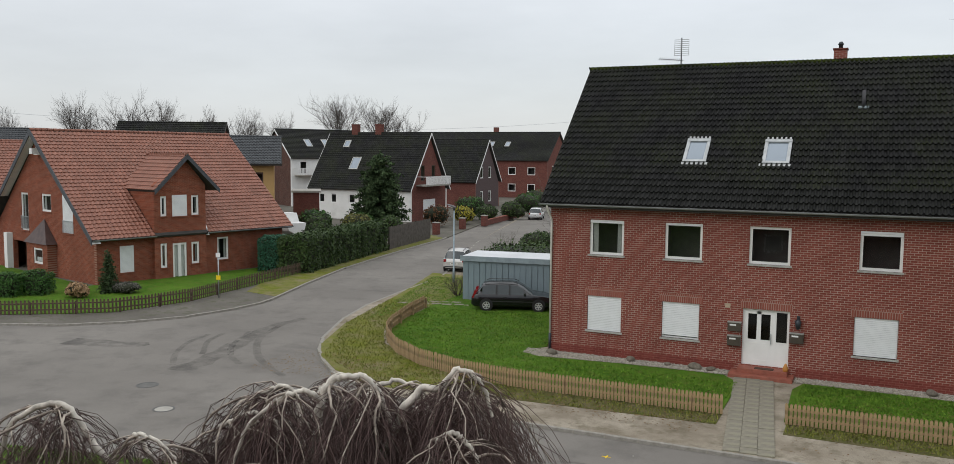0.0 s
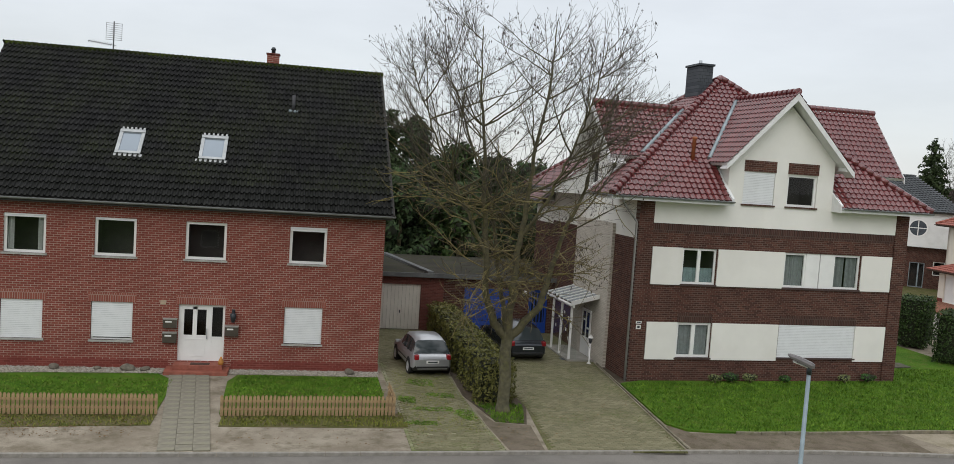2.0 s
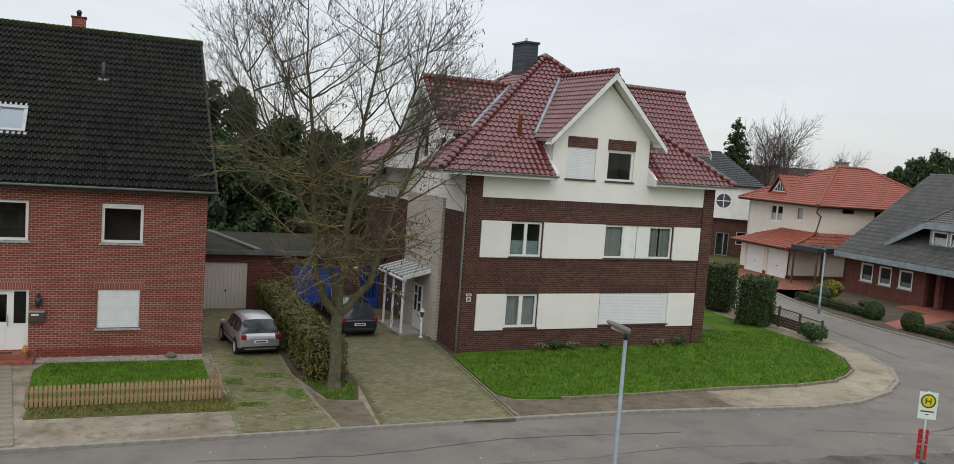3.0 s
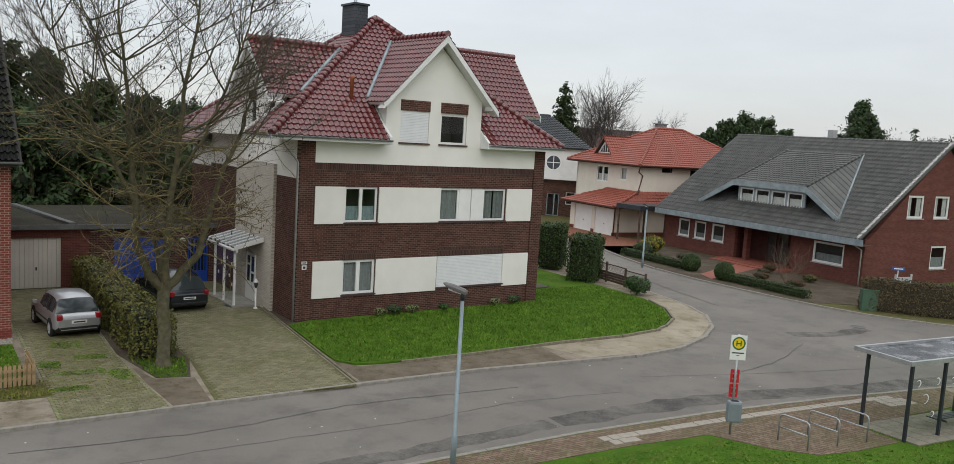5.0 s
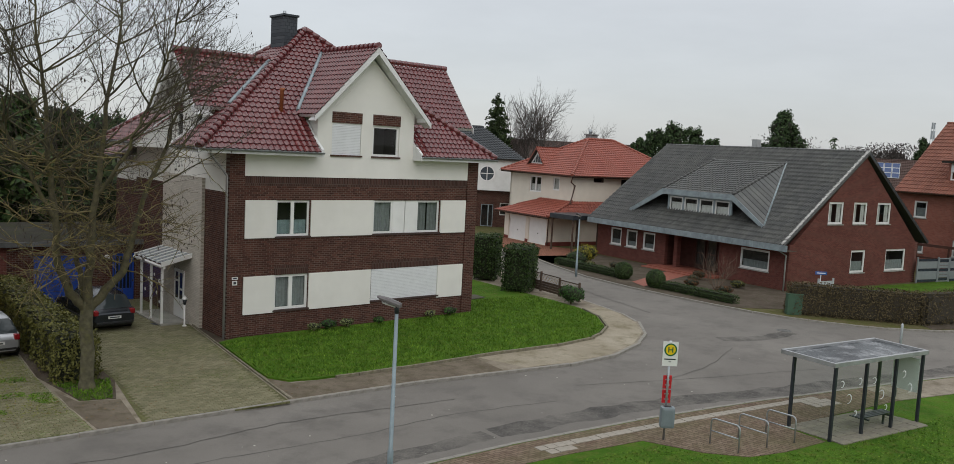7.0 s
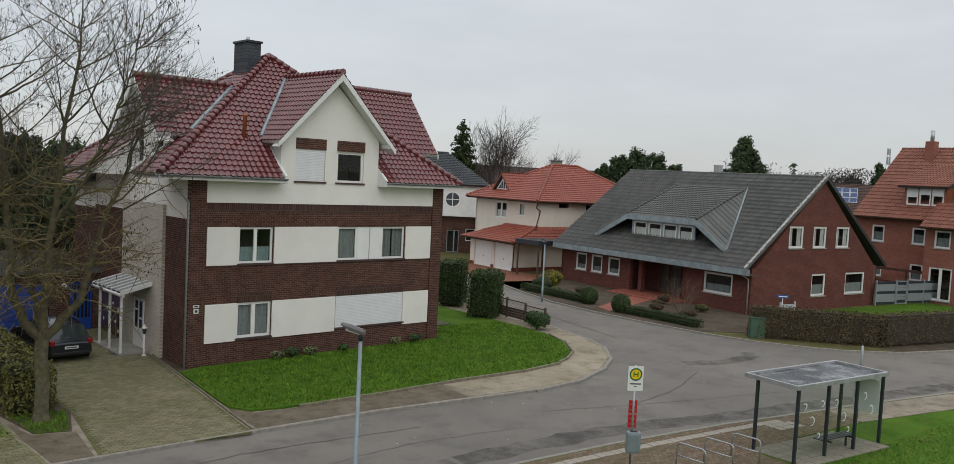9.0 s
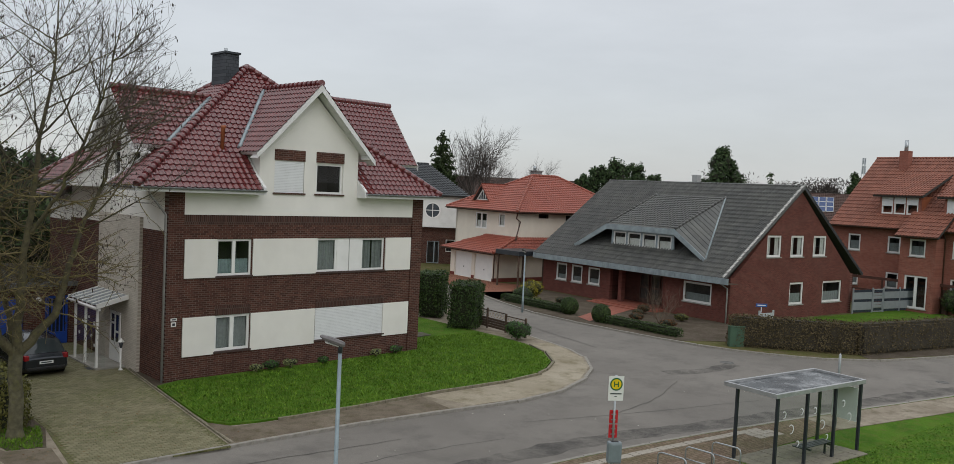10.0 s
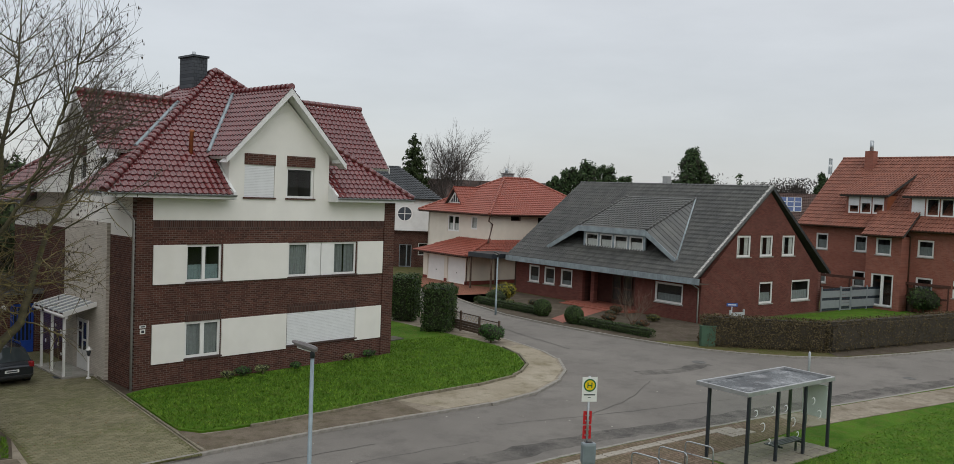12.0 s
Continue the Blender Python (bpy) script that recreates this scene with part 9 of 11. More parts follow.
            d /= np.linalg.norm(d)
            c.append(c[-1] + d * length / n)
        to.append((c, r, r * 0.45, 3 if r < 0.006 else 5))
        return c

    for pts, r0, r1 in limbs:
        p = np.array(pts, float)
        f = np.linspace(0, len(p) - 1, 40)
        q = np.stack([np.interp(f, np.arange(len(p)), p[:, i]) for i in range(3)], 1)
        for _ in range(2):
            q[1:-1] = (q[:-2] + 2 * q[1:-1] + q[2:]) / 4
        q[1:] += rng.normal(0, 0.009, (39, 3))
        tubes_mesh("limb", [(q, r0 * 0.52, r1 * 0.75, 9)], BIRCH, root)
        for i in range(19):
            s = q[int(rng.uniform(0.42, 1.0) * 39)]
            a = rng.uniform(0, 2 * math.pi)
            d = np.array([math.cos(a) * 1.1, math.sin(a), rng.uniform(-0.15, 0.12)])
            b = hang(s, d, rng.uniform(0.5, 1.5), 8, 0.015 if i % 4 == 0 else 0.008, mids, 0.30, 0.21)
            for j in range(27):
                e = b[rng.integers(1, 9)]
                a2 = rng.uniform(0, 2 * math.pi)
                c = hang(e, np.array([math.cos(a2), math.sin(a2), -0.05]), rng.uniform(0.6, 1.9), 6, 0.0036, twigs)
                if j % 2:
                    hang(c[rng.integers(1, 5)], np.array([rng.normal(0, 0.7), rng.normal(0, 0.7), -0.3]), rng.uniform(0.3, 0.7), 3, 0.0030, twigs)
    tubes_mesh("branch", mids, BIRCH_MID, root, kind="stuff")
    tubes_mesh("hanging_twig", twigs, BIRCH_TWIG, root, kind="stuff")


weeping_birch()

# hedge between the drives
hedge("hedge", pose(6.3, 29.2, 0), 1.25, 13.1, 1.55, HEDGE_OLIVE, "olive-brown clipped hedge between the drives", 15000, 0.06, 0.10, 1)
hedge("laurel_hedge", pose(32.0, 37.9, 0.1, 0, 0, -53), 1.6, 2.6, 2.55, HEDGE, "dark green clipped laurel hedge", 5000, 0.07, 0.10, 2)
hedge("laurel_hedge", pose(33.0, 42.2, 0.1, 0, 0, -48), 1.6, 2.4, 2.7, HEDGE, "dark green clipped laurel hedge", 5000, 0.07, 0.10, 3)
shrub("shrub", (33.2, 33.3, 0.05), (0.8, 0.7, 0.55), GREEN_LEAF, "low green shrub at the fence end", 1500, 0.06, 4)
# beech hedge before the corner bungalow
# both cores are coloured darker than the leaves, as inner shade
hedge("beech_hedge", pose(43.1, 26.2, 0, 0, 0, -50), 7.0, 0.9, 1.75, HEDGE_BARE, "brown leafless clipped beech hedge", 9000, 0.055, 0.08, 5, core=plain("hedge_shade_core_brown", (0.045, 0.038, 0.026), 1.0))
hedge("beech_hedge", pose(47.6, 20.7, 0, 0, 0, -13), 26.0, 0.9, 1.8, HEDGE_BARE, "brown leafless clipped beech hedge", 14000, 0.055, 0.08, 6, core=plain("hedge_shade_core_brown_b", (0.045, 0.038, 0.026), 1.0))
# low box hedges and balls of the bungalow's garden
hedge("box_hedge", pose(43.85, 46.0, 0, 0, 0, -94), 6.6, 0.7, 0.55, HEDGE, "low clipped green box hedge", 3500, 0.045, 0.03, 7)
hedge("box_hedge", pose(42.6, 35.2, 0, 0, 0, -91), 5.8, 0.7, 0.55, HEDGE, "low clipped green box hedge", 3500, 0.045, 0.03, 8)
clipped_ball((43.6, 38.9, 0), 0.62, 9)
clipped_ball((42.9, 35.5, 0), 0.62, 10)
shrub("yellow_shrub", (46.6, 45.6, 0), (1.0, 1.0, 0.85), YELLOW_LEAF, "bright yellow evergreen shrub", 2200, 0.06, 11)
shrub("shrub", (45.4, 45.2, 0), (0.9, 0.8, 0.6), HEDGE, "dark green shrub in the front garden", 1500, 0.06, 12)


def bare_shrub(name, at, h, n, label, seed, material=TWIG):
    rng = np.random.default_rng(seed)
    root = thing(name, pose(*at), label, "shrub")
    out = [[], [], [], [], []]
    for i in range(n):
        a = rng.uniform(0, 2 * math.pi)
        grow(rng, out, (math.cos(a) * 0.1, math.sin(a) * 0.1, 0), (math.cos(a) * 0.7, math.sin(a) * 0.7, 1.1), h * rng.uniform(0.4, 0.6), 0.025, 1, 3, (3, 6), 0.3, 0.05, 0.65, 0.9)
    tubes_mesh("twig", out[1] + out[2] + out[3], material, root, kind="stuff")


bare_shrub("bare_shrub", (46.4, 33.4, 0), 2.6, 12, "bare brown shrub before the bungalow", 13, plain("shrub_twig", (0.14, 0.10, 0.07), 0.95))
bare_shrub("dry_shrub", (-22.35, 44.6, 0), 1.7, 12, "withered brown shrub at the garage corner", 18)
bare_shrub("bare_shrub", (-25.8, 60.0, 0), 2.8, 7, "bare thin sapling at the roadside", 14)
bare_shrub("bare_shrub", (-22.4, 49.5, 0), 2.2, 9, "bare shrub behind the metal garage", 15)
for i, (x, y, hh) in enumerate(((-26, 76, 6.5), (-28, 80, 7.5), (-24, 72, 6), (-22, 68, 5))):
    bare_shrub("bare_bush", (x, y, 0), hh, 14, "tall bare brown bushes beside the street", 20 + i, FAR_TWIG)
hedge("ivy_mound", pose(-21.9, 47.2, 0, 0, 0, 8), 9.0, 4.5, 2.5, HEDGE, "ivy-grown heap behind the metal garage", 6000, 0.10, 0.25, 16)
hedge("clipped_hedge", pose(-25.3, 70.0, 0, 0, 0, 20), 4.5, 2.0, 2.6, HEDGE_OLIVE, "brownish clipped hedge at the roadside", 2600, 0.10, 0.12, 17)

# corner garden and along the side street
conifer("dwarf_conifer", (-40.9, 35.8, 0), 2.5, 0.6, "slim dark green dwarf conifer", 30, NEEDLE, 18, 30, 0.0, 0.09, 0.06)
hedge("clipped_hedge", pose(-39.0, 47.0, 0, 0, 0, 40), 3.1, 2.2, 2.4, HEDGE_BLUE, "blue-green rounded clipped hedge", 9000, 0.07, 0.06, 31, round_=0.5)
hedge("ivy_hedge", pose(-35.7, 48.1, 0, 0, 0, 99.6), 15.1, 2.2, 2.4, HEDGE, "tall dark green ivy-covered hedge along the street", 20000, 0.10, 0.16, 32)
hedge("clipped_shrub", pose(-45.4, 31.3, 0, 0, 0, 25), 1.5, 1.3, 1.35, GREEN_LEAF, "bright green square-clipped shrub", 2600, 0.06, 0.06, 33, "shrub", 0.3)
hedge("clipped_shrub", pose(-44.5, 32.6, 0, 0, 0, 25), 1.5, 1.3, 1.4, GREEN_LEAF, "bright green square-clipped shrub", 2600, 0.06, 0.06, 34, "shrub", 0.3)
shrub("dry_grass_clump", (-41.0, 33.7, 0), (0.8, 0.6, 0.5), leaf_mat("dry_grass", (0.28, 0.17, 0.09), (0.38, 0.25, 0.14)), "straw-coloured ornamental grass clump", 1200, 0.10, 35)
shrub("low_shrub", (-39.9, 36.1, 0), (1.1, 0.8, 0.38), leaf_mat("heather_grey", (0.09, 0.085, 0.075), (0.16, 0.15, 0.13)), "low grey heather in the front garden", 1300, 0.06, 36)
shrub("low_shrub", (-42.3, 34.9, 0), (0.7, 0.5, 0.35), GREEN_LEAF, "low green shrub in the front garden", 800, 0.06, 38)
for i, (x, y, r, mt, lb) in enumerate(((-50, 69, 1.7, HEDGE, "dark clipped shrub beside the side street"), (-51.5, 71, 1.9, GREEN_LEAF, "bright green clipped shrub beside the side street"), (-47.5, 66, 1.4, HEDGE, "dark round shrub beside the side street"), (-46, 70, 1.8, HEDGE_OLIVE, "olive garden shrub beside the side street"), (-48, 74, 1.6, GREEN_LEAF, "light green shrub beside the side street"), (-44.5, 74.0, 1.5, HEDGE, "dark garden shrub beside the side street"), (-54, 70, 1.6, HEDGE, "dark clipped shrub beside the side street"), (-45.5, 86, 1.8, RUST_LEAF, "rust-brown shrub beside the garage"), (-44.5, 91, 1.5, YELLOW_LEAF, "yellow-green shrub beside the side street"), (-43.5, 95, 1.6, HEDGE, "dark green shrub beside the side street"), (-46.5, 97, 2.2, GREEN_LEAF, "green rounded shrub beside the side street"), (-42.5, 101, 1.7, HEDGE, "dark shrub row beside the side street"), (-43, 108, 2.2, GREEN_LEAF, "green shrub row beside the side street"), (-45, 116, 2.4, HEDGE, "dark shrub row beside the side street"))):
    shrub("garden_shrub", (x, y, 0), (r, r, r * 0.8), mt, lb, 1300, 0.14, 50 + i)

# evergreens behind the garages
def evergreen(name, at, h, r, label, seed, material, n=9000, size=0.2, clear=0.05, taper=0.0):
    """A broad old evergreen: many uneven clumps of foliage on a trunk."""
    rng = np.random.default_rng(seed)
    root = thing(name, pose(*at), label, "tree")
    tubes_mesh("trunk", [([(0, 0, -0.1), (0.05, 0, h * 0.5), (0, 0, h * 0.9)], 0.1 + r * 0.04, 0.05, 8)], BARK, root)
    P, N = [], []
    bm = bmesh.new()
    k = 90
    for i in range(k):
        f = (i + rng.uniform(0, 1)) / k
        rad = r * (0.35 + 0.65 * math.sin(math.pi * min(1.0, 0.28 + 0.72 * f) ** 1.15)) if f > 0.04 else r * 0.7
        a = rng.uniform(0, 2 * math.pi)
        rr = rad * rng.uniform(0.35, 0.9)
        rr *= 1 - taper * f
        cl = rng.uniform(0.14, 0.30) * r * (1 - 0.6 * taper * f)
        c = np.array([math.cos(a) * rr, math.sin(a) * rr, h * (clear + (0.93 - clear) * f)])
        bm_ball(bm, tuple(c), (cl * 0.62, cl * 0.62, cl * 0.75), 1)
        m = n // k
        d = rng.normal(0, 1, (m, 3))
        d /= np.linalg.norm(d, axis=1, keepdims=True)
        P.append(c + d * cl * rng.uniform(0.55, 1.15, (m, 1)) * np.array([1, 1, 1.15]))
        N.append(d)
    # dark clumps give the foliage its shaded depth by colour
    tagged(part("shade_core", bm, CORE_SHADE, root), kind="stuff")
    P = np.concatenate(P)
    P[:, 2] = np.maximum(P[:, 2], 0.02)
    leaves("foliage", P, np.concatenate(N), size, material, root, rng, aspect=0.45)


for i, (x, y, h, r) in enumerate(((4.6, 58, 12.6, 2.5), (7.6, 62, 12.4, 2.6), (10.4, 60, 10.6, 2.8), (13.4, 61, 9.8, 3.2), (16.5, 62, 9.4, 3.2), (2.5, 63, 12, 3.2), (19.5, 63, 9.0, 3.0), (6.0, 55.5, 8.5, 3.0), (10.0, 55.5, 7.6, 3.0), (14.0, 56.5, 7.0, 3.0))):
    evergreen("evergreen_tree", (x, y, 0), h, r, "dense dark evergreen behind the garages", 60 + i, (NEEDLE_LIT, NEEDLE, HEDGE)[i % 3])

conifer("monkey_puzzle", (-48.4, 78.3, 0), 8.5, 3.2, "dense dark monkey puzzle tree with a rounded top", 40, NEEDLE, 24, 95, 0.22, 0.26, 0.2, power=0.38)

# far trees
FAR = (FAR_TWIG, FAR_TWIG)
for i, (x, y, h, lb, tr, sp) in enumerate(((-131.5, 194.7, 25.5, "large bare oak far behind the houses", 0.36, 0.85), (-122.5, 198.0, 23, "large bare oak far behind the houses", 0.34, 0.85), (-153, 129, 19.5, "bare tree above the terracotta roof", 0.3, 0.8), (-147, 135, 20.5, "bare tree above the terracotta roof", 0.3, 0.8), (-141.5, 140, 19.5, "bare tree above the terracotta roof", 0.3, 0.8), (-141.5, 155, 18.5, "bare tree above the black roof", 0.3, 0.8), (-136, 160.5, 18.5, "bare tree above the black roof", 0.3, 0.8), (-129.5, 165.5, 17.3, "bare tree above the black roof", 0.3, 0.8), (-160, 117, 16.5, "small bare tree above the ridge", 0.2, 0.6), (-115.5, 199, 19.0, "slim bare poplar behind the houses", 0.25, 0.3), (97.5, 96, 12.8, "small bare tree behind the roofs", 0.15, 0.8))):
    bare_tree("far_tree", (x, y, 0), lb, h * 0.9, 80 + i, tr, h * 0.25, 5, 4, mats=FAR, twig_scale=1.05, spread=sp)


WOOD_FAR = plain("far_wood_brown", (0.055, 0.046, 0.041), 0.95, var=0.25, scale=0.1)


bare_tree("far_tree", (86.6, 97.3, 0), "broad bare birch above the red roofs", 15.3, 90, 0.26, 3.6, 9, 4, mats=FAR, twig_scale=1.25, spread=1.0)


def far_wood(name, line, h, n, label, seed, size=0.9):
    """A wood on the horizon: countless twigs over a belt of trunks."""
    rng = np.random.default_rng(seed)
    a, b = np.array(line[0], float), np.array(line[1], float)
    t = rng.uniform(0, 1, n)
    hump = h * (0.72 + 0.16 * np.sin(t * 23 + seed) + 0.12 * np.sin(t * 57 + 1))
    P = a[None] + (b - a)[None] * t[:, None] + rng.normal(0, 4, (n, 2))
    z = hump * rng.uniform(0, 1, n) ** 0.9
    root = thing(name, None, label, "wood", kind="stuff")
    k = 420
    tk = np.linspace(0, 1, k)
    hk = h * (0.72 + 0.16 * np.sin(tk * 23 + seed) + 0.12 * np.sin(tk * 57 + 1)) * rng.uniform(0.80, 0.95, k)
    base = a[None] + (b - a)[None] * tk[:, None]
    v = np.concatenate([np.column_stack([base, np.zeros(k)]), np.column_stack([base, hk]), np.column_stack([base * 1.03, np.zeros(k)])])
    i = np.arange(k - 1)
    tagged(from_arrays("thicket", v, np.concatenate([np.stack([i, i + 1, i + k + 1, i + k], 1), np.stack([i + k, i + k + 1, i + 2 * k + 1, i + 2 * k], 1)]), WOOD_FAR, root), kind="stuff")
    leaves("twig", np.column_stack([P, z]), rng.normal(0, 1, (n, 3)) * np.array([1, 1, 0.1]), size, WOOD_FAR, root, rng, aspect=0.3)


far_wood("far_wood", ((250, 160), (300, 70)), 18.0, 60000, "brown wood on the horizon", 1, 0.42)
evergreen("far_evergreen", (136.7, 62.4, 0), 14.2, 2.9, "broad dark evergreen before the far wood", 115, NEEDLE, 4000, 0.3, taper=0.5)
far_wood("far_wood", ((-240, 110), (-165, 215)), 11.0, 5000, "brown wood on the horizon", 2)
conifer("spruce", (79.4, 97.2, 0), 16.3, 3.5, "tall brownish spruce behind the houses", 95, NEEDLE_LIT, 34, 100, 0.3, 0.3, 0.22, power=0.5)
for i, (x, y, h, r) in enumerate(((98.5, 86.8, 11.6, 2.0), (100.2, 84.8, 12.9, 3.3), (101.7, 83.0, 13.8, 3.6), (103.4, 80.9, 13.4, 3.4), (105.4, 78.4, 11.9, 2.6))):
    evergreen("far_evergreen", (x, y, 0), h, r, "broad dark evergreen behind the roofs", 100 + i, NEEDLE, 7000, 0.26, taper=0.1)
evergreen("pine_tree", (114.2, 72.5, 0), 16.8, 4.6, "dark pine standing above the grey roof", 110, NEEDLE, 8500, 0.24, 0.4, taper=0.5)
conifer("spruce", (119.5, 67.5, 0), 12.2, 1.3, "small spruce tip behind the roof", 111, NEEDLE, 16, 30, 0.3, 0.35)

# low plants of the front gardens
for i, (x, y, r, h_, mt, lb) in enumerate(((45.2, 43.6, 0.5, 0.28, HEDGE_OLIVE, "low olive bedding plant before the bungalow"), (46.8, 42.6, 0.6, 0.3, HEDGE_BARE, "low brown withered bedding plant"), (45.6, 40.6, 0.45, 0.25, HEDGE_BARE, "low brown withered bedding plant"), (45.4, 34.6, 0.6, 0.35, RUST_LEAF, "low rust-brown bedding plant"), (47.4, 36.0, 0.5, 0.3, HEDGE_BARE, "low brown withered bedding plant"), (48.4, 33.2, 0.55, 0.3, HEDGE_OLIVE, "low olive bedding plant before the bungalow"), (45.2, 32.0, 0.6, 0.3, RUST_LEAF, "low rust-brown bedding plant"), (48.8, 36.6, 0.5, 0.4, RUST_LEAF, "low rust-brown bedding plant"))):
    shrub("bedding_plant", (x, y, 0.02), (r, r, h_), mt, lb, 500, 0.05, 200 + i)
for i, (x, y, r) in enumerate(((17.2, 32.75, 0.35), (18.0, 32.8, 0.45), (18.9, 32.85, 0.4), (20.6, 32.95, 0.3), (23.6, 33.1, 0.35), (24.8, 33.15, 0.4))):
    shrub("wall_plant", (x, y, 0.12), (r, r * 0.7, r * 0.5), GREEN_LEAF if i % 2 else leaf_mat("wall_plant_pale", (0.16, 0.19, 0.07), (0.26, 0.28, 0.13)), "small pale green plant along the house wall", 350, 0.05, 220 + i)
shrub("yard_shrub", (-22.4, 58.0, 0), (1.9, 1.5, 1.6), HEDGE, "tall dark green shrub behind the metal shed", 4200, 0.09, 240)

# ---- cars ----
TYRE = plain("tyre", (0.016, 0.016, 0.017), 0.85, var=0.2, scale=8)
RIM = plain("alloy_rim", (0.60, 0.61, 0.62), 0.35, 0.3, var=0.1)
CAR_GLASS = plain("car_glass", (0.034, 0.044, 0.047), 0.05, 0.0, var=0.1, bump=0.0, spec=0.6)
LIGHT_RED = plain("rear_lamp_red", (0.26, 0.010, 0.014), 0.15, var=0.1, bump=0)
LAMP_CLEAR = plain("head_lamp", (0.55, 0.56, 0.57), 0.1, 0.3, var=0.1, bump=0)
PLASTIC = plain("black_trim", (0.02, 0.02, 0.021), 0.5, var=0.1, bump=0)


def car_paint(name, c, metal=0.5, rough=0.28):
    n = Nodes(name)
    m = n.done(n.mix(n.ramp(n.noise(2.0, 4.0), 0.35, 0.65), tint(c, 0.9), tint(c, 1.08)), rough, metal, 0.25 if metal == 0.0 else 0.5)
    n.bsdf.inputs["Coat Weight"].default_value = 0.0 if metal == 0.0 else 0.4
    n.bsdf.inputs["Coat Roughness"].default_value = 0.06
    return m


def car(name, m, label, L, Wd, H, paint, hood, wagon, roof_rails=False, group="parked cars"):
    """A car: nose at +x. The body is lofted along its length; panes, lamps, wheels and trim are parts."""
    root = thing(name, m, label, "car", group)
    hw = Wd / 2
    belt, low = H * 0.60, 0.22
    r0, r1 = L * (0.30 + 0.02), L * (0.86 if wagon else 0.80)
    # x from the rear: height of the top line, half width at the top line
    st = [(0.00, belt * 0.80, 0.86), (0.03, belt * 0.97, 0.90), (0.06, belt * 1.0, 0.92)]
    if wagon:
        st += [(0.085, H * 0.72, 0.86), (0.13, H * 0.93, 0.76), (0.19, H * 0.975, 0.74)]
    else:
        st += [(0.075, H * 0.74, 0.86), (0.14, H * 0.93, 0.75), (0.22, H * 0.985, 0.73)]
    st += [(0.34, H, 0.74), (0.46, H * 0.995, 0.74), (0.55, H * 0.965, 0.74), (0.62, H * 0.86, 0.78), (0.72, belt * 1.06, 0.88), (0.74, belt * 1.0, 0.90), (0.86, belt * 0.93, 0.86), (0.95, belt * 0.80, 0.78), (0.985, belt * 0.62, 0.70), (1.0, belt * 0.50, 0.64)]
    ring = []
    for f, top, tw in st:
        x = f * L
        end = min(f, 1 - f)
        wf = 1.0 if end > 0.08 else 0.84 + 0.16 * math.sin(end / 0.08 * math.pi / 2)
        w = hw * wf
        b = min(belt * (1.0 if f < 0.9 else 0.9), top)
        z0 = low + (0.10 if end < 0.02 else 0.0)
        cab = top > belt * 1.05
        tw2 = hw * tw if cab else w * 0.92
        half = [(0.0, z0), (w * 0.86, z0), (w * 0.99, z0 + 0.14), (w, (z0 + b) * 0.52), (w * 0.975, b * 0.93), (w * 0.93 if cab else w * 0.95, b if cab else max(b, top * 0.97)), (tw2 * 1.02 if cab else w * 0.88, top - 0.07 * H if cab else top * 0.99), (tw2 * 0.86 if cab else w * 0.7, top - 0.012 if cab else top), (0.0, top + 0.012)]
        ring.append([(x, y, z) for y, z in half] + [(x, -y, z) for y, z in reversed(half[1:-1])])
    n = len(ring[0])
    nh = 9
    groups = {"body": [], "side_window": [], "windscreen": [], "rear_window": [], "bumper": []}
    for i in range(len(st) - 1):
        fa, fb = st[i][0], st[i + 1][0]
        for k in range(n):
            k2 = (k + 1) % n
            j = k if k < nh - 1 else n - 1 - k
            quad = (i, k, k2)
            mid = (fa + fb) / 2
            up = min(st[i][1], st[i + 1][1])
            if j == 5 and 0.13 < mid < 0.66 and up > belt * 1.1:
                groups["side_window"].append(quad)
            elif j in (6, 7) and 0.55 <= mid < 0.72:
                groups["windscreen"].append(quad)
            elif j in (6, 7) and (0.06 if not wagon else 0.06) < mid < 0.14:
                groups["rear_window"].append(quad)
            elif j in (0, 1) or (j == 2 and (mid < 0.03 or mid > 0.96) and False):
                groups["bumper"].append(quad)
            else:
                groups["body"].append(quad)
    mats = {"body": paint, "side_window": CAR_GLASS, "windscreen": CAR_GLASS, "rear_window": CAR_GLASS, "bumper": PLASTIC}
    for nm, quads in [(a, b) for a, b in groups.items() if a != "side_window"] + [("side_window", [q for q in groups["side_window"] if (q[1] < nh - 1) == left]) for left in (True, False)]:
        if not quads:
            continue
        bm = bmesh.new()
        vs = {}

        def vert(i, k):
            if (i, k) not in vs:
                vs[(i, k)] = bm.verts.new(ring[i][k])
            return vs[(i, k)]

        for i, k, k2 in quads:
            f = bm.faces.new((vert(i, k), vert(i + 1, k), vert(i + 1, k2), vert(i, k2)))
            f.smooth = True
        if nm == "body":
            bm.faces.new([vert(0, k) for k in range(n)])
            bm.faces.new([vert(len(st) - 1, k) for k in reversed(range(n))])
        bmesh.ops.recalc_face_normals(bm, faces=bm.faces[:])
        part(nm, bm, mats[nm], root)
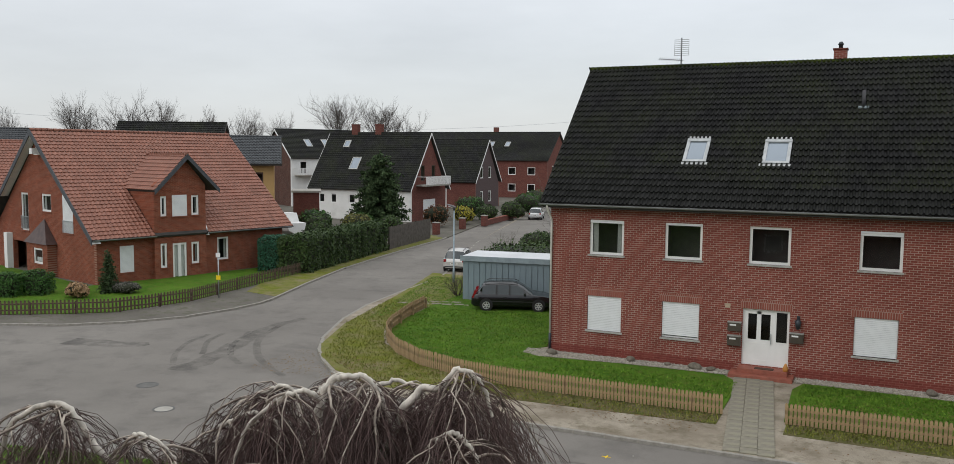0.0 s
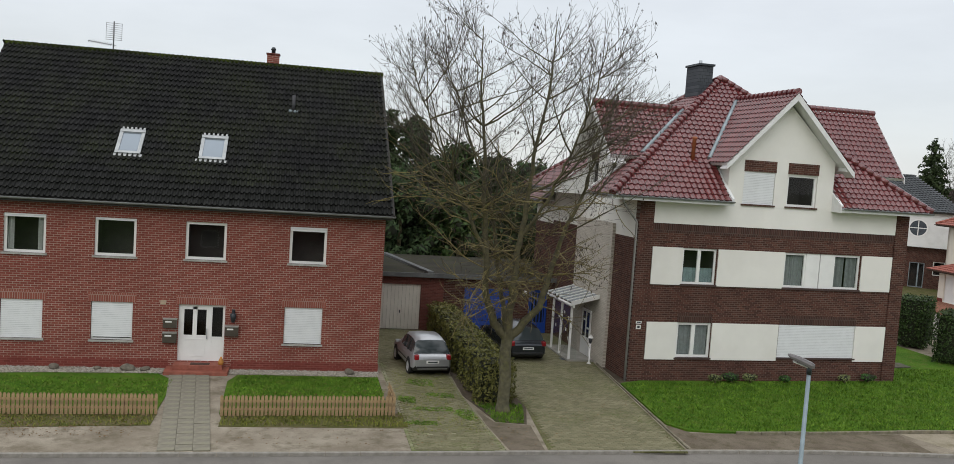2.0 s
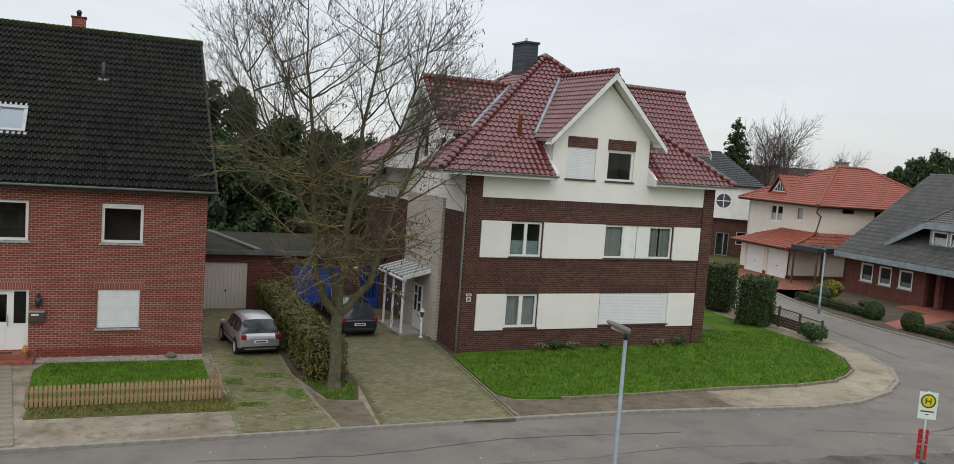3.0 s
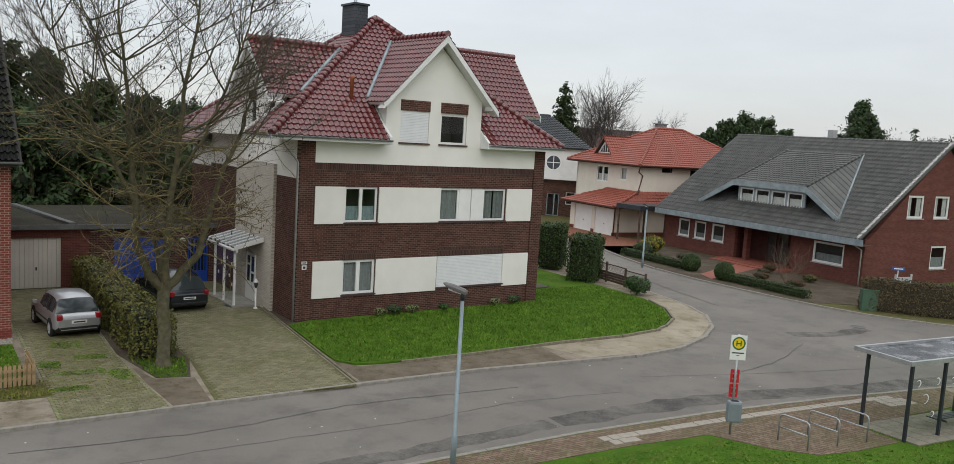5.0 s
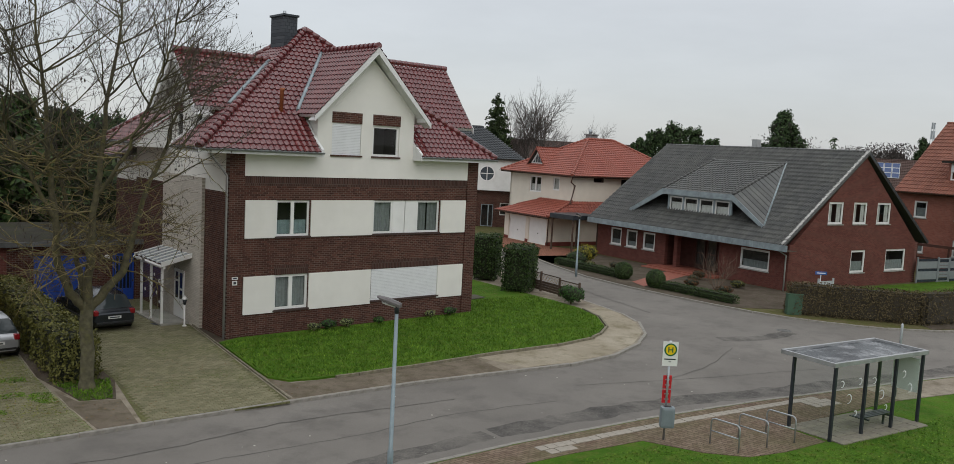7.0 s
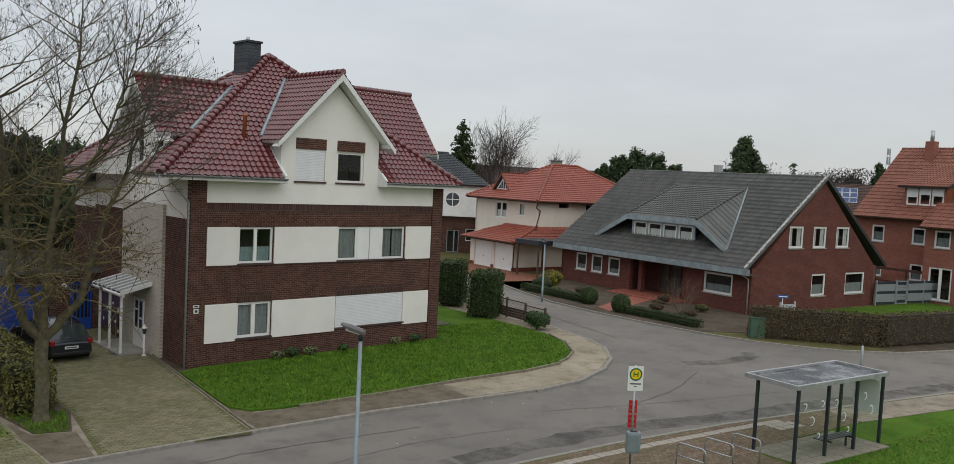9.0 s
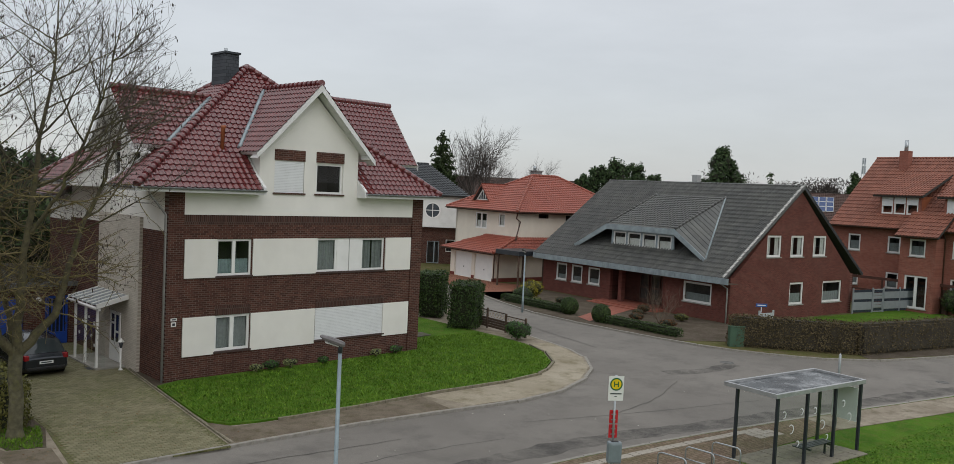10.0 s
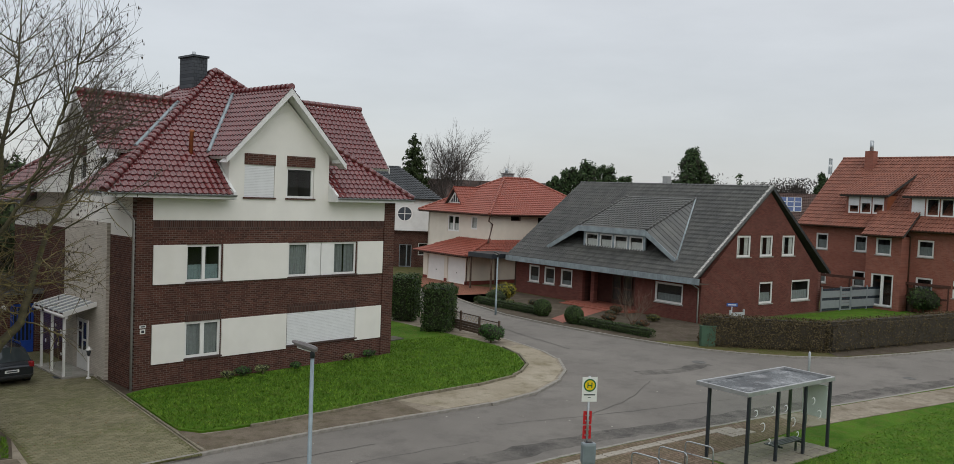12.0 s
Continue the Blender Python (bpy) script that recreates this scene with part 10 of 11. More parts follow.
    # pillars between the side windows, sills, door lines
    for sy in (1, -1):
        for f in (0.30, 0.455):
            part("pillar", prism([(f * L - 0.04, sy * hw * 0.955, belt * 0.98), (f * L + 0.04, sy * hw * 0.955, belt * 0.98), (f * L + 0.03, sy * hw * 0.785, H * 0.925), (f * L - 0.03, sy * hw * 0.785, H * 0.925)], (0, sy * 0.012, 0.005)), PLASTIC, root)
        part("side_trim", box(0.24 * L, 0.76 * L, sy * hw * 1.0 - 0.006, sy * hw * 1.0 + 0.012, 0.50, 0.55, 0.004), PLASTIC, root)
        part("mirror", box(0.625 * L, 0.625 * L + 0.1, sy * (hw + 0.02) - 0.0, sy * (hw + 0.02) + sy * 0.17, belt, belt + 0.13, 0.02) if sy > 0 else box(0.625 * L, 0.625 * L + 0.1, sy * (hw + 0.02) - 0.17, sy * (hw + 0.02), belt, belt + 0.13, 0.02), paint, root)
        for f in (0.40, 0.58):
            part("door_handle", box(f * L - 0.09, f * L + 0.09, sy * hw * 0.985 - 0.01, sy * hw * 0.985 + 0.02, belt * 0.82, belt * 0.82 + 0.03, 0.006), paint, root)
        part("tail_lamp", prism([(0.03, sy * hw * 0.62, belt * 0.78), (0.22, sy * hw * 0.62, belt * 0.78), (0.30, sy * hw * 0.62, belt * 1.22), (0.17, sy * hw * 0.62, belt * 1.22)], (0, sy * hw * 0.30, 0)) if wagon == 2 else box(-0.008, 0.2, sy * hw * 0.79 - 0.10, sy * hw * 0.79 + 0.09, belt * 0.76, belt * 1.0, 0.045), LIGHT_RED, root)
        part("head_lamp", box(0.925 * L, 0.985 * L, sy * hw * 0.62 - 0.17, sy * hw * 0.62 + 0.15, belt * 0.56, belt * 0.78, 0.03), LAMP_CLEAR, root)
        if roof_rails:
            part("roof_rail", tube([(0.16 * L, sy * hw * 0.66, H * 0.965), (0.19 * L, sy * hw * 0.66, H * 1.02), (0.5 * L, sy * hw * 0.66, H * 1.03), (0.55 * L, sy * hw * 0.66, H * 0.98)], 0.02, 6), PLASTIC, root)
    part("number_plate", boxes((-0.016, 0.0, -0.26, 0.26, 0.56, 0.67)), WHITE, root)
    part("plate_bars", boxes((-0.019, -0.016, -0.2, 0.2, 0.59, 0.64)), DARK_METAL, root)
    part("bumper_strip", box(-0.02, 0.06, -hw * 0.78, hw * 0.78, 0.36, 0.44, 0.015), PLASTIC, root)
    rad = 0.31
    for f in (0.18, 0.80):
        for sy in (1, -1):
            w = thing("wheel", pose(f * L, sy * (hw - 0.10), rad))
            w.parent = root
            part("arch", disc((0, sy * 0.06, 0.02), (0, sy, 0), rad * 0.6, rad * 1.16, 0.05, 28), BLACK, w)
            part("tyre", disc((0, -sy * 0.09, 0), (0, sy, 0), rad * 0.66, rad, 0.22, 28), TYRE, w)
            rim = part("rim", disc((0, sy * 0.08, 0), (0, sy, 0), rad * 0.56, rad * 0.67, 0.05, 24), RIM, w)
            part("brake", disc((0, sy * 0.04, 0), (0, sy, 0), 0.0, rad * 0.6, 0.03, 20), DARK_METAL, w)
            for i in range(6):
                a = math.pi * 2 * i / 6
                part("spoke", prism([(-0.03, sy * 0.10, 0.02), (0.03, sy * 0.10, 0.02), (0.022, sy * 0.10, rad * 0.6), (-0.022, sy * 0.10, rad * 0.6)], (0, sy * 0.02, 0)), RIM, rim, m=Matrix.Rotation(a, 4, "Y"))
    return root


# rear towards the street: the nose points to +y, so turn by 90
car("hatchback_car", pose(5.18, 33.15, 0.01, 0, 0, 96), "silver-grey small hatchback on the mossy drive", 3.9, 1.66, 1.50, car_paint("paint_silver", (0.44, 0.45, 0.47), 0.6, 0.3), 0.9, 0)
car("estate_car", pose(9.92, 36.15, 0.01, 0, 0, 95), "dark grey estate car on the paved drive", 4.9, 1.85, 1.55, car_paint("paint_anthracite", (0.025, 0.030, 0.038), 0.5, 0.25), 1.1, 1, True)
car("estate_car", pose(-19.85, 41.45, 0.01, 0, 0, 20.5), "black estate car with roof rails on the grass", 4.5, 1.75, 1.50, car_paint("paint_black", (0.007, 0.007, 0.009), 0.1, 0.2), 1.0, 2, True)
car("estate_car", pose(-27.05, 53.5, -0.01, 0, 0, 104), "white estate car parked at the kerb", 4.4, 1.70, 1.55, car_paint("paint_white", (0.50, 0.49, 0.47), 0.2, 0.35), 1.0, 1, True)
car("hatchback_car", pose(-39.6, 101.5, 0.014, 0, 0, 105), "pale silver car far along the street", 4.2, 1.72, 1.5, car_paint("paint_pale", (0.55, 0.56, 0.56), 0.3, 0.35), 1.0, 0)

# ---- street furniture ----


def street_lamp(at, h, turn, label="grey street lamp with a flat head"):
    r = thing("street_lamp", pose(*at, 0, 0, turn), label, "street lamp", "street lamps")
    part("pole", tube([(0, 0, -0.1), (0, 0, 0.9), (0, 0, 0.92), (0, 0, h - 0.18)], [0.075, 0.075, 0.055, 0.045], 12), POLE, r)
    part("collar", tube([(0, 0, h - 0.22), (0, 0, h - 0.02)], 0.06, 10), DARK_METAL, r)
    bm = bmesh.new()
    rows_ = [(-0.14, 0.05, -0.03, 0.05), (-0.05, 0.13, -0.06, 0.07), (0.25, 0.15, -0.03, 0.09), (0.52, 0.12, 0.0, 0.08), (0.60, 0.06, 0.03, 0.06)]
    rg = []
    for x, w, z0, z1 in rows_:
        rg.append([bm.verts.new((x * 0.8, y * 0.85, z + h + x * 0.22)) for y, z in ((-w, z0), (w, z0), (w, z0 + (z1 - z0) * 0.55), (w * 0.6, z1), (-w * 0.6, z1), (-w, z0 + (z1 - z0) * 0.55))])
    for a, b in zip(rg, rg[1:]):
        for k in range(6):
            bm.faces.new((a[k], a[(k + 1) % 6], b[(k + 1) % 6], b[k]))
    bm.faces.new(rg[0])
    bm.faces.new(list(reversed(rg[-1])))
    bmesh.ops.recalc_face_normals(bm, faces=bm.faces[:])
    hd = part("lamp_head", bm, plain("lamp_head_grey", (0.13, 0.12, 0.12), 0.45, 0.2), r)
    part("lens", prism([(0.04, -0.08, h - 0.05), (0.36, -0.08, h + 0.05), (0.36, 0.08, h + 0.05), (0.04, 0.08, h - 0.05)], (0, 0, -0.02)), WHITE, hd)
    return r


street_lamp((11.12, 16.95, 0), 4.5, 150)
street_lamp((41.5, 41.3, 0), 4.1, 200)
street_lamp((-24.9, 49.2, 0), 4.93, 200)


def bus_stop():
    s = thing("bus_stop_sign", pose(19.93, 15.75, 0, 0, 0, -34), "bus stop pole with a round yellow and green H sign", "sign")
    part("pole", tube([(0, 0, -0.1), (0, 0, 3.0)], 0.035, 10), STEEL, s)
    pl = part("plate", box(-0.23, 0.23, -0.05, -0.037, 2.25, 2.98, 0.004), WHITE, s)
    part("disc_ring", disc((0, -0.052, 2.74), (0, -1, 0), 0.15, 0.19, 0.004, 28), GREEN, pl)
    part("disc", disc((0, -0.052, 2.74), (0, -1, 0), 0.0, 0.15, 0.003, 28), YELLOW, pl)
    part("letter_h", boxes((-0.075, -0.045, -0.059, -0.055, 2.66, 2.82), (0.045, 0.075, -0.059, -0.055, 2.66, 2.82), (-0.045, 0.045, -0.059, -0.055, 2.725, 2.755)), GREEN, pl)
    part("name_bar", boxes((-0.17, 0.17, -0.053, -0.05, 2.44, 2.475), (-0.04, 0.04, -0.053, -0.05, 2.37, 2.39)), DARK_METAL, pl)
    for z in (1.55, 1.12):
        b = part("timetable_case", box(-0.13, 0.13, 0.036, 0.06, z, z + 0.40, 0.006), RED, s, "red timetable case")
        part("label_bar", boxes((-0.07, 0.07, 0.02, 0.036, z + 0.1, z + 0.13), (-0.07, 0.07, 0.02, 0.036, z + 0.26, z + 0.29)), STEEL, b)
    bin_ = thing("litter_bin", pose(19.93, 15.75, 0, 0, 0, -34), "grey rounded litter bin on the bus stop pole", "bin")
    bm = box(-0.21, 0.21, -0.32, -0.04, 0.44, 1.08, 0.08)
    part("body", bm, plain("bin_grey", (0.20, 0.24, 0.26), 0.5, var=0.1), bin_)
    part("mouth", box(-0.11, 0.11, -0.26, -0.12, 1.075, 1.084, 0.003), BLACK, bin_)
    part("clamp", boxes((-0.05, 0.05, -0.06, 0.04, 0.6, 0.66), (-0.05, 0.05, -0.06, 0.04, 0.9, 0.96)), STEEL, bin_)

    sh = thing("bus_shelter", pose(24.42, 13.05, 0, 0, 0, -5.9), "glass bus shelter with anthracite posts and grey roof", "bus shelter")
    Lx, Ly, H = 4.64, 1.48, 2.32
    for i, (x, y) in enumerate(((0, 0), (0, Ly), (1.57, 0), (3.15, 0), (Lx, 0), (Lx, Ly))):
        part("post", box(x - 0.045, x + 0.045, y - 0.045, y + 0.045, 0, H, 0.008), DARK_METAL, sh)
    x0, x1, y0, y1 = -0.14, Lx + 0.2, -0.06, Ly + 0.44
    rf = part("roof", boxes((x0 + 0.09, x1 - 0.09, y0 + 0.09, y1 - 0.09, H + 0.02, H + 0.06)), ROOF_PANE, sh, "smoked roof pane with dirt and puddles")
    for r in ((x0, x1, y0, y0 + 0.09), (x0, x1, y1 - 0.09, y1), (x0, x0 + 0.09, y0 + 0.09, y1 - 0.09), (x1 - 0.09, x1, y0 + 0.09, y1 - 0.09)):
        part("roof_rim", box(*r, H - 0.01, H + 0.13, 0.01), plain("rim_grey", (0.40, 0.41, 0.42), 0.4, 0.4), rf)
    for a, b in ((0.05, 1.52), (1.62, 3.10), (3.20, Lx - 0.05)):
        p = part("back_pane", quad((a, 0, 0.15), (b, 0, 0.15), (b, 0, H - 0.05), (a, 0, H - 0.05)), CLEAR, sh)
        p.visible_shadow = False
    for x in (0.0, Lx):
        p = part("side_pane", quad((x, 0.05, 0.15), (x, Ly - 0.05, 0.15), (x, Ly - 0.05, H - 0.05), (x, 0.05, H - 0.05)), CLEAR, sh)
        p.visible_shadow = False
    part("poster_case", boxes((Lx - 0.07, Lx - 0.03, 0.06, 0.96, 1.0, 2.14)), plain("poster_pale_green", (0.74, 0.82, 0.79), 0.2, var=0.05, bump=0), sh, "pale green information case")
    ring_m = plain("etched_ring", (0.72, 0.75, 0.75), 0.5, bump=0)
    for a, z, r in ((0.35, 1.75, 0.10), (0.75, 1.25, 0.14), (1.25, 1.75, 0.10), (2.0, 1.7, 0.1), (2.45, 1.2, 0.14), (2.75, 0.75, 0.08), (3.6, 1.75, 0.11), (4.0, 1.25, 0.14), (1.15, 0.75, 0.08)):
        bm = bmesh.new()
        rg = []
        for i in range(19):
            t = -1.9 + 4.3 * i / 18
            w = 0.016 * math.sin(math.pi * (i + 0.6) / 19.2) + 0.004
            rg.append([bm.verts.new((a + math.cos(t) * q, -0.010, z + math.sin(t) * q)) for q in (r - w, r + w)])
        for p_, q_ in zip(rg, rg[1:]):
            bm.faces.new((p_[0], p_[1], q_[1], q_[0]))
        part("etched_ring", bm, ring_m, sh)
    be = thing("bench", pose(24.42, 13.05, 0, 0, 0, -5.9), "dark slatted bench seat inside the bus shelter", "bench")
    for i in range(4):
        part("slat", box(1.75, 3.5, 0.18 + i * 0.10, 0.26 + i * 0.10, 0.42, 0.45, 0.006), DARK_METAL, be)
    for x in (2.0, 3.2):
        part("bracket", boxes((x, x + 0.05, 0.05, 0.55, 0.36, 0.42), (x, x + 0.05, 0.28, 0.34, 0.02, 0.36)), DARK_METAL, be)
    for bx, by in ((20.96, 13.87), (22.14, 13.72), (23.3, 13.54)):
        r = thing("bicycle_stand", pose(bx, by, 0, 0, 0, 94), "galvanised tube bicycle stand", "bicycle stand", "bicycle stands by the shelter")
        part("hoop", tube([(0, 0, -0.05), (0, 0, 0.68), (0.03, 0, 0.76), (0.11, 0, 0.80), (0.83, 0, 0.80), (0.91, 0, 0.76), (0.94, 0, 0.68), (0.94, 0, -0.05)], 0.024, 10), STEEL, r)
        part("crossbar", tube([(0, 0, 0.42), (0.94, 0, 0.42)], 0.02, 8), STEEL, r)
    po = thing("marker_post", pose(31.5, 14.5, 0), "grey marker post on the footway behind the shelter", "post")
    part("post", tube([(0, 0, 0), (0.03, 0, 2.7), (0.03, 0, 2.76)], [0.05, 0.05, 0.02], 8), STEEL, po)


ROOF_PANE = ground_mat("roof_pane_dirty", ((0.03, 0.035, 0.04), (0.11, 0.12, 0.125), (0.38, 0.39, 0.40)), (0.9, 1.3, 8), 0.05, 10, 0.2, 0.003)
bus_stop()


def porch():
    p = thing("porch", pose(13.40, 33.06, 0, 0, 0, 2.31), "white-framed glass porch with ribbed roof", "porch")
    for x, y in ((-1.3, 3.6), (-1.3, 6.1), (-1.3, 4.9)):
        part("post", boxes((x - 0.045, x + 0.045, y - 0.045, y + 0.045, 0, 2.5)), WHITE, p)
    part("beam", boxes((-1.38, -1.28, 3.3, 6.6, 2.5, 2.62)), WHITE, p)
    part("gutter_pipe", tube([(-1.46, 3.3, 2.62), (-1.46, 6.66, 2.62)], 0.055, 8), WHITE, p)
    part("end_rafter", prism([(-1.47, 3.24, 2.60), (-0.15, 3.24, 2.94), (-0.15, 3.24, 3.13), (-1.47, 3.24, 2.79)], (0, 0.06, 0)), WHITE, p)
    for i in range(7):
        y = 3.3 + i * 0.55
        part("rafter", prism([(-1.45, y, 2.68), (-0.15, y, 3.02), (-0.15, y, 3.12), (-1.45, y, 2.78)], (0, 0.07, 0)), WHITE, p)
    pane = part("roof_pane", prism([(-1.45, 3.3, 2.73), (-0.15, 3.3, 3.07), (-0.15, 6.66, 3.07), (-1.45, 6.66, 2.73)], (0, 0, 0.015)), plain("polycarbonate_grey", (0.22, 0.25, 0.26), 0.3, var=0.1), p)
    for a, b in ((3.65, 4.85), (4.95, 6.05)):
        g = part("side_pane", quad((-1.3, a, 0.25), (-1.3, b, 0.25), (-1.3, b, 2.45), (-1.3, a, 2.45)), CLEAR, p)
        g.visible_shadow = False
    g = part("front_pane", quad((-1.25, 3.6, 0.1), (-0.95, 3.6, 0.1), (-0.95, 3.6, 2.5), (-1.25, 3.6, 2.5)), CLEAR, p)
    for y, z, r in ((3.9, 1.9, 0.11), (4.2, 1.35, 0.09), (4.5, 2.1, 0.08), (5.2, 1.8, 0.10), (5.6, 1.3, 0.09), (3.85, 1.0, 0.08)):
        bm = bmesh.new()
        for i in range(5):
            t = 2 * math.pi * i / 5
            bm_disc(bm, (-1.312, y + math.cos(t) * r * 0.55, z + math.sin(t) * r * 0.55), (-1, 0, 0), 0.0, r * 0.42, 0.003, 10)
        part("flower_sticker", bm, WHITE, p, "white flower sticker on the pane")
    d = thing("door", pose(-0.16, 5.6, 0, 0, 0, -90))
    d.parent = p
    part("door_leaf", boxes((0.5, 1.6, -0.05, 0.0, 0.12, 0.95), (0.5, 0.62, -0.05, 0.0, 0.95, 2.25), (1.48, 1.6, -0.05, 0.0, 0.95, 2.25), (0.62, 1.48, -0.05, 0.0, 2.13, 2.25), (1.0, 1.1, -0.05, 0.0, 0.95, 2.13), (0.62, 1.0, -0.05, 0.0, 1.7, 1.78), (1.1, 1.48, -0.05, 0.0, 1.35, 1.43)), WHITE, d)
    part("pane", boxes((0.62, 1.48, -0.03, -0.02, 0.95, 2.13)), plain("door_pane_dark", (0.03, 0.035, 0.04), 0.1, bump=0), d)
    part("floor", box(-1.4, -0.16, 3.4, 6.7, 0.0, 0.10, 0.01), CONCRETE, p)
    gm = thing("doormat", pose(12.0, 36.9, 0.015, 0, 0, 2), "dark grating mat before the porch", "doormat")
    part("mat", box(-0.35, 0.35, -0.25, 0.25, 0, 0.02, 0.004), DARK_METAL, gm)
    l = thing("garden_lantern", pose(12.75, 36.05, 0), "white cast-iron garden lantern", "lamp")
    part("pole", tube([(0, 0, 0), (0, 0, 0.06), (0, 0, 0.1), (0, 0, 0.95)], [0.11, 0.09, 0.035, 0.03], 10), WHITE, l)
    part("lantern", tube([(0, 0, 0.95), (0, 0, 1.0), (0, 0, 1.2)], [0.04, 0.06, 0.10], 6), DARK_METAL, l)
    part("roof", tube([(0, 0, 1.2), (0, 0, 1.22), (0, 0, 1.3), (0, 0, 1.36)], [0.14, 0.13, 0.05, 0.01], 6), WHITE, l)


porch()


def lattice_fence():
    """The low dark fence with a lattice top beside the corner lawn."""
    f = thing("lattice_fence", pose(34.3, 37.0, 0.05, 0, 0, -96), "dark brown wooden fence with lattice tops", "fence")
    for i in range(3):
        x = i * 1.8 - 1.8
        hh = 1.05 if i < 2 else 0.95
        part("post", box(x - 0.05, x + 0.05, -0.05, 0.05, 0, hh + 0.15, 0.01), WOOD_DARK, f)
        for k in range(4):
            part("board", boxes((x + 0.05, x + 1.75, -0.015, 0.015, 0.08 + k * 0.145, 0.21 + k * 0.145)), WOOD_DARK, f)
        part("rail", boxes((x + 0.05, x + 1.75, -0.02, 0.02, hh, hh + 0.05)), WOOD_DARK, f)
        for k in range(6):
            a = x + 0.1 + k * 0.27
            part("lattice_bar", prism([(a, -0.012, 0.68), (a + 0.04, -0.012, 0.68), (a + 0.31, -0.012, hh), (a + 0.27, -0.012, hh)], (0, 0.01, 0)), WOOD_LAT, f)
            part("lattice_bar", prism([(a + 0.27, 0.0, 0.68), (a + 0.31, 0.0, 0.68), (a + 0.04, 0.0, hh), (a, 0.0, hh)], (0, 0.01, 0)), WOOD_LAT, f)
    part("post", box(3.6 - 0.05, 3.6 + 0.05, -0.05, 0.05, 0, 1.1, 0.01), WOOD_DARK, f)


WOOD_LAT = plain("lattice_wood", (0.38, 0.30, 0.22), 0.85, var=0.2)
lattice_fence()


def board_fence(name, m, L, H, w, material, label, gap=0.01, cat="fence"):
    f = thing(name, m, label, cat)
    n = int(L / w)
    for i in range(n):
        part("board", boxes((i * w + gap, (i + 1) * w, -0.012, 0.012 + 0.004 * (i % 2), 0.05, H + 0.02 * math.sin(i * 2.3))), material, f)
    for z in (0.3, H - 0.35):
        part("rail", boxes((0, L, 0.016, 0.06, z, z + 0.09)), material, f)
    for i in range(int(L / 2.2) + 1):
        part("post", boxes((i * 2.2 - 0.05, i * 2.2 + 0.05, 0.02, 0.12, 0, H + 0.05)), material, f)


board_fence("board_fence", pose(-38.2, 63.3, 0, 0, 0, 98.6), 10.6, 2.0, 0.30, WOOD_GREY, "weathered grey-brown board fence along the street")
for x, y in ((-41.4, 78.0), (-41.8, 85.0), (-41.4, 90.0)):
    bp = thing("brick_pillar", pose(x, y, 0), "low red brick gate pillar", "pillar")
    part("shaft", box(-0.3, 0.3, -0.3, 0.3, 0, 1.2, 0.01), BRICK_FAR, bp)
    part("cap", box(-0.34, 0.34, -0.34, 0.34, 1.2, 1.28, 0.01), CONCRETE, bp)
lw = thing("garden_wall", pose(-41.6, 90.3, 0, 0, 0, 97), "low red brick garden wall", "wall")
part("wall", boxes((0, 18, -0.12, 0.12, 0, 0.6)), BRICK_FAR, lw)
part("coping", boxes((0, 18, -0.15, 0.15, 0.6, 0.66)), RED_TILE, lw)

# grey gate and fences right of the bungalow
ga = thing("garden_gate", pose(65.4, 29.4, 0, 0, 0, -12), "grey panelled garden gate with dark glass stripes", "gate")
GATE = plain("gate_grey", (0.30, 0.33, 0.35), 0.45, 0.2, var=0.06)
STRIPE = plain("gate_stripe", (0.035, 0.045, 0.06), 0.25, bump=0.0)
for x0, x1 in ((0.0, 2.25), (3.75, 5.7), (5.75, 7.7)):
    for z0, z1, mt in ((0.08, 0.25, STRIPE), (0.26, 0.87, GATE), (0.88, 1.08, STRIPE), (1.09, 1.62, GATE), (1.63, 1.82, STRIPE)):
        part("panel", box(x0 + 0.05, x1 - 0.03, -0.025, 0.025, z0, z1, 0.006), mt, ga)
leaf_ = thing("gate_leaf", pose(2.4, 0, 0))
leaf_.parent = ga
part("leaf_frame", boxes((0.0, 0.07, -0.03, 0.03, 0.06, 1.86), (1.13, 1.2, -0.03, 0.03, 0.06, 1.86), (0.07, 1.13, -0.03, 0.03, 1.79, 1.86), (0.07, 1.13, -0.03, 0.03, 0.06, 0.13)), GATE, leaf_)
for k in range(7):
    part("leaf_panel", box(0.09, 1.11, -0.02, 0.02, 0.15 + k * 0.235, 0.355 + k * 0.235, 0.005), STRIPE if k in (0, 3, 6) else GATE, leaf_)
for x in (-0.02, 2.31, 3.68, 5.72, 7.72):
    part("post", box(x - 0.05, x + 0.05, -0.05, 0.05, 0, 1.95, 0.01), GATE, ga)
rail = thing("rail_fence", pose(72.9, 33.0, 0, 0, 0, -92), "dark brown wooden rail fence behind the gate", "fence")
for k in range(6):
    part("post", box(k * 2.6 - 0.06, k * 2.6 + 0.06, -0.06, 0.06, 0, 2.35, 0.01), WOOD_RED, rail)
part("rail", box(-0.2, 13.4, -0.05, 0.05, 2.2, 2.42, 0.01), WOOD_RED, rail)
part("rail", box(-0.2, 13.4, -0.03, 0.03, 1.2, 1.35, 0.01), WOOD_RED, rail)
board_fence("board_fence", pose(73.1, 27.6, 0, 0, 0, -95), 10.0, 1.95, 0.24, WOOD_DARK, "tall dark brown board fence")
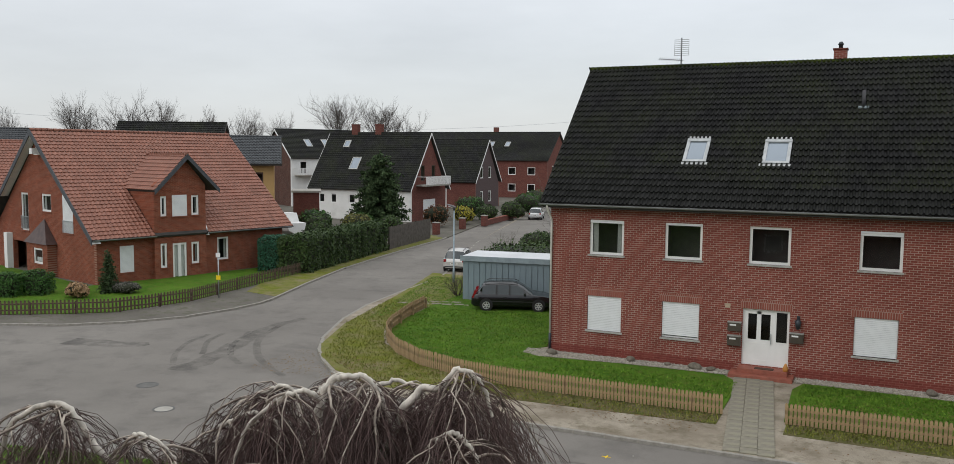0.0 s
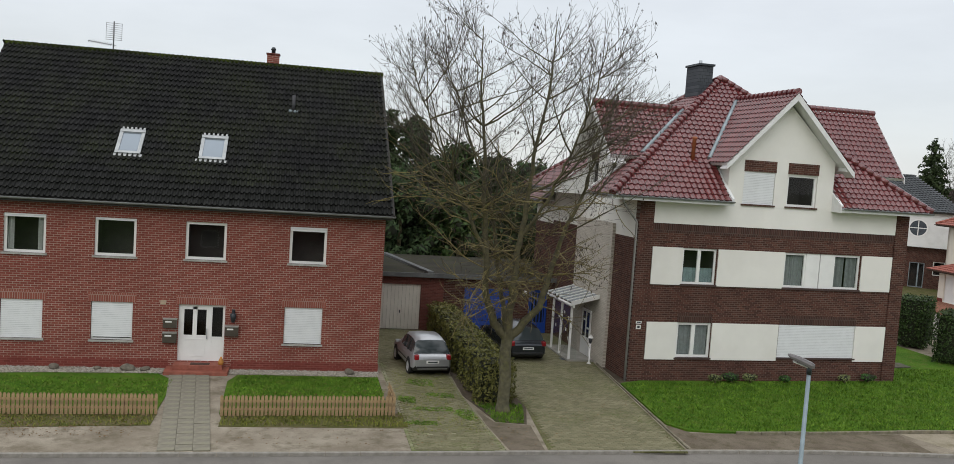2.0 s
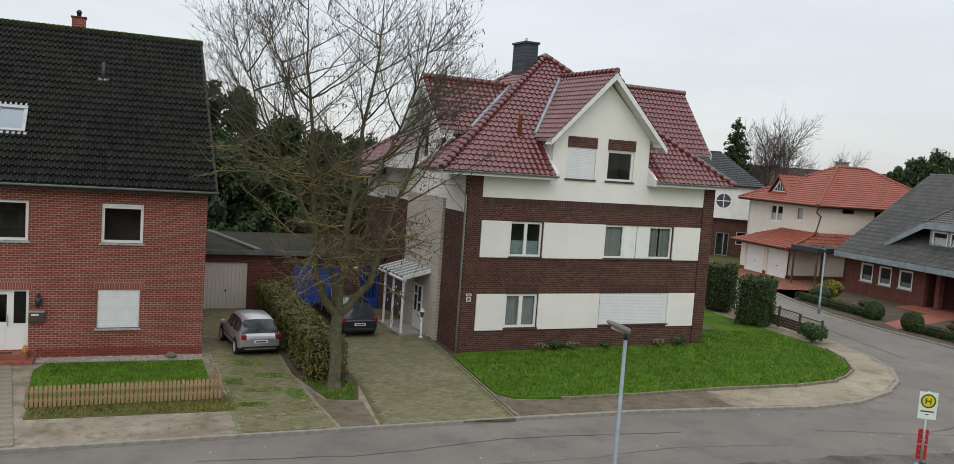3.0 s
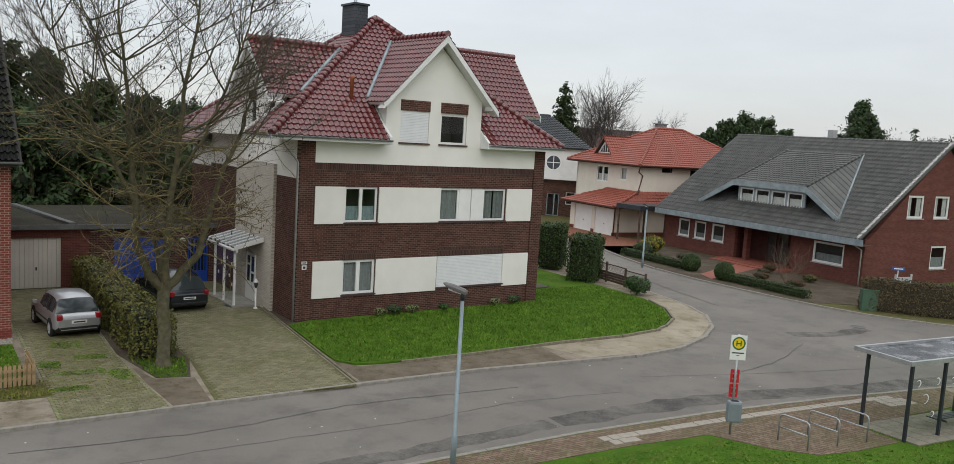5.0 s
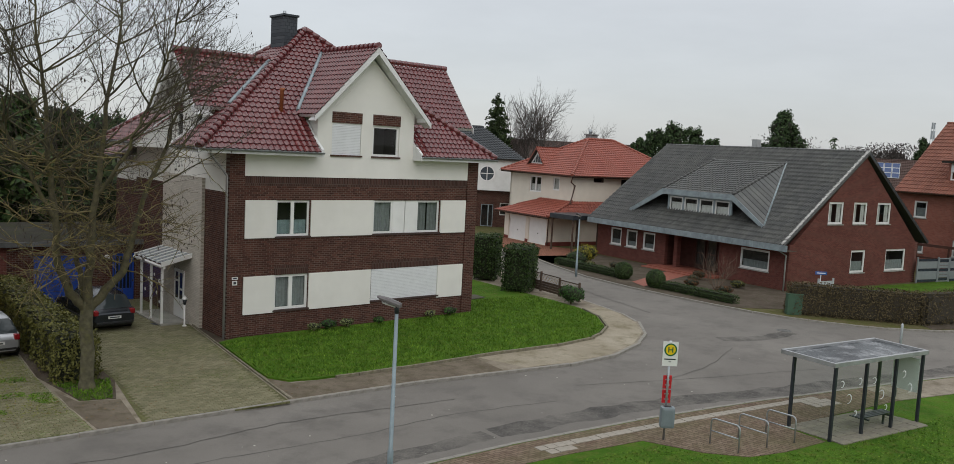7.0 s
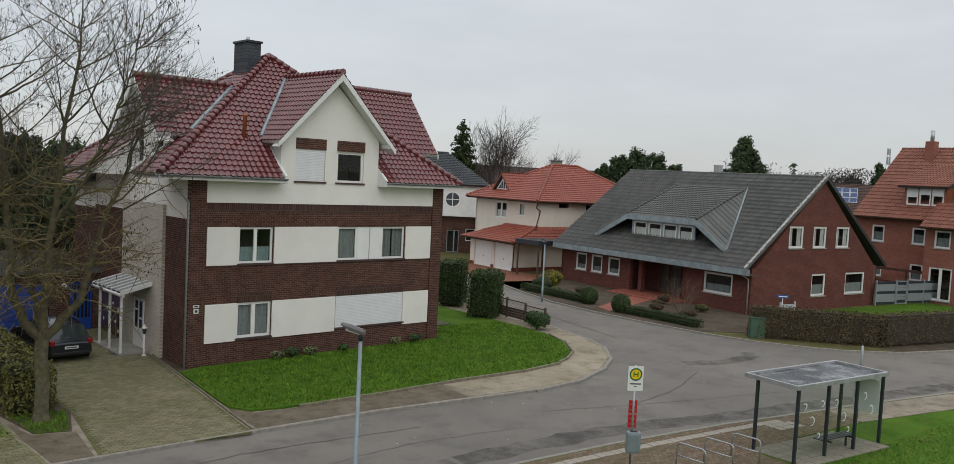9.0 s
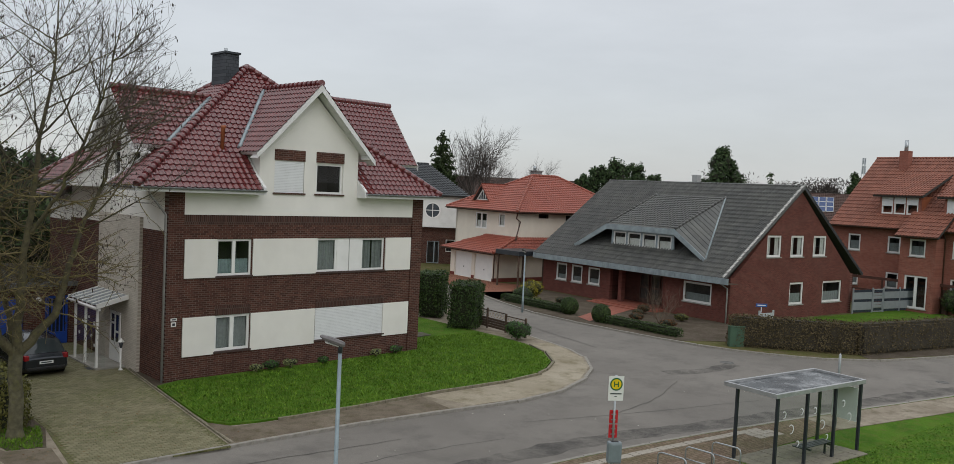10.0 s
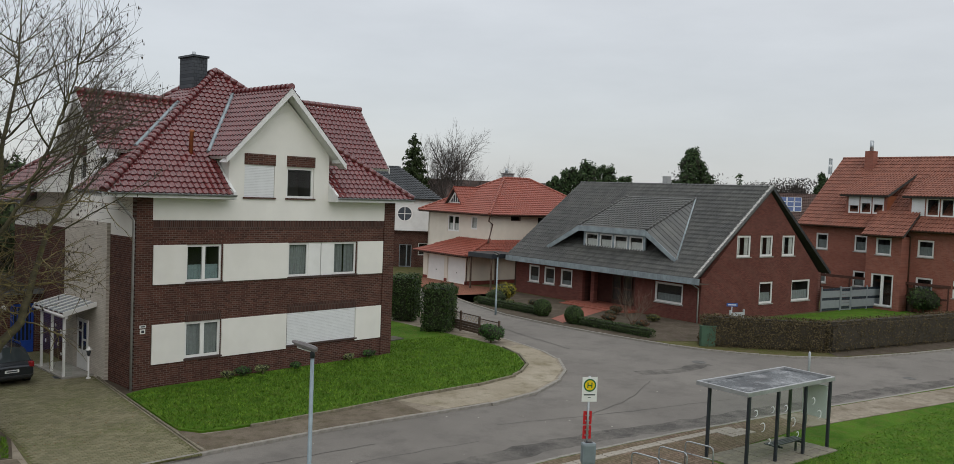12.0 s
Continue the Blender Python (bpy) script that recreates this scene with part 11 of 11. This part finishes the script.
shrub("shrub", (72.6, 24.4, 0), (1.55, 1.4, 1.25), HEDGE, "dark green shrub by the fence", 2400, 0.08, 130)
rb = thing("waste_bin", pose(78.2, 22.6, 0, 0, 0, -20), "pale green wheeled waste bin beside the shrub", "bin")
BIN_GREEN = plain("bin_pale_green", (0.36, 0.46, 0.42), 0.5, var=0.06)
part("body", prism([(-0.33, -0.36, 0.06), (0.33, -0.36, 0.06), (0.4, -0.42, 1.5), (-0.4, -0.42, 1.5)], (0, 0.75, 0)), BIN_GREEN, rb)
part("lid", box(-0.44, 0.44, -0.47, 0.38, 1.5, 1.6, 0.03), BIN_GREEN, rb)
sb = thing("street_sign", pose(48.42, 27.4, -0.1, 0, 0, -40), "blue street name sign on a pole", "sign")
part("pole", tube([(0, 0, 0), (0, 0, 2.05)], 0.03, 8), STEEL, sb)
sp = part("plate", box(-0.35, 0.35, -0.03, 0.0, 1.88, 2.08, 0.004), plain("sign_blue", (0.02, 0.09, 0.32), 0.35, bump=0), sb)
part("name_bar", boxes((-0.26, 0.26, -0.034, -0.03, 1.95, 2.01)), WHITE, sp)
gb = thing("garden_barrier", pose(48.45, 27.55, -0.05, 0, 0, -10), "pale grey low barrier board", "barrier")
part("board", box(0, 1.4, -0.02, 0.02, 1.0, 1.4, 0.005), plain("barrier_pale", (0.42, 0.44, 0.45), 0.6), gb)
for x in (0.1, 1.4):
    part("post", boxes((x - 0.05, x + 0.05, 0.02, 0.1, 0, 1.55)), plain("barrier_post", (0.42, 0.44, 0.45), 0.6), gb)
cab = thing("cable_cabinet", pose(42.95, 26.1, 0, 0, 0, -35), "dark green roadside cable cabinet", "cabinet")
part("body", box(0, 0.85, 0, 0.35, 0, 1.12, 0.02), GREEN_BOX, cab)
part("lid", box(-0.03, 0.88, -0.03, 0.38, 1.12, 1.18, 0.015), GREEN_BOX, cab)
part("door_seam", boxes((0.42, 0.43, -0.004, 0.0, 0.1, 1.05)), DARK_METAL, cab)
bb = thing("blue_bin", pose(49.3, 23.9, 0, 0, 0, -20), "blue plastic sack behind the hedge gap", "bin")
part("body", box(-0.25, 0.25, -0.25, 0.25, 0, 1.1, 0.08), plain("blue_plastic", (0.03, 0.05, 0.16), 0.5), bb)

# the marker post with a yellow plate at the corner garden
mp = thing("utility_marker", pose(-34.1, 37.5, 0, 0, 0, 30), "thin post with small white and yellow marker plates", "sign")
part("pole", tube([(0, 0, 0), (0, 0, 2.6)], 0.03, 8), STEEL, mp)
part("plate", box(-0.12, 0.12, -0.05, -0.03, 1.05, 1.3, 0.004), YELLOW, mp)
part("plate", box(-0.12, 0.12, -0.05, -0.03, 2.35, 2.6, 0.004), WHITE, mp)

# small things at the brick house
st_m = plain("field_stone", (0.16, 0.14, 0.11), 0.9, var=0.3, scale=6, bump=0.5)
for i, (x, y, r) in enumerate(((-6.3, 33.3, 0.2), (-5.7, 33.35, 0.14), (-8.9, 33.35, 0.16), (1.9, 33.3, 0.17), (-12.2, 33.1, 0.18), (-7.4, 33.4, 0.1))):
    s = thing("boulder", pose(x, y, 0.05, 0, 0, 40 * i), "rounded field stone on the gravel", "stone", "stones on the gravel strip")
    bm = ball((0, 0, r * 0.5), (r * 1.4, r, r * 0.75), 3)
    for v in bm.verts:
        v.co += Vector(v.co).normalized() * noise.noise(Vector(v.co) * 4 + Vector((i, 0, 0))) * r * 0.35
    part("stone", bm, st_m, s)
gn = thing("garden_figure", pose(-2.98, 33.4, 0.31), "small orange clay pot figure on the step", "figure")
part("figure", tube([(0, 0, 0), (0, 0, 0.1), (0, 0, 0.2), (0, 0, 0.3)], [0.09, 0.11, 0.07, 0.03], 10), plain("clay_orange", (0.45, 0.20, 0.04), 0.6), gn)
rng = random.Random(4)
bits = bmesh.new()
for i in range(420):
    x, y = (rng.uniform(-13.3, -5.1), rng.uniform(32.95, 33.68)) if i < 260 else (rng.uniform(-2.6, 3.0), rng.uniform(33.0, 33.68))
    r = rng.uniform(0.03, 0.07)
    bm_ball(bits, (x, y, 0.055), (r, r * rng.uniform(0.6, 1), r * 0.6), 1)
tagged(part("pebbles", bits, plain("pebble_pale", (0.33, 0.31, 0.27), 0.9, var=0.3, scale=8)), "pale pebbles along the house wall", "gravel", kind="stuff")
lit = bmesh.new()
for i in range(40):
    x, y = rng.uniform(-12, 34), rng.uniform(18.5, 23.5)
    a = rng.uniform(0.012, 0.024)
    bm_box(lit, x - a, x + a, y - a, y + a, ROAD_Z + 0.001, ROAD_Z + 0.01)
tagged(part("litter", lit, plain("pale_litter", (0.5, 0.48, 0.42), 0.8)), "pale specks of litter and leaves on the road", "litter", kind="stuff")
dl = bmesh.new()
for i in range(4200):
    x, y = (rng.uniform(-22, -3), rng.uniform(25.5, 29.0)) if i % 3 else ((rng.uniform(-6, 3.2), rng.uniform(27, 32.6)) if i % 2 else (rng.uniform(-2.6, 13), rng.uniform(24.8, 31)))
    s, a = rng.uniform(0.02, 0.042), rng.uniform(0, 6.28)
    if -4.75 < x < -2.3:
        continue
    vs = [dl.verts.new((x + math.cos(a + t) * s, y + math.sin(a + t) * s * 0.8, 0.035 + rng.uniform(0, 0.02))) for t in (0, 1.4, 3.1, 4.6)]
    dl.faces.new(vs)
tagged(part("fallen_leaves", dl, leaf_mat("dead_leaf", (0.12, 0.07, 0.03), (0.24, 0.16, 0.08), 0.9)), "brown fallen leaves on the verge", "leaves", kind="stuff")
yp = thing("yellow_mark", pose(-6.7, 22.6, ROAD_Z), "small yellow survey arrow sprayed on the road", "road mark")
part("mark", boxes((-0.15, 0.10, -0.02, 0.02, 0.002, 0.006), (-0.03, 0.01, -0.12, 0.12, 0.003, 0.007)), YELLOW, yp)

# boat and low outbuildings beyond the corner house
bo = thing("boat", pose(-46.0, 60.6, 1.05, 0, 0, 150), "white cabin boat on a trailer in the yard", "boat")
bm = bmesh.new()
rg = []
for x, w, z in ((0, 0.9, 0.1), (1.5, 1.1, 0.0), (3.5, 1.0, 0.0), (4.8, 0.6, 0.2), (5.6, 0.05, 0.6)):
    rg.append([bm.verts.new((x, y, zz)) for y, zz in ((-w, 1.1 + z * 0.4), (-w * 0.8, 0.4 + z), (0, z), (w * 0.8, 0.4 + z), (w, 1.1 + z * 0.4))])
for a, b in zip(rg, rg[1:]):
    for k in range(4):
        bm.faces.new((a[k], a[k + 1], b[k + 1], b[k]))
    bm.faces.new((a[4], a[0], b[0], b[4]))
bm.faces.new(rg[0])
bmesh.ops.recalc_face_normals(bm, faces=bm.faces[:])
part("hull", bm, WHITE, bo)
part("cabin", prism([(1.2, -0.75, 1.1), (4.0, -0.6, 1.2), (3.2, -0.5, 1.9), (1.4, -0.6, 1.95)], (0, 1.3, 0)), WHITE, bo)
part("cabin_window", prism([(1.6, -0.74, 1.35), (3.4, -0.64, 1.4), (3.1, -0.6, 1.7), (1.6, -0.65, 1.75)], (0, -0.02, 0)), CAR_GLASS, bo)
part("trailer", boxes((0.5, 4.5, -0.6, 0.6, -0.35, -0.2), (1.5, 2.1, -0.8, 0.8, -1.0, -0.4)), DARK_METAL, bo)
ob = thing("outbuilding", pose(-57.7, 75.5, 0, 0, 0, 36), "low red brick outbuilding with flat roof", "outbuilding")
part("wall", boxes((0, 2.8, 0, 5, 0, 4.0)), BRICK_FAR, ob)
part("roof", boxes((-0.2, 3.0, -0.2, 5.2, 4.0, 4.2)), CONCRETE, ob)

# overhead wire and far mast
wr = thing("overhead_line", None, "thin overhead wire between two far wooden poles", "power line")
part("wire", tube([(-165 + 120 * t, 98 + 150 * t - 56 * t * t, 16.4 - 3.6 * math.sin(math.pi * t) + 1.2 * t) for t in [i / 16 for i in range(17)]], 0.03, 4), STEEL, wr)
for px_, py_, pz_ in ((-165, 98, 16.6), (-45, 192, 17.8)):
    part("pole", tube([(px_, py_, -0.2), (px_, py_, pz_)], [0.16, 0.11], 8), WOOD_GREY, wr)
ms = thing("radio_mast", pose(274, 122.8, 0), "far lattice radio mast above the woods", "mast")
bm = bmesh.new()
for x, y in ((-1, -1), (1, -1), (0, 1)):
    bm_tube(bm, [(x, y, 0), (x * 0.4, y * 0.4, 23)], 0.09, 4)
for i in range(10):
    bm_tube(bm, [(-1 + i * 0.05, -1 + i * 0.05, i * 2.1), (1 - i * 0.05, -1 + i * 0.05, i * 2.1 + 2.1)], 0.05, 4)
part("lattice", bm, STEEL, ms)
for ax in (-0.9, 0.5):
    part("antenna", boxes((ax, ax + 0.35, -0.3, 0.1, 18.5, 21)), STEEL, ms)
    part("antenna", boxes((ax, ax + 0.35, -0.3, 0.1, 21.6, 23.6)), STEEL, ms)
